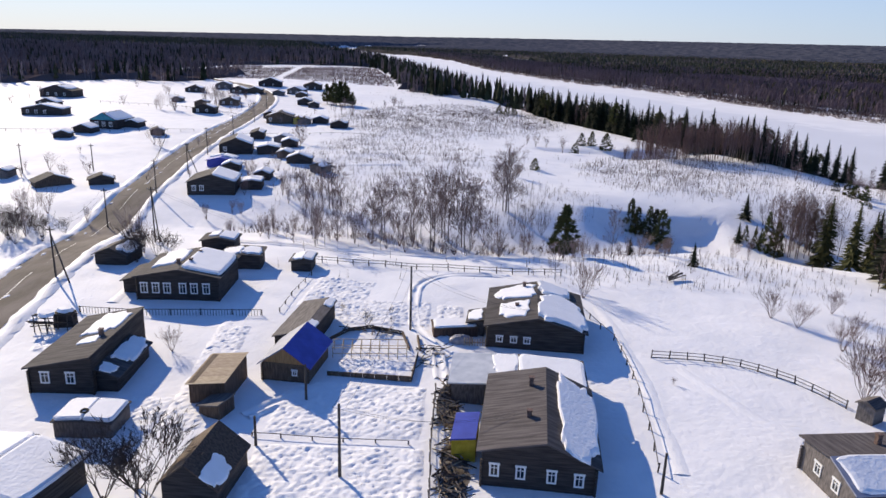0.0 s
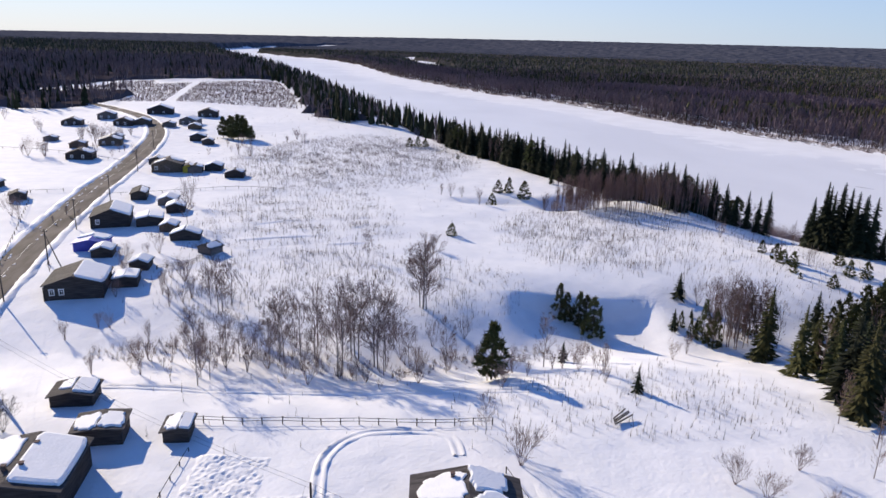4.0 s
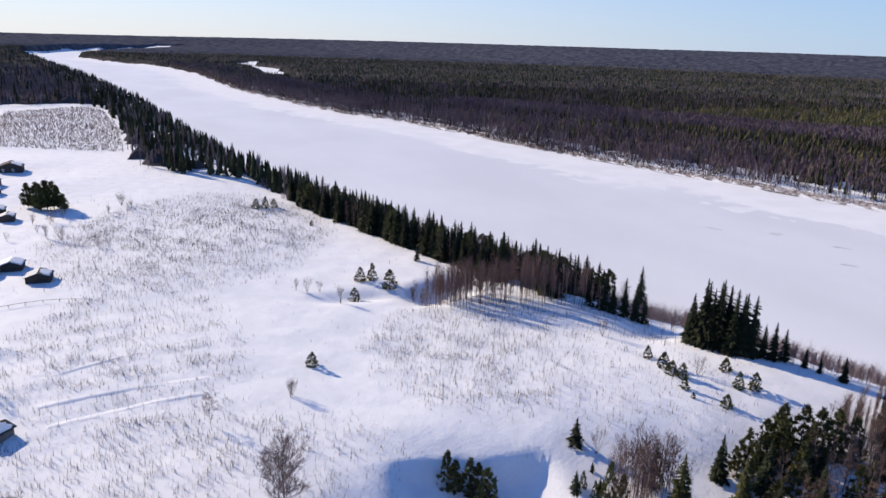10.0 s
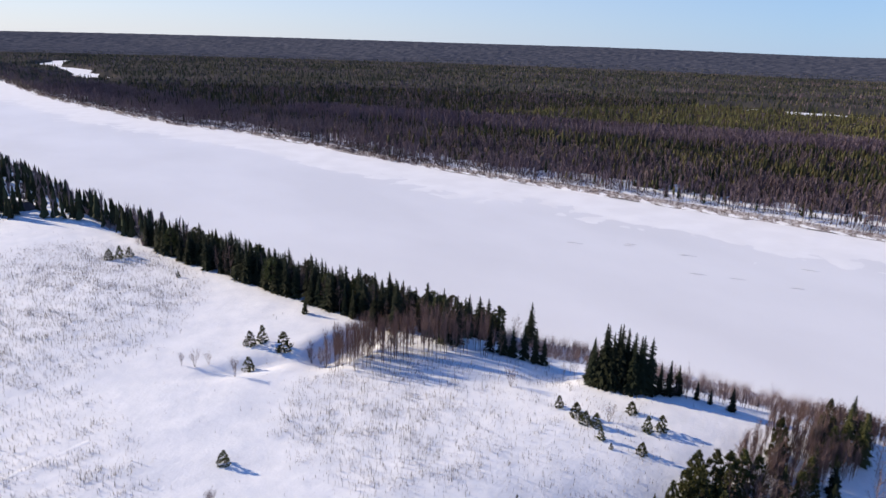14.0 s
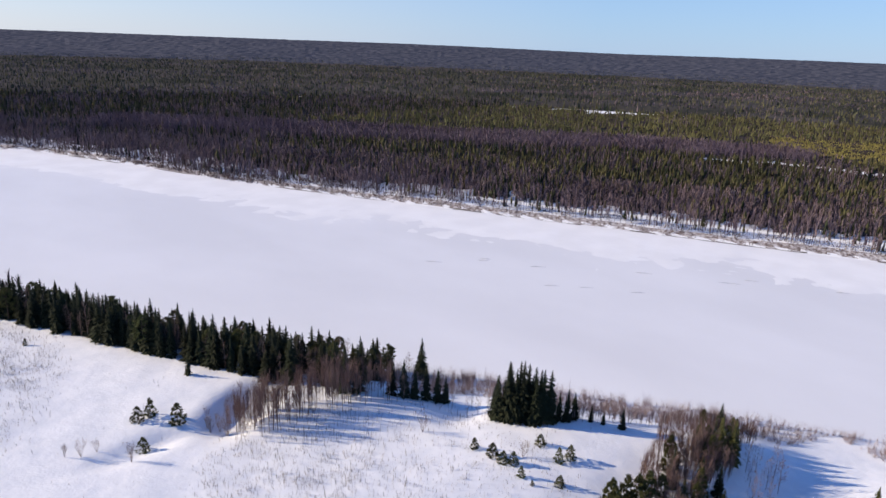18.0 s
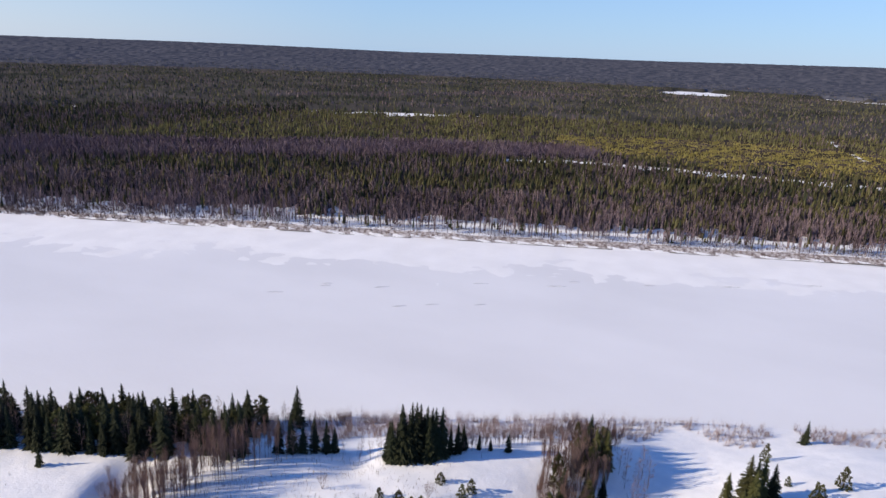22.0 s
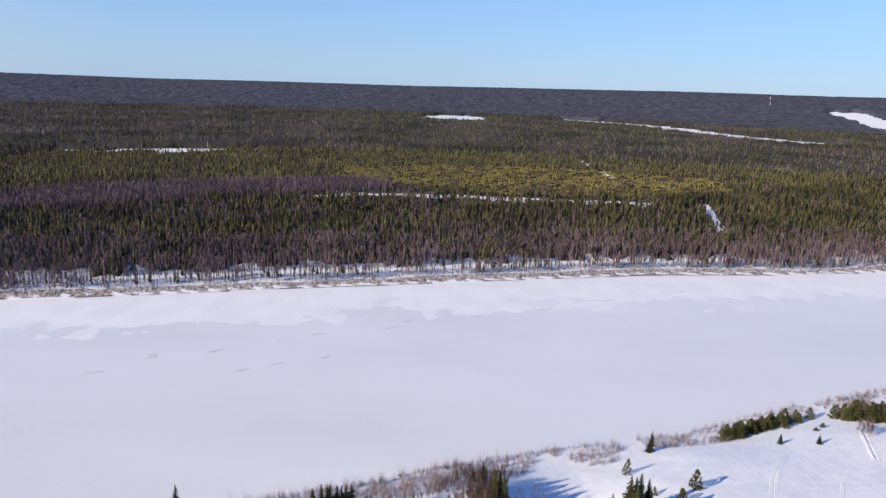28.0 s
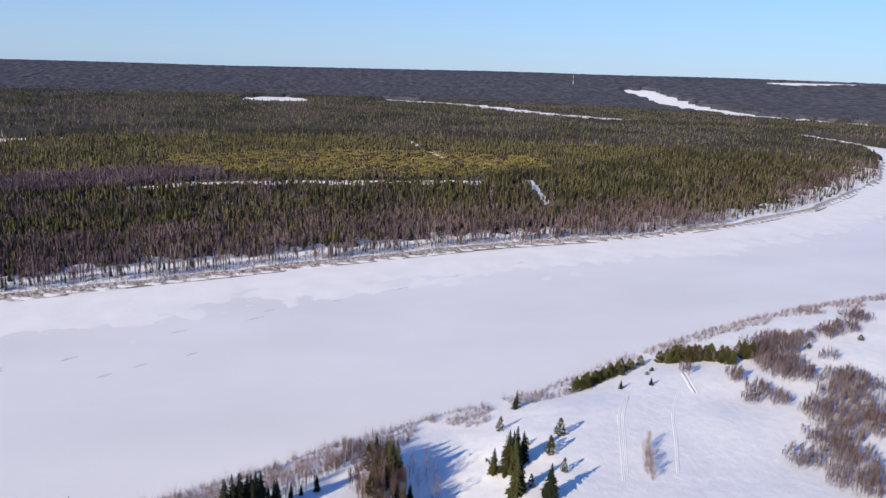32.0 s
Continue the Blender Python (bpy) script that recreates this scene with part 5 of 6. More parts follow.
def house(name, label, category, x, y, turn, w, d, eaves, rx=0.0, wall=None, roof=(None, None), over=0.35, windows=(), chimneys=(), snow=(), group="", gable=None, sink=0.15, door=None):
    """A wooden building; x, y is the middle of its front, the ridge runs to the back at rx. eaves: left, ridge and right height."""
    eL, zr, eR = eaves
    wall, roof = wall or WOOD_DARK, (roof[0] or ROOF_DARK, roof[1] or ROOF_DARK)
    c, s = math.cos(radians(turn)), math.sin(radians(turn))
    base = min(float(gz(x + c * u - s * v, y + s * u + c * v)) for u in (-w / 2, w / 2) for v in (0, d))
    root = thing(name, label, category, pose(x, y, base - sink, 0, 0, turn), group)
    h = w / 2
    lx = max(-h, min(h, rx))
    out = [(-h, -0.6), (h, -0.6), (h, eR), (lx, zr), (-h, eL)] if -h < lx < h else [(-h, -0.6), (h, -0.6), (h, eR), (-h, eL)]
    for y0, y1 in ((0.0, 0.22), (d - 0.22, d)):
        part("wall", Geo().hull([(a, y0, b) for a, b in out], [(a, y1, b) for a, b in out]), wall, root)
    part("wall", Geo().box(-h, -h + 0.22, 0.22, d - 0.22, -0.6, eL), wall, root)
    part("wall", Geo().box(h - 0.22, h, 0.22, d - 0.22, -0.6, eR), wall, root)
    if gable and -h < lx < h:
        part("gable", Geo().hull([(-h, -0.05, eL), (h, -0.05, eR), (lx, -0.05, zr)], [(-h, -0.012, eL), (h, -0.012, eR), (lx, -0.012, zr)]), gable, root)
    if category == "house":
        for cx in (-h, h):
            for k in range(int(min(eL, eR) / 0.26)):
                log_end = part("log_end", LOG_ENDS.setdefault(wall.name, Geo().tube((0, -0.22, 0), (0, 0.1, 0), 0.12, 0.12, 6).mesh("log_end", wall)), None, root)
                log_end.location = (cx, 0, 0.1 + 0.26 * k)
    slopes = []
    for (ex, ez), mat, tag in (((-h, eL), roof[0], "roof_slope"), ((h, eR), roof[1], "roof_slope")):
        if abs(ex - lx) < 0.05:
            continue
        g = (zr - ez) / abs(lx - ex)
        ox = math.copysign(over, ex)
        a, b = Vector((ex + ox, 0, ez - g * over + 0.02)), Vector((lx, 0, zr + 0.02))
        up = Vector((0, 0, 0.14))
        Y0, Y1 = Vector((0, -over, 0)), Vector((0, d + over, 0))
        part(tag, Geo().hull([a + Y0, b + Y0, b + Y1, a + Y1], [a + Y0 + up, b + Y0 + up, b + Y1 + up, a + Y1 + up]), mat, root)
        slopes.append((a + Y0 + up, b - a, Y1 - Y0))
    for k, u0, u1, v0, v1, thick in snow:
        if k >= len(slopes):
            continue
        o, across, along = slopes[k]
        cu, cv, ru, rv = (u0 + u1) / 2, (v0 + v1) / 2, (u1 - u0) / 2, (v1 - v0) / 2
        full = ru > 0.42 and rv > 0.42
        rings = []
        ph = [trng.uniform(0, 6.28) for _ in range(3)]
        for inset, lift in ((1.0, 0.004), (0.97, 0.7 * thick), (0.88, thick)):
            ring = []
            for i in range(36):
                a = 2 * math.pi * i / 36
                ca, sa = math.cos(a), math.sin(a)
                p = 0.22 if full else 0.55
                q = inset * (1 + (0.02 if full else 0.10) * (math.sin(3 * a + ph[0]) + 0.7 * math.sin(7 * a + ph[1]) + 0.5 * math.sin(12 * a + ph[2])))
                uu = cu + ru * math.copysign(abs(ca) ** p, ca) * q
                vv = cv + rv * math.copysign(abs(sa) ** p, sa) * q
                uu, vv = min(1.01, max(-0.01, uu)), min(1.0, max(-0.02, vv))
                ring.append(o + across * vv + along * uu + Vector((0, 0, lift)))
            rings.append(ring)
        if across.x < 0:
            rings = [list(reversed(q)) for q in rings]
        g = Geo()
        for lo, hi in zip(rings, rings[1:]):
            n = len(g.v)
            g.v += [tuple(p) for p in lo + hi]
            g.f += [(n + i, n + (i + 1) % 36, n + 36 + (i + 1) % 36, n + 36 + i) for i in range(36)]
        g.f += [tuple(range(len(g.v) - 36, len(g.v)))]
        part("roof_snow", g, SNOW_ROOF, root, "thick white snow", smooth=False)
    for side, u, z, ww, hh in windows:
        fr, gl = Geo(), Geo()
        if side == "front":
            T = lambda a, b, e: (u + a, -e, z + b)
        elif side == "left":
            T = lambda a, b, e: (-h - e, u - a, z + b)
        else:
            T = lambda a, b, e: (h + e, u + a, z + b)
        def slab(geo, a0, a1, b0, b1, e0, e1):
            geo.hull([T(a0, b0, e0), T(a1, b0, e0), T(a1, b1, e0), T(a0, b1, e0)], [T(a0, b0, e1), T(a1, b0, e1), T(a1, b1, e1), T(a0, b1, e1)])
        b = 0.14
        slab(fr, -ww / 2, -ww / 2 + b, 0, hh, 0.005, 0.07)
        slab(fr, ww / 2 - b, ww / 2, 0, hh, 0.005, 0.07)
        slab(fr, -ww / 2 + b, ww / 2 - b, 0, b, 0.005, 0.07)
        slab(fr, -ww / 2 - 0.05, ww / 2 + 0.05, hh - b, hh + 0.04, 0.01, 0.09)
        slab(fr, -0.03, 0.03, b, hh - b, 0.005, 0.06)
        slab(fr, -ww / 2 + b, ww / 2 - b, hh * 0.62, hh * 0.62 + 0.06, 0.005, 0.055)
        slab(gl, -ww / 2 + b, ww / 2 - b, b, hh - b, 0.004, 0.03)
        win = part("window", fr, WHITE, root, "white-framed window with dark panes")
        part("pane", gl, GLASS, win)
    for u, v, top in chimneys:
        k = 0 if u < lx else 1
        g = (zr - (eL if k == 0 else eR)) / max(0.1, abs(lx - (-h if k == 0 else h)))
        z0 = zr - g * abs(u - lx)
        ch = part("chimney", Geo().box(u - 0.19, u + 0.19, v - 0.19, v + 0.19, z0 - 0.2, z0 + top), BRICK, root, "dark brick chimney")
        part("chimney_cap", Geo().box(u - 0.25, u + 0.25, v - 0.25, v + 0.25, z0 + top, z0 + top + 0.09), BRICK, ch)
    if door:
        u, ww, hh = door
        part("door", Geo().box(u - ww / 2, u + ww / 2, -0.08, -0.005, 0.1, hh), WOOD_BROWN, root, "plank door")
    return root


H = "dark timber houses of the village"
S = "sheds and barns of the village"
house("house", "dark log house with white windows and half-snowed roof", "house", 7.9, 47.4, -7, 8.8, 12.4, (3.4, 4.5, 2.8), 0.5, roof=(ROOF_SLATE, ROOF_DARK), over=0.45,
      windows=(("front", -3.4, 1.1, 0.78, 1.2), ("front", -1.35, 1.05, 0.78, 1.2), ("front", 1.05, 0.95, 0.78, 1.2), ("front", 3.15, 0.85, 0.78, 1.2)), chimneys=((-0.9, 4.0, 0.7), (-0.8, 9.5, 0.9)), snow=((1, 0.02, 0.98, 0.0, 0.78, 0.28),), group=H)
house("annex", "low annex with snow and bare sheet on its flat roof", "annex", 7.5, 60.2, -5, 12.6, 6.0, (2.4, 2.75, 2.5), 0, wall=WOOD_GREY, roof=(PALE_SHEET, ROOF_DARK), snow=((0, 0.35, 1.0, 0.62, 1.0, 0.12), (1, 0.02, 0.99, 0.02, 1.0, 0.22)), group=S)
house("porch", "small porch with a faded blue metal roof", "porch", 2.2, 51.2, -7, 2.0, 4.2, (2.0, 2.3, 2.3), 1.0, wall=YELLOW, roof=(BLUE, BLUE), over=0.1, group=S)
house("house", "dark log house with round snow patches on the roof", "house", 10.7, 73.5, -6, 10.8, 12.0, (2.9, 4.1, 2.7), 0.2, over=0.45,
      windows=(("front", -4.0, 0.9, 0.8, 0.85), ("front", -2.4, 0.9, 0.8, 0.85), ("front", -0.9, 0.9, 0.8, 0.85)), chimneys=((-2.2, 4.2, 0.5), (-1.4, 10.6, 0.8)), snow=((0, 0.12, 0.5, 0.28, 0.85, 0.16), (0, 0.58, 0.92, 0.2, 0.98, 0.2), (1, 0.0, 0.66, 0.02, 1.0, 0.4), (1, 0.7, 1.0, 0.3, 1.0, 0.4)), group=H)
house("veranda", "narrow wooden veranda with a snowy roof", "veranda", 4.2, 77.0, -6, 1.8, 3.4, (1.9, 2.3, 2.3), 0.9, wall=WOOD_GREY, snow=((0, 0.1, 0.9, 0.1, 0.9, 0.12),), group=S)
house("house", "wide dark log house with six white windows and snowy roof", "house", -34.0, 85.5, 1.5, 10.5, 9.4, (3.4, 4.4, 3.4), 0.2, over=0.4,
      windows=tuple(("front", u, 1.15, 0.95, 1.45) for u in (-4.35, -2.85, -1.4, 0.6, 2.05, 3.6)), chimneys=((-0.6, 2.6, 0.7), (0.9, 3.0, 0.7), (0.8, 7.2, 0.5)), snow=((0, 0.28, 0.97, 0.22, 0.86, 0.25), (1, 0.08, 0.97, 0.05, 0.98, 0.35)), group=H)
house("lean_to", "grey lean-to beside the log house", "shed", -40.7, 87.6, 1.5, 2.6, 6, (2.0, 2.7, 2.7), 1.3, roof=(ROOF_DARK, ROOF_DARK), group=S)
house("shed", "dark shed with a snow-topped roof behind the log house", "shed", -29.6, 98.8, 5, 5.4, 4.2, (2.2, 2.5, 2.3), 0, snow=((0, 0.08, 0.8, 0.1, 1.0, 0.25), (1, 0.08, 0.8, 0.1, 1, 0.25)), group=S)
house("shed", "small dark shed with a patch of snow", "shed", -36.4, 109.2, 3, 5.2, 4, (1.9, 2.4, 1.9), 0, snow=((1, 0.1, 0.95, 0.1, 0.95, 0.25), (0, 0.3, 0.9, 0.4, 1.0, 0.2)), group=S)
house("shed", "dark gabled shed by the road", "shed", -49.2, 99.4, -3, 4.8, 5, (1.9, 2.9, 1.9), 0, snow=((1, 0.1, 0.9, 0.1, 0.8, 0.25),), group=S)
house("house", "old sagging log house with a worn felt roof", "house", -35.8, 60.3, 1, 6.0, 12.4, (2.8, 4.0, 4.0), 3.0, over=0.4,
      windows=(("front", -1.5, 1.2, 0.9, 1.25), ("front", 0.9, 1.2, 0.9, 1.25)), chimneys=((1.6, 5.4, 0.8),), snow=((0, 0.5, 0.94, 0.35, 0.9, 0.16), (0, 0.3, 0.44, 0.5, 0.8, 0.1)), group=H)
house("lean_to", "dark lean-to with snow against the old house", "shed", -31.8, 61.0, 1, 2.0, 7.6, (2.5, 2.5, 1.8), -1.0, snow=((0, 0.35, 0.98, 0.05, 0.9, 0.22), (0, 0.02, 0.22, 0.3, 0.9, 0.15)), group=S)
house("shed", "low plank shed under a thick snow cap", "shed", -30.0, 52.6, 0, 4.9, 3.6, (1.6, 1.75, 1.6), 0, wall=WOOD_GREY, over=0.15, snow=((0, 0.03, 0.97, 0.03, 1.0, 0.28), (1, 0.03, 0.97, 0.03, 1.0, 0.28)), group=S)
house("barn", "dark barn under one smooth sheet of snow", "barn", -32.4, 41.6, -14, 8.6, 6.2, (2.7, 3.3, 2.6), 0, over=0.4, snow=((0, 0.0, 1.0, 0.0, 1.0, 0.3), (1, 0.0, 1.0, 0.0, 1.0, 0.3)), group=S)
shed_h = house("shed", "shed with a bare roof of pale new planks", "shed", -21.5, 58.9, -3, 3.4, 6.2, (2.35, 2.6, 2.6), 1.7, wall=WOOD_BROWN, roof=(WOOD_BROWN, WOOD_BROWN), over=0.05, group=S)
for k in range(18):
    part("plank", Geo().hull([(-1.95, -0.3 + 0.375 * k, 2.42), (1.85, -0.3 + 0.375 * k, 2.80), (1.85, 0.05 + 0.375 * k, 2.80), (-1.95, 0.05 + 0.375 * k, 2.42)], [(-1.95, -0.3 + 0.375 * k, 2.47), (1.85, -0.3 + 0.375 * k, 2.85), (1.85, 0.05 + 0.375 * k, 2.85), (-1.95, 0.05 + 0.375 * k, 2.47)]), WOOD_PALE, shed_h)
house("lean_to", "low dark lean-to by the plank shed", "shed", -20.6, 56.6, -20, 2.2, 2.2, (1.1, 1.5, 1.5), 1.1, wall=WOOD_BROWN, roof=(WOOD_GREY, WOOD_GREY), over=0.2, group=S)
house("barn", "weathered brown barn with a plank roof", "barn", -17.9, 44.0, -6, 4.2, 5.8, (2.2, 3.8, 2.0), -0.2, wall=WOOD_DARK, roof=(WOOD_BROWN, WOOD_BROWN), over=0.25, snow=((1, 0.0, 0.5, 0.05, 0.6, 0.16),), group=S)
house("bathhouse", "small log house with a bright blue metal roof", "house", -15.4, 64.1, -9, 4.8, 6.2, (2.2, 3.9, 2.2), 0, wall=WOOD_BROWN, gable=WOOD_TAN, roof=(BLUE_GREY, BLUE), over=0.4, windows=(("front", 1.0, 0.9, 0.6, 0.7),), door=(1.7, 0.8, 1.9), group=H)
house("long_shed", "long grey board shed with snow at its end", "shed", -16.2, 70.8, -7, 3.8, 10.4, (2.0, 2.7, 2.5), 1.0, wall=WOOD_DARK, roof=(WOOD_GREY, WOOD_GREY), over=0.25, snow=((1, 0.1, 0.35, 0.0, 0.9, 0.15), (1, 0.75, 1, 0.0, 0.9, 0.15)), group=S)
house("shed", "tiny dark shed with a cap of snow by the fence", "shed", -20.9, 99.2, 0, 3.0, 3.4, (1.7, 2.1, 1.9), 0.4, snow=((0, 0.05, 0.95, 0.2, 1.0, 0.2), (1, 0.05, 0.95, 0.1, 1.0, 0.22)), group=S)
house("house", "dark house end with lit windows and grey roof", "house", 30.8, 48.4, -84, 6.8, 9.0, (3.0, 3.5, 2.5), 0.3, wall=WOOD_GREY, roof=(ROOF_SLATE, BLUE_GREY), over=0.35,
      windows=(("front", -1.2, 1.0, 0.9, 1.1), ("front", 1.1, 1.0, 0.9, 1.1)), chimneys=((-1.6, 5.0, 1.0),), snow=((1, 0.03, 0.99, 0.03, 0.99, 0.2),), group=H)
house("outhouse", "small board outhouse at the fence's end", "shed", 40.2, 59.6, -60, 1.6, 1.8, (1.9, 2.3, 1.9), 0, wall=WOOD_GREY, roof=(WOOD_GREY, WOOD_GREY), over=0.2, group=S)
house("house", "dark timber house by the road with a white roof slope", "house", -50.5, 149.4, 8, 9.8, 9.5, (3.0, 4.6, 3.0), 0, windows=(("front", -3.6, 1.1, 0.9, 1.2), ("front", -2.0, 1.1, 0.9, 1.2)), snow=((1, 0.03, 0.98, 0.02, 0.98, 0.35),), group=H)
house("shed", "low snow-capped shed beside the road house", "shed", -43.3, 154.8, 8, 4.5, 5, (1.8, 2.2, 1.9), 0, snow=((0, 0.05, 0.95, 0.1, 1, 0.3), (1, 0.05, 0.95, 0.1, 1, 0.3)), group=S)
house("garage", "blue metal garage with a snowy back roof", "garage", -56.8, 176.0, 4, 6.6, 5.5, (2.0, 2.7, 2.0), 0, wall=BLUE, roof=(BLUE, BLUE), snow=((1, 0.4, 1.0, 0.05, 0.98, 0.3), (0, 0.6, 1.0, 0.05, 0.98, 0.3)), group=S)
house("house", "long dark house with a thick snow roof by the road", "house", -58.3, 194.7, 12, 8.6, 10.5, (2.9, 4.6, 2.9), 0, windows=(("front", -2.8, 1.1, 0.9, 1.2),), snow=((1, 0.02, 0.99, 0.02, 0.98, 0.4),), group=H)
house("shed", "snow-topped shed behind the long house", "shed", -49.4, 195.1, 12, 6, 6, (2.1, 2.7, 2.1), 0, snow=((0, 0.02, 0.98, 0.02, 1, 0.35), (1, 0.02, 0.98, 0.02, 1, 0.35)), group=S)
house("annex", "low annex with yellow painted walls", "annex", -55.6, 265.6, 6, 3.6, 5, (2.3, 2.9, 2.3), 0, wall=YELLOW, snow=((1, 0.1, 0.9, 0.1, 0.9, 0.2),), group=S)
house("house", "dark house with a striped snowy roof beside a yellow annex", "house", -62.6, 266.0, 6, 9.6, 8, (2.8, 4.4, 2.8), 0, wall=WOOD_BROWN, roof=(ROOF_SLATE, ROOF_SLATE), windows=(("front", -3.4, 1.0, 1.0, 1.2),), snow=((0, 0.1, 0.5, 0.2, 0.9, 0.2), (1, 0.5, 0.98, 0.1, 0.9, 0.25)), group=H)
house("house", "house with teal painted gable and white windows", "house", -109.8, 226.7, -6, 8.8, 10, (3.0, 5.2, 3.0), 0, gable=TEAL, roof=(TEAL, ROOF_DARK), windows=(("front", -2.4, 1.0, 1.1, 1.4), ("front", 0.0, 1.0, 1.1, 1.4), ("front", 2.4, 1.0, 1.1, 1.4)), snow=((1, 0.02, 0.99, 0.02, 0.9, 0.35),), group=H)
house("house", "long low house deep in snow with a white roof", "house", -145.4, 255.2, 3, 14, 7, (2.6, 4.0, 2.6), 0, windows=(("front", -5, 1, 1, 1.2), ("front", -2, 1, 1, 1.2), ("front", 1, 1, 1, 1.2)), snow=((0, 0.02, 0.99, 0.02, 0.98, 0.35), (1, 0.02, 0.99, 0.02, 0.98, 0.35)), group=H)
house("house", "two-part dark house with blue-white roof", "house", -178.3, 326.2, -4, 15, 9, (3.2, 5.6, 3.2), 0, windows=(("front", -4, 1, 1, 1.3), ("front", 0, 1, 1, 1.3), ("front", 4, 1, 1, 1.3)), snow=((0, 0.02, 0.99, 0.02, 0.9, 0.35), (1, 0.02, 0.99, 0.3, 0.9, 0.35)), group=H)
# smaller and farther buildings: middle of the front, turn, width, depth, height, snow on both slopes, roof
for x, y, turn, w, d, h, full in ((-60.0, 223.9, 10, 4.5, 8, 2.2, 0), (-43.3, 163.9, 0, 4, 4, 1.9, 1), (-38.4, 183.0, 3, 7, 3.4, 1.7, 1), (-32.4, 174.0, -35, 4.2, 3.6, 1.9, 0), (-39.2, 256.3, 0, 6.5, 5, 2.0, 0), (-48.2, 268.9, 0, 6, 5, 2.0, 1), (-50.8, 217.1, 0, 5, 5, 1.9, 1), (-85.5, 151.1, 42, 7.9, 4, 1.5, 0), (-76.4, 153.9, 25, 5.6, 3.5, 1.5, 0), (-97.0, 284.1, 5, 9.5, 6, 2.6, 0), (-89.7, 219.2, 20, 4.4, 4, 1.9, 0), (-112.1, 217.1, -5, 6, 5, 1.8, 1), (-113.6, 208.0, 12, 5.0, 4, 1.6, 1), (-100.8, 157.0, 0, 3, 4, 2, 0), (-131.3, 371.9, 8, 9.5, 6, 2.4, 0), (-96.8, 316.6, 10, 9, 7, 2.6, 0), (-109.7, 375.9, 5, 9, 7, 2.6, 0), (-102.2, 380.4, 5, 8, 6, 2.4, 1), (-104.0, 421.1, 8, 14, 9, 3.2, 1), (-79.2, 420.8, 5, 11, 8, 3.2, 0), (-82.4, 386.9, -10, 9, 8, 2.8, 1), (-89.2, 376.6, 0, 6, 5, 2.2, 0), (-76.5, 373.2, 0, 6, 5, 2.2, 1), (-124.4, 398.7, 8, 9, 7, 3, 1), (-103.0, 231.0, -6, 5, 5, 2.0, 1), (-160.2, 284.9, 0, 9, 5, 2, 1), (-180.7, 264.5, 0, 8, 5, 2, 1), (-123.5, 326.3, 0, 5, 4, 1.8, 0), (-44.0, 190.3, 0, 4, 4, 1.8, 1), (-52.9, 171.6, 6, 4.5, 4, 1.9, 1), (-46.5, 208.7, 8, 5, 5, 2, 1), (-69.8, 279.2, 0, 5, 5, 2.2, 0), (-53.5, 265.5, 4, 5, 5, 2.1, 0), (-67.6, 338.1, 5, 7, 6, 2.6, 1), (-61.6, 328.8, 5, 5, 5, 2.2, 0), (-99.3, 330.5, 5, 6, 5, 2.2, 1), (-106.3, 308.2, 5, 6, 5, 2.2, 0)):
    big = w > 8
    board = (WOOD_DARK, WOOD_GREY, WOOD_BROWN, WOOD_DARK, WOOD_GREY)[int(3 * abs(x) + y) % 5]
    house("house" if big else "shed", ("dark wooden house among snow " if big else "small dark wooden shed ") + ("under a white roof" if full else "with a partly bare roof"), "house" if big else "shed", x, y, turn, 0.92 * w, d, (0.92 * h, 0.92 * h + 0.17 * w, 0.92 * h), 0, wall=board, roof=((ROOF_DARK, ROOF_SLATE, BLUE_GREY)[int(x + 2 * abs(y)) % 3], ROOF_DARK),
          windows=(("front", -w / 4, 0.9, 0.9, 1.1), ("front", w / 8, 0.9, 0.9, 1.1)) if big else (), snow=((0, 0.03, 0.97, 0.05, 0.98, 0.28), (1, 0.03, 0.97, 0.05, 0.98, 0.3)) if full else ((1, 0.1, 0.9, 0.1, 0.85, 0.22),), group=H if big else S)

# a collapsed shed by the road: leaning poles under a sagging cap of snow
ruin = thing("ruined_shed", "collapsed pole shed under a sagging cap of snow", "shed", pose(-44.6, 75.2, float(gz(-44.6, 75.2)), 0, 0, 8), S)
qrng = random.Random(91)
for k in range(15):
    u, v = qrng.uniform(-2.2, 2.2), qrng.uniform(-1.4, 1.6)
    part("pole", Geo().tube((u, v, -0.3), (u + qrng.uniform(-0.5, 0.5), v + qrng.uniform(-0.4, 0.4), qrng.uniform(1.3, 2.1)), 0.07, 0.05, 5), POLE, ruin)
for k in range(9):
    z = qrng.uniform(0.5, 1.7)
    part("beam", Geo().tube((-2.3, -1.5 + 0.38 * k, z), (2.2, -1.4 + 0.38 * k + qrng.uniform(-0.5, 0.5), z + qrng.uniform(-0.4, 0.4)), 0.07, 0.06, 5), WOOD_DARK, ruin)
part("wall", Geo().hull([(-0.2, 0.2, -0.3), (2.0, 0.2, -0.3), (2.0, 1.8, -0.3), (-0.2, 1.8, -0.3)], [(-0.1, 0.3, 1.7), (1.9, 0.2, 1.5), (1.9, 1.8, 1.6), (-0.1, 1.8, 1.8)]), WOOD_DARK, ruin)
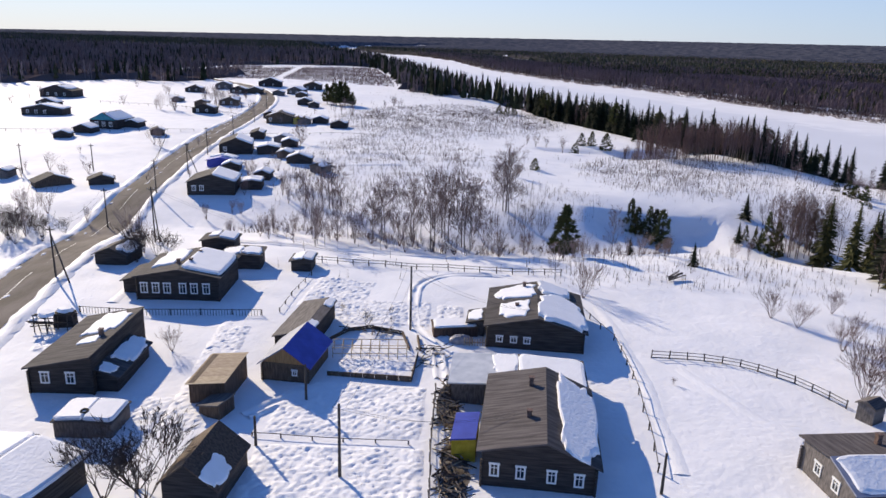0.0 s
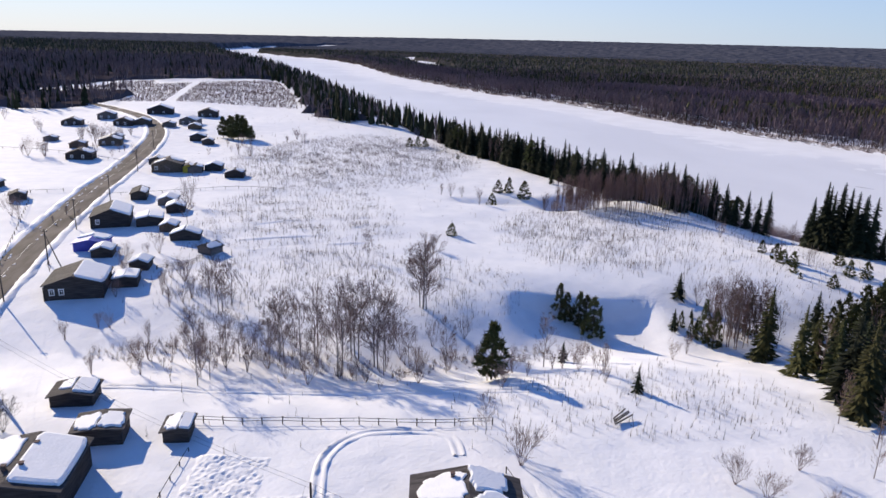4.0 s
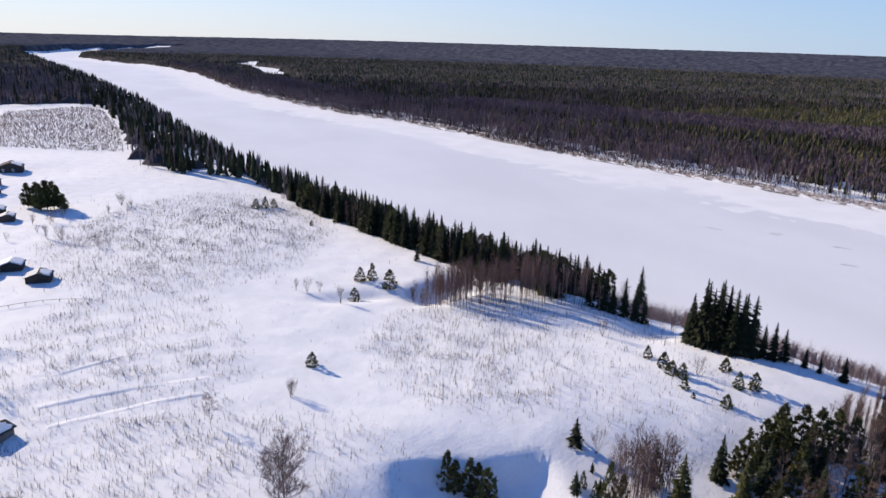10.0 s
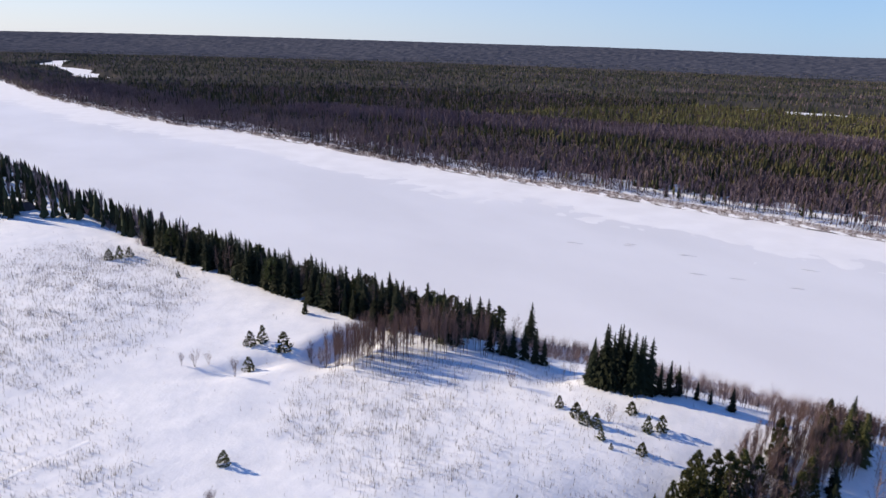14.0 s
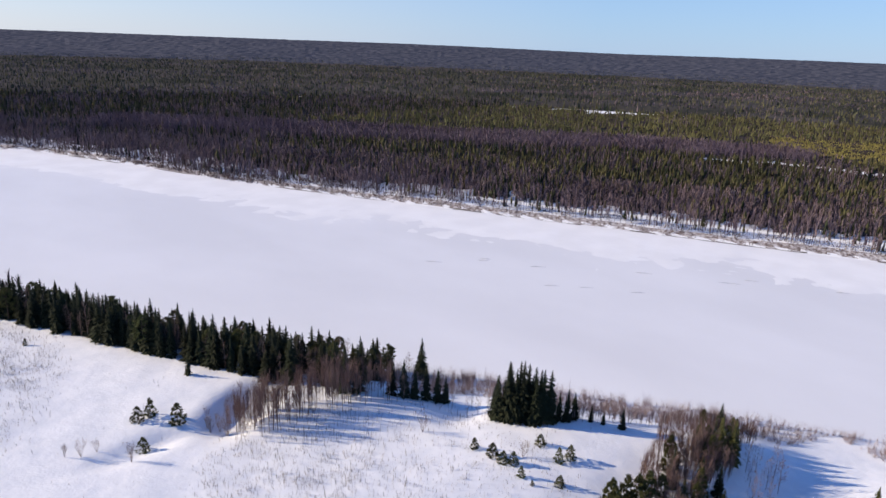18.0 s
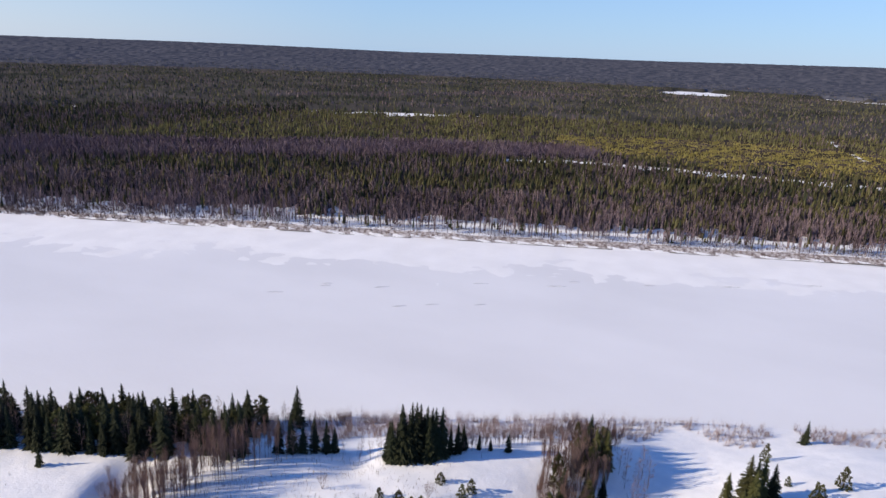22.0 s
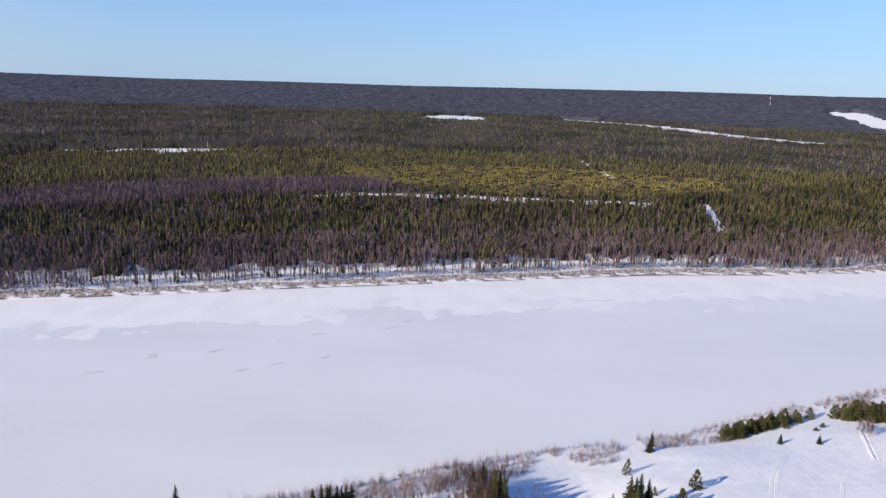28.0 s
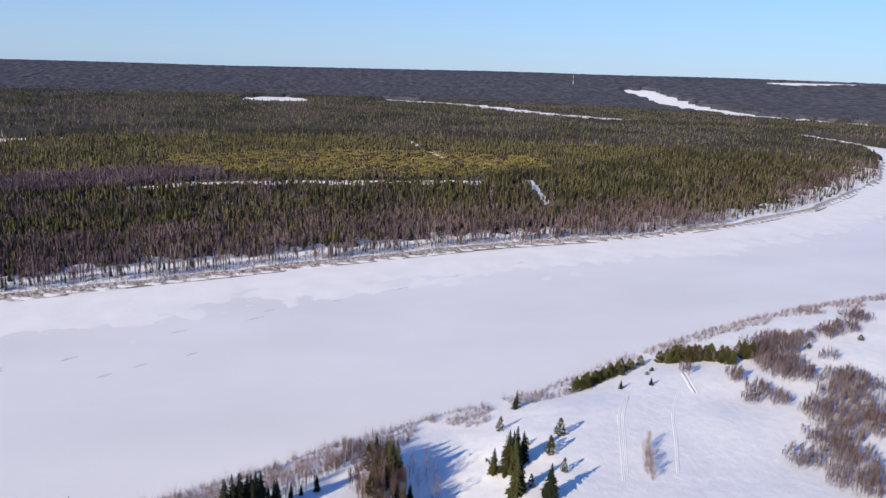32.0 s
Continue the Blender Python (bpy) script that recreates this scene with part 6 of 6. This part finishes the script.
for u0, u1, v0, v1, z in ((-1.7, 0.2, -0.9, 1.0, 1.75), (0.1, 2.0, 0.2, 1.9, 1.85), (-2.4, -1.5, -1.2, 0.2, 1.3)):
    ring = [((u0 + u1) / 2 + (u1 - u0) / 2 * math.cos(a) * qrng.uniform(0.85, 1.15), (v0 + v1) / 2 + (v1 - v0) / 2 * math.sin(a) * qrng.uniform(0.85, 1.15), z + qrng.uniform(-0.1, 0.05)) for a in np.arange(0, 6.2, 0.5)]
    cu, cv = (u0 + u1) / 2, (v0 + v1) / 2
    part("roof_snow", Geo().hull(ring, [(cu + (a - cu) * 0.75, cv + (b - cv) * 0.75, c + 0.32) for a, b, c in ring]), SNOW_ROOF, ruin, "thick white snow", smooth=False)
house("woodshed", "low brown plank woodshed with snow on its flat roof", "shed", 1.8, 76.4, 6, 5.2, 2.6, (1.25, 1.4, 1.4), 2.6, wall=RUST_WOOD, roof=(WOOD_BROWN, WOOD_BROWN), over=0.12, snow=((0, 0.03, 0.97, 0.03, 0.97, 0.2),), group=S)
heap = thing("tarpaulin_heap", "firewood heap under a grey crumpled tarpaulin", "tarpaulin", pose(2.4, 74.9, float(gz(2.4, 74.9)), 0, 0, 4))
rings = [[(math.cos(a) * w * qrng.uniform(0.9, 1.1), math.sin(a) * w * 0.5 * qrng.uniform(0.9, 1.1), z + qrng.uniform(-0.06, 0.06)) for a in np.arange(0, 6.2, 0.45)] for w, z in ((1.5, -0.1), (1.35, 0.45), (0.9, 0.8), (0.3, 0.95))]
sheet = Geo()
for lo, hi in zip(rings, rings[1:]):
    sheet.hull(lo, hi)
part("tarpaulin", sheet, TARP, heap)
pickets = thing("paling_fence", "short row of pale wooden palings by the woodshed", "fence", pose(2.7, 74.0, float(gz(4, 74)), 0, 0, 2), "village fences")
for k in range(11):
    part("paling", Geo().box(0.02 + 0.3 * k, 0.12 + 0.3 * k, -0.03, 0.03, -0.3, qrng.uniform(0.8, 1.15)), WOOD_PALE, pickets)
part("rail", Geo().box(0, 3.2, 0.034, 0.09, 0.35, 0.44), WOOD_GREY, pickets)
for x, y, h in ((-8.8, 78.4, 2.4), (-6.3, 83.1, 1.1), (-12.5, 83.4, 1.2), (-6.0, 80.2, 1.0)):
    tree("dark_shrub", x, y, h, "low dark bare shrub in the snowy garden", "bare shrubs in the gardens", 0.9)
for (ax, ay), (bx, by) in (((-12.6, 74.6), (-10.8, 77.3)), ((-10.8, 77.3), (-8.0, 78.2)), ((-8.0, 78.0), (-4.4, 76.6)), ((-4.4, 76.6), (-3.4, 72.4)), ((-2.6, 75.8), (-2.2, 72.2))):
    edge = thing("plank_edging", "dark plank edging of a snowed garden bed", "edging", pose(0, 0, 0), "plank edgings in the gardens")
    za, zb = float(gz(ax, ay)), float(gz(bx, by))
    for k, up in enumerate((0.1, 0.32)):
        part("plank", Geo().tube((ax, ay, za + up), (bx, by, zb + up + 0.05 * k), 0.13, 0.11, 4), WOOD_BROWN, edge)

# road, with banks of cleared snow
ROADLINE = ((-30, -80), (-36, -30), (-42, 10), (-49, 50), (-53, 70), (-57, 91), (-65.1, 140.4), (-67.8, 162.6), (-71.6, 191.5), (-78.1, 268.8), (-82.6, 316.7), (-89.9, 359.4), (-102.4, 395.4), (-122.4, 428.1), (-152.6, 467.3), (-206.2, 515.5), (-284.2, 551.1))


def smooth_line(pts, gap):
    """Points at even steps along a rounded line."""
    pts = [Vector((*p, 0)) for p in pts]
    out = []
    for i in range(len(pts) - 1):
        a, b, c, d = pts[max(0, i - 1)], pts[i], pts[i + 1], pts[min(len(pts) - 1, i + 2)]
        n = max(1, int((c - b).length / gap))
        for k in range(n):
            t = k / n
            out.append(0.5 * ((2 * b) + (c - a) * t + (2 * a - 5 * b + 4 * c - d) * t * t + (3 * b - a - 3 * c + d) * t ** 3))
    return out + [pts[-1]]


def ribbon(pts, profile, rough=0.0, seed=1):
    """A strip swept along points: profile of (across, height); returns arrays."""
    rr = random.Random(seed)
    v = []
    for i, p in enumerate(pts):
        t = (pts[min(i + 1, len(pts) - 1)] - pts[max(i - 1, 0)]).normalized()
        for u, hgt in profile:
            q = p + Vector((t.y, -t.x, 0)) * (u + rr.uniform(-rough, rough))
            v.append((q.x, q.y, float(gz(q.x, q.y)) + hgt * (1 + (rr.uniform(-0.5, 0.6) if rough else 0))))
    m = len(profile)
    f = [(i * m + k, i * m + k + 1, (i + 1) * m + k + 1, (i + 1) * m + k) for i in range(len(pts) - 1) for k in range(m - 1)]
    return np.array(v), np.array(f)


center = smooth_line(ROADLINE, 2.0)
stuff("road", *ribbon(center, [(u, 0.12 + 0.05 * (1 - (u / 3.4) ** 2)) for u in (-3.4, -2, -0.7, 0.7, 2, 3.4)]), [ROAD], "brown gritty road cleared of snow with wheel tracks", "road", kind="structure")
for u in (-4.3, 4.3):
    V, F = ribbon(center, [(u - 1.1, -0.05), (u - 0.6, 0.25), (u, 0.42), (u + 0.6, 0.25), (u + 1.1, -0.05)], 0.35, 3)
    stuff("snow_bank", V, F, [SNOW_ROOF], "lumpy bank of cleared snow along the road", "snow bank", smooth=True, kind="structure")
drng = random.Random(17)
line_v, line_f = ribbon(center, [(-0.40, 0.178), (-0.32, 0.178)])
stuff("road_line", line_v, line_f[[k for k in range(len(line_f)) if k % 9 < 6]], [WHITE], "worn white line along the road", "road line", kind="structure")
lumps = Geo()
for p in center[:180]:
    if drng.random() < 0.35:
        a = drng.uniform(0, 6.28)
        q = p + Vector((drng.choice((-2.9, -2.2, 0.1)) + drng.uniform(-0.3, 0.3), 0, 0))
        z = float(gz(q.x, q.y)) + 0.13
        ring = [(q.x + math.cos(b) * drng.uniform(0.15, 0.4), q.y + math.sin(b) * drng.uniform(0.4, 1.3), z) for b in (0, 1.05, 2.1, 3.14, 4.2, 5.2)]
        lumps.hull(ring, [(q.x + (a - q.x) * 0.6, q.y + (b - q.y) * 0.6, z + 0.1) for a, b, c in ring])
stuff("road_snow", lumps.v, lumps.f, [SNOW_ROOF], "scattered lumps of snow along the road's edge", "snow")


# power poles with wires
def pole(x, y, high, strut=0.0, arm=True):
    z = float(gz(x, y))
    root = thing("power_pole", "wooden power pole " + ("with a slanting strut and insulators" if strut else "with a short crossarm"), "power pole", pose(x, y, z, 0, 0, 0), "power poles along the road")
    part("pole", Geo().tube((0, 0, -0.5), (0, 0, high), 0.14, 0.10, 8), POLE, root)
    if strut:
        part("strut", Geo().tube((strut, -strut * 0.5, -0.4), (0.05, 0, high - 1.2), 0.12, 0.09, 7), POLE, root)
    if arm:
        bar = part("crossarm", Geo().box(-0.6, 0.6, -0.06, 0.06, high - 0.5, high - 0.38), POLE, root)
        for u in (-0.5, 0.5):
            part("insulator", Geo().tube((u, 0, high - 0.38), (u, 0, high - 0.2), 0.05, 0.035, 6), WHITE, bar)
    return Vector((x, y, z + high - 0.3))


tops = [pole(x, y, h, s) for x, y, h, s in ((-53.4, 92, 7.5, 2.6), (-62.6, 126.7, 7.5, 0), (-48.7, 114.4, 9.5, 1.0), (-61.6, 147.4, 7.8, 0), (-61.9, 167.4, 7.5, 3.2), (-65.8, 193.6, 7.5, 0), (-66.8, 221.5, 7.5, 0), (-72.1, 266.1, 7.5, 0), (-79.4, 313.8, 7.5, 0))]
pole(-98.8, 162.2, 7, 0), pole(-84.5, 167.0, 6.6, 0)
p1, p2 = pole(-7.6, 48.4, 6.4, 0, False), pole(-3.6, 78.2, 8.0, 0, False)
pole(-12.6, 60.4, 3.8, 0, False), pole(-15.3, 52.4, 2.8, 0, False), pole(17.6, 47.4, 3.6, 0, False)
links = list(zip(tops, tops[1:])) + [(p1, p2), (p2, Vector((11.5, 75.5, 15.0))), (p1, Vector((7.0, 52, 15.2))), (p2, tops[2])]
for a, b in links:
    for side in (-0.5, 0.5):
        pts = [a.lerp(b, k / 8) + Vector((side, 0, -1.1 * 4 * (k / 8) * (1 - k / 8))) for k in range(9)]
        across = Vector((-(b - a).y, (b - a).x, 0)).normalized() * 0.012
        rings = [p + o for p in pts for o in (across, -across, Vector((0, 0, 0.018)))]
        quads = [(3 * k + i, 3 * k + (i + 1) % 3, 3 * k + 3 + (i + 1) % 3, 3 * k + 3 + i) for k in range(8) for i in range(3)]
        line = bpy.data.meshes.new("wire")
        line.from_pydata(rings, [], quads + [(0, 2, 1), (24, 25, 26)])
        line.materials.append(WIRE)
        tagged(new("wire", line), "thin dark power line sagging between poles", "power line", "power lines")


# fences
def fence(pts, label, gap=2.2, high=1.0, rails=2, picket=False, mat=None):
    pts = smooth_line(pts, 0.3)
    root = thing("fence", label, "fence", pose(0, 0, 0), "village fences")
    far, spots = 0.0, [pts[0]]
    for a, b in zip(pts, pts[1:]):
        far += (b - a).length
        if far >= gap:
            spots.append(b)
            far = 0.0
    ground = [Vector((p.x, p.y, float(gz(p.x, p.y)))) for p in spots]
    for p in ground:
        part("post", Geo().tube(p + Vector((drng.uniform(-0.06, 0.06), 0, -0.4)), p + Vector((drng.uniform(-0.1, 0.1), drng.uniform(-0.1, 0.1), high * drng.uniform(0.92, 1.12))), 0.08, 0.07, 6), mat or POLE, root)
    for a, b in zip(ground, ground[1:]):
        for k in range(rails):
            up = Vector((0, 0, high * (0.88 - 0.42 * k)))
            part("rail", Geo().tube(a + up + Vector((0, 0.09, 0)), b + up + Vector((0, 0.09, drng.uniform(-0.05, 0.05))), 0.045, 0.04, 4), mat or POLE, root)
        if picket:
            n = int((b - a).length / 0.34)
            for k in range(n):
                p = a.lerp(b, (k + 0.5) / n)
                part("picket", Geo().box(p.x - 0.022, p.x + 0.022, p.y - 0.16, p.y - 0.12, p.z - 0.1, p.z + high), mat or POLE, root)
    return root


fence(((-20.8, 103.7), (-14, 102.8), (-7.2, 102.9), (0, 102.1), (6.6, 101.4), (13, 100.8), (19.8, 100.4)), "long field fence of grey posts and thin rails")
fence(((23.8, 72.7), (27.4, 72.5), (31, 71.7), (34.1, 70.3), (37.1, 67.5), (38.7, 64.7), (40.0, 61.9)), "curving pole fence across the snow", 1.8, 0.9, 3)
fence(((17.5, 90), (19.7, 80.1), (20.5, 77.1), (20.5, 71.5), (20.3, 67.5), (20.1, 64), (19.5, 59.4), (19.1, 55.4), (18, 49.5)), "leaning post fence beside the log house", 3.2, 0.8, 1)
fence(((-44.3, 80.4), (-37, 80.4), (-31.4, 80.9), (-24.4, 81.0), (-20.4, 81.6)), "dark picket fence in front of the log house", 3.6, 0.8, 1, True)
fence(((-20.2, 82.5), (-19.9, 89.4), (-19.0, 97)), "low leaning post fence along the path", 2.8, 0.55, 1)
fence(((-16.0, 53.8), (-8, 53.4), (-0.6, 53.3)), "low grey garden fence half buried in snow", 2.5, 0.35, 1, False, WOOD_GREY)
fence(((-0.4, 44), (-0.5, 53), (-0.2, 64.5)), "weathered garden fence with many pickets", 1.6, 0.9, 2, True, WOOD_GREY)
fence(((-68.9, 160.2), (-77.7, 189.4), (-87.1, 220.1)), "roadside field fence of thin posts", 3.5, 0.9, 1)
fence(((-82.4, 230.8), (-108.7, 221.0), (-144.7, 213.5)), "faint field fence across the snow", 4.0, 0.9, 1)
fence(((-76.3, 279.0), (-107.7, 296.3), (-151.6, 307.6)), "far field fence across open snow", 4.5, 0.9, 1)
fence(((-39.9, 164.5), (-34.0, 167.9), (-31.9, 172.0)), "short rail fence behind the sheds", 2.0, 0.9, 2)
fence(((-69.9, 228.4), (-35.7, 240.3), (-18.9, 235.8)), "rail fence behind the yellow house", 3.5, 0.8, 1)

# greenhouse frame and raised beds
gh = thing("greenhouse_frame", "bare pale wooden greenhouse frame without glass", "greenhouse", pose(-7.6, 70.0, float(gz(-8, 72)), 0, 0, 3))
for k in range(9):
    for v in (0, 2.0):
        part("post", Geo().box(-4 + k, -3.92 + k, v, v + 0.08, -0.3, 1.2), WOOD_PALE, gh)
    part("rafter", Geo().tube((-3.96 + k, 0, 1.2), (-3.96 + k, 2.04, 1.35), 0.04, 0.04, 4), WOOD_PALE, gh)
for v, z in ((0, 1.2), (0, 0.55), (2.0, 1.35), (2.0, 0.6)):
    part("rail", Geo().box(-4, 4.1, v - 0.06, v, z, z + 0.07), WOOD_PALE, gh)
bed = thing("raised_bed", "long board-edged garden bed filled with snow", "garden bed", pose(-7.2, 65.4, float(gz(-7, 66)), 0, 0, -4))
for k in range(7):
    part("board", Geo().box(-4.3 + 1.24 * k, -3.1 + 1.24 * k, -0.05, 0.05, -0.3, 0.55), WOOD_BROWN, bed)
part("board", Geo().box(4.35, 4.45, 0, 6.2, -0.3, 0.5), WOOD_BROWN, bed)
# trampled snow in the gardens
for cx, cy, w, d, turn in ((-8.2, 59.2, 14.4, 10.6, -2), (-8.2, 47.6, 15.0, 10.8, 0), (-7.2, 68.2, 8.0, 4.0, -3), (-8.5, 83.5, 15, 9, 0), (5.5, 69.3, 9, 2.6, -5), (-23.6, 66, 4.5, 24, 4), (-14, 90, 9, 12, -6), (1.2, 81, 4, 12, 0), (-41.5, 72, 7, 6, 10), (-27, 56, 5, 9, 0), (14, 66.8, 5, 3, 0)):
    n, m = int(w / 0.2), int(d / 0.2)
    U, Wd = np.meshgrid(np.linspace(-w / 2, w / 2, n), np.linspace(-d / 2, d / 2, m))
    c, s = math.cos(radians(turn)), math.sin(radians(turn))
    X, Y = cx + c * U - s * Wd, cy + s * U + c * Wd
    rim = step((w / 2 - np.abs(U)) / 0.8) * step((d / 2 - np.abs(Wd)) / 0.8)
    Z = gz(X, Y) + rim * (0.15 + 0.07 * waves(X, Y, 0.95, 91) + 0.07 * waves(X, Y, 0.55, 92) + 0.08 * waves(X, Y, 3.1, 93) + r.uniform(-0.05, 0.05, X.shape)) - 0.05
    q = (np.arange(m - 1)[:, None] * n + np.arange(n - 1)[None]).ravel()
    stuff("trampled_snow", np.stack([X.ravel(), Y.ravel(), Z.ravel()], 1), np.stack([q, q + 1, q + n + 1, q + n], 1), [SNOW_ROOF], "lumpy trampled snow over a garden plot", "snow", smooth=True, kind="structure")
# timber lying about between the yards
krng = random.Random(30)
for cx, cy, n, w, d, label in ((1.4, 50, 120, 2.2, 9, "heap of old boards and firewood along the yard"), (1.0, 60, 90, 1.8, 9, "heap of grey planks and poles along the yard"), (-8, 76.8, 20, 7, 1.2, "pile of dark beams behind the greenhouse"), (-0.8, 70.5, 26, 3, 5, "heap of weathered boards by the path")):
    root = thing("timber_pile", label, "timber pile", pose(cx, cy, float(gz(cx, cy)), 0, 0, -3), "timber piles in the yards")
    for _ in range(n):
        u, v, z, a = krng.uniform(-w / 2, w / 2), krng.uniform(-d / 2, d / 2), krng.uniform(0.05, 0.7), krng.uniform(0, 3.14)
        l = krng.uniform(0.6, 2.2)
        e = Vector((math.cos(a) * l, math.sin(a) * l, krng.uniform(-0.3, 0.3)))
        part("board", Geo().tube(Vector((u, v, z)) - e / 2, Vector((u, v, z)) + e / 2, 0.07, 0.06, 4), krng.choice((WOOD_GREY, WOOD_GREY, WOOD_DARK, WOOD_BROWN, WOOD_PALE)), root)
logs = thing("log_heap", "few dark logs on a snowy mound", "logs", pose(35.1, 99.8, float(gz(35.1, 99.8)) + 0.3, 0, 0, 30))
for k in range(4):
    part("log", Geo().tube((-1.8 + 0.3 * k, 0.35 * k, 0.1), (1.6, 0.35 * k + 0.2 * (k % 2), 0.4 + 0.1 * k), 0.11, 0.08, 6), POLE, logs)

# drifts and cracks on the ice
for x, y, l, a in ((262, 270, 9, -50), (312, 193, 12, -60), (324, 187, 8, -60), (362, 111, 13, -62), (243, 249, 8, -50), (253, 237, 8, -50), (228, 310, 9, -55), (390, 70, 13, -65), (249, 295, 7, -55), (265, 217, 7, -50), (294, 229, 10, -58), (252, 296, 6, -55), (420, 20, 12, -70), (340, 150, 7, -60)):
    g = Geo()
    ring = [(math.cos(b) * l * 0.5 * trng.uniform(0.8, 1.1), math.sin(b) * 0.9 * trng.uniform(0.5, 1.3), -0.05) for b in np.arange(0, 6.28, 0.45)]
    g.hull(ring, [(u * 0.55, v * 0.4, trng.uniform(0.1, 0.28)) for u, v, _ in ring])
    ob = tagged(new("ice_ridge", g.mesh("ice_ridge", DIRTY_ICE, False)), "small raised ridge of broken ice under snow", "ice ridge", "ridges on the river ice")
    ob.matrix_basis = pose(x, y, 0.03, 0, 0, a)
V, F = ribbon(smooth_line(((224, -5.4), (212, -2.4), (200, 0.2)), 1.0), [(-1.8, -0.02), (-0.9, 0.22), (-0.55, 0.03), (0.1, 0.0), (0.4, 0.32), (0.9, 0.2), (1.8, -0.02)], 0.1, 9)
stuff("snow_trench", V, F, [SNOW], "narrow trench dug between ridges of snow", "trench", smooth=True, kind="structure")
# wheel tracks across the snow
for pts in (((140, 55.5), (160, 48), (180, 40.5), (200, 30)), ((139, 38), (160, 28.5), (182, 19), (200, 8)), ((135, 58.5), (157, 50.5), (178, 43), (197, 33))):
    V, F = ribbon(smooth_line(pts, 1.5), [(-0.55, 0.0), (-0.3, 0.14), (-0.1, 0.02), (0.15, 0.02), (0.4, 0.15), (0.65, 0.0)], 0.04, 5)
    stuff("snow_track", V, F, [SNOW_ROOF], "shallow track pressed into the snow", "track", smooth=True, kind="structure")
for pts in (((-28.1, 195.2), (-15.1, 202.4), (2.8, 210.0)), ((-26.7, 184.0), (-11.4, 187.4), (2.9, 188.7)), ((-24.0, 176.7), (-8.7, 181.1), (4.8, 182.5)), ((20.8, 88), (21.3, 76), (21.2, 64), (20, 50)), ((-26, 82), (-24.6, 70), (-23.2, 60)), ((-45, 104), (-42.5, 94), (-42, 84)), ((26, 70), (30, 60), (33, 56))):
    V, F = ribbon(smooth_line(pts, 1.2), [(-0.9, -0.03), (-0.3, 0.09), (0.3, 0.09), (0.9, -0.03)], 0.08, 6)
    stuff("field_ridge", V, F, [SNOW_ROOF], "faint old furrow ridge under the snow", "furrow", smooth=True, kind="structure")
for pts in (((-3, 79.2), (-3.6, 86.7), (-3, 94.7), (0.6, 99.3), (7.4, 100.0), (11.9, 98.4), (12.7, 94)), ((-3, 79), (-0.5, 73), (0.3, 66)), ((-40, 116), (-15, 113.5), (10, 112), (30, 110)), ((-17.5, 57), (-14.5, 60.5), (-12.2, 62))):
    V, F = ribbon(smooth_line(pts, 1.2), [(-0.9, -0.02), (-0.55, 0.28), (-0.3, 0.04), (0.3, 0.04), (0.55, 0.2), (0.9, -0.02)], 0.06, 6)
    stuff("snow_path", V, F, [SNOW_ROOF], "trodden path between low snow ridges", "path", smooth=True, kind="structure")
# far radio mast
mast = thing("radio_mast", "slender red and white radio mast far away", "radio mast", pose(3300, -960, float(gz(3300, -960)), 0, 0, 0))
MAST_RED = material("mast_red", (0.45, 0.06, 0.04), (0.5, 0.1, 0.07), 1, 0.6)
for k in range(6):
    part("mast_section", Geo().tube((0, 0, 14 * k), (0, 0, 14 * k + 14), 1.3 - 0.15 * k, 1.15 - 0.15 * k, 4), MAST_RED if k % 2 == 0 else WHITE, mast)

# bare trodden earth between the yards
for cx, cy, w, d, label in ((1.6, 50, 2.6, 9.5, "dark bare yard soil strewn with chips"), (1.0, 60.5, 2.4, 9.5, "dark bare yard soil beside the annex")):
    g = Geo()
    rim = [(cx + math.cos(a) * w / 2 * krng.uniform(0.75, 1.1), cy + math.sin(a) * d / 2 * krng.uniform(0.8, 1.05)) for a in np.arange(0, 6.28, 0.3)]
    for (ax, ay), (bx, by) in zip(rim, rim[1:] + rim[:1]):
        g.face((cx, cy, float(gz(cx, cy)) + 0.1), (ax, ay, float(gz(ax, ay)) + 0.02), (bx, by, float(gz(bx, by)) + 0.02))
    tagged(new("yard_soil", g.mesh("yard_soil", LITTER)), label, "yard soil", kind="structure")

tyre = Geo()
for i in range(16):
    a, b = 2 * math.pi * i / 16, 2 * math.pi * (i + 1) / 16
    tyre.tube((0.28 * math.cos(a), 0.28 * math.sin(a), 0), (0.28 * math.cos(b), 0.28 * math.sin(b), 0), 0.1, 0.1, 6)
RUBBER = material("rubber", (0.02, 0.02, 0.02), None, rough=0.8)
ob = tagged(new("tyre", tyre.mesh("tyre", RUBBER)), "old black car tyre lying on the shed's snow", "tyre")
ob.matrix_basis = pose(-30.2, 53.6, float(gz(-30, 52.6)) + 1.98, 8, 0, 0)
bench = thing("bench", "small dark wooden bench by the spruces", "bench", pose(154, 99, float(gz(154, 99)), 0, 0, 20))
part("seat", Geo().box(-1.3, 1.3, -0.3, 0.3, 1.0, 1.12), POLE, bench)
for u in (-1.0, 1.0):
    part("leg", Geo().box(u - 0.08, u + 0.08, -0.2, 0.2, -0.3, 1.0), POLE, bench)
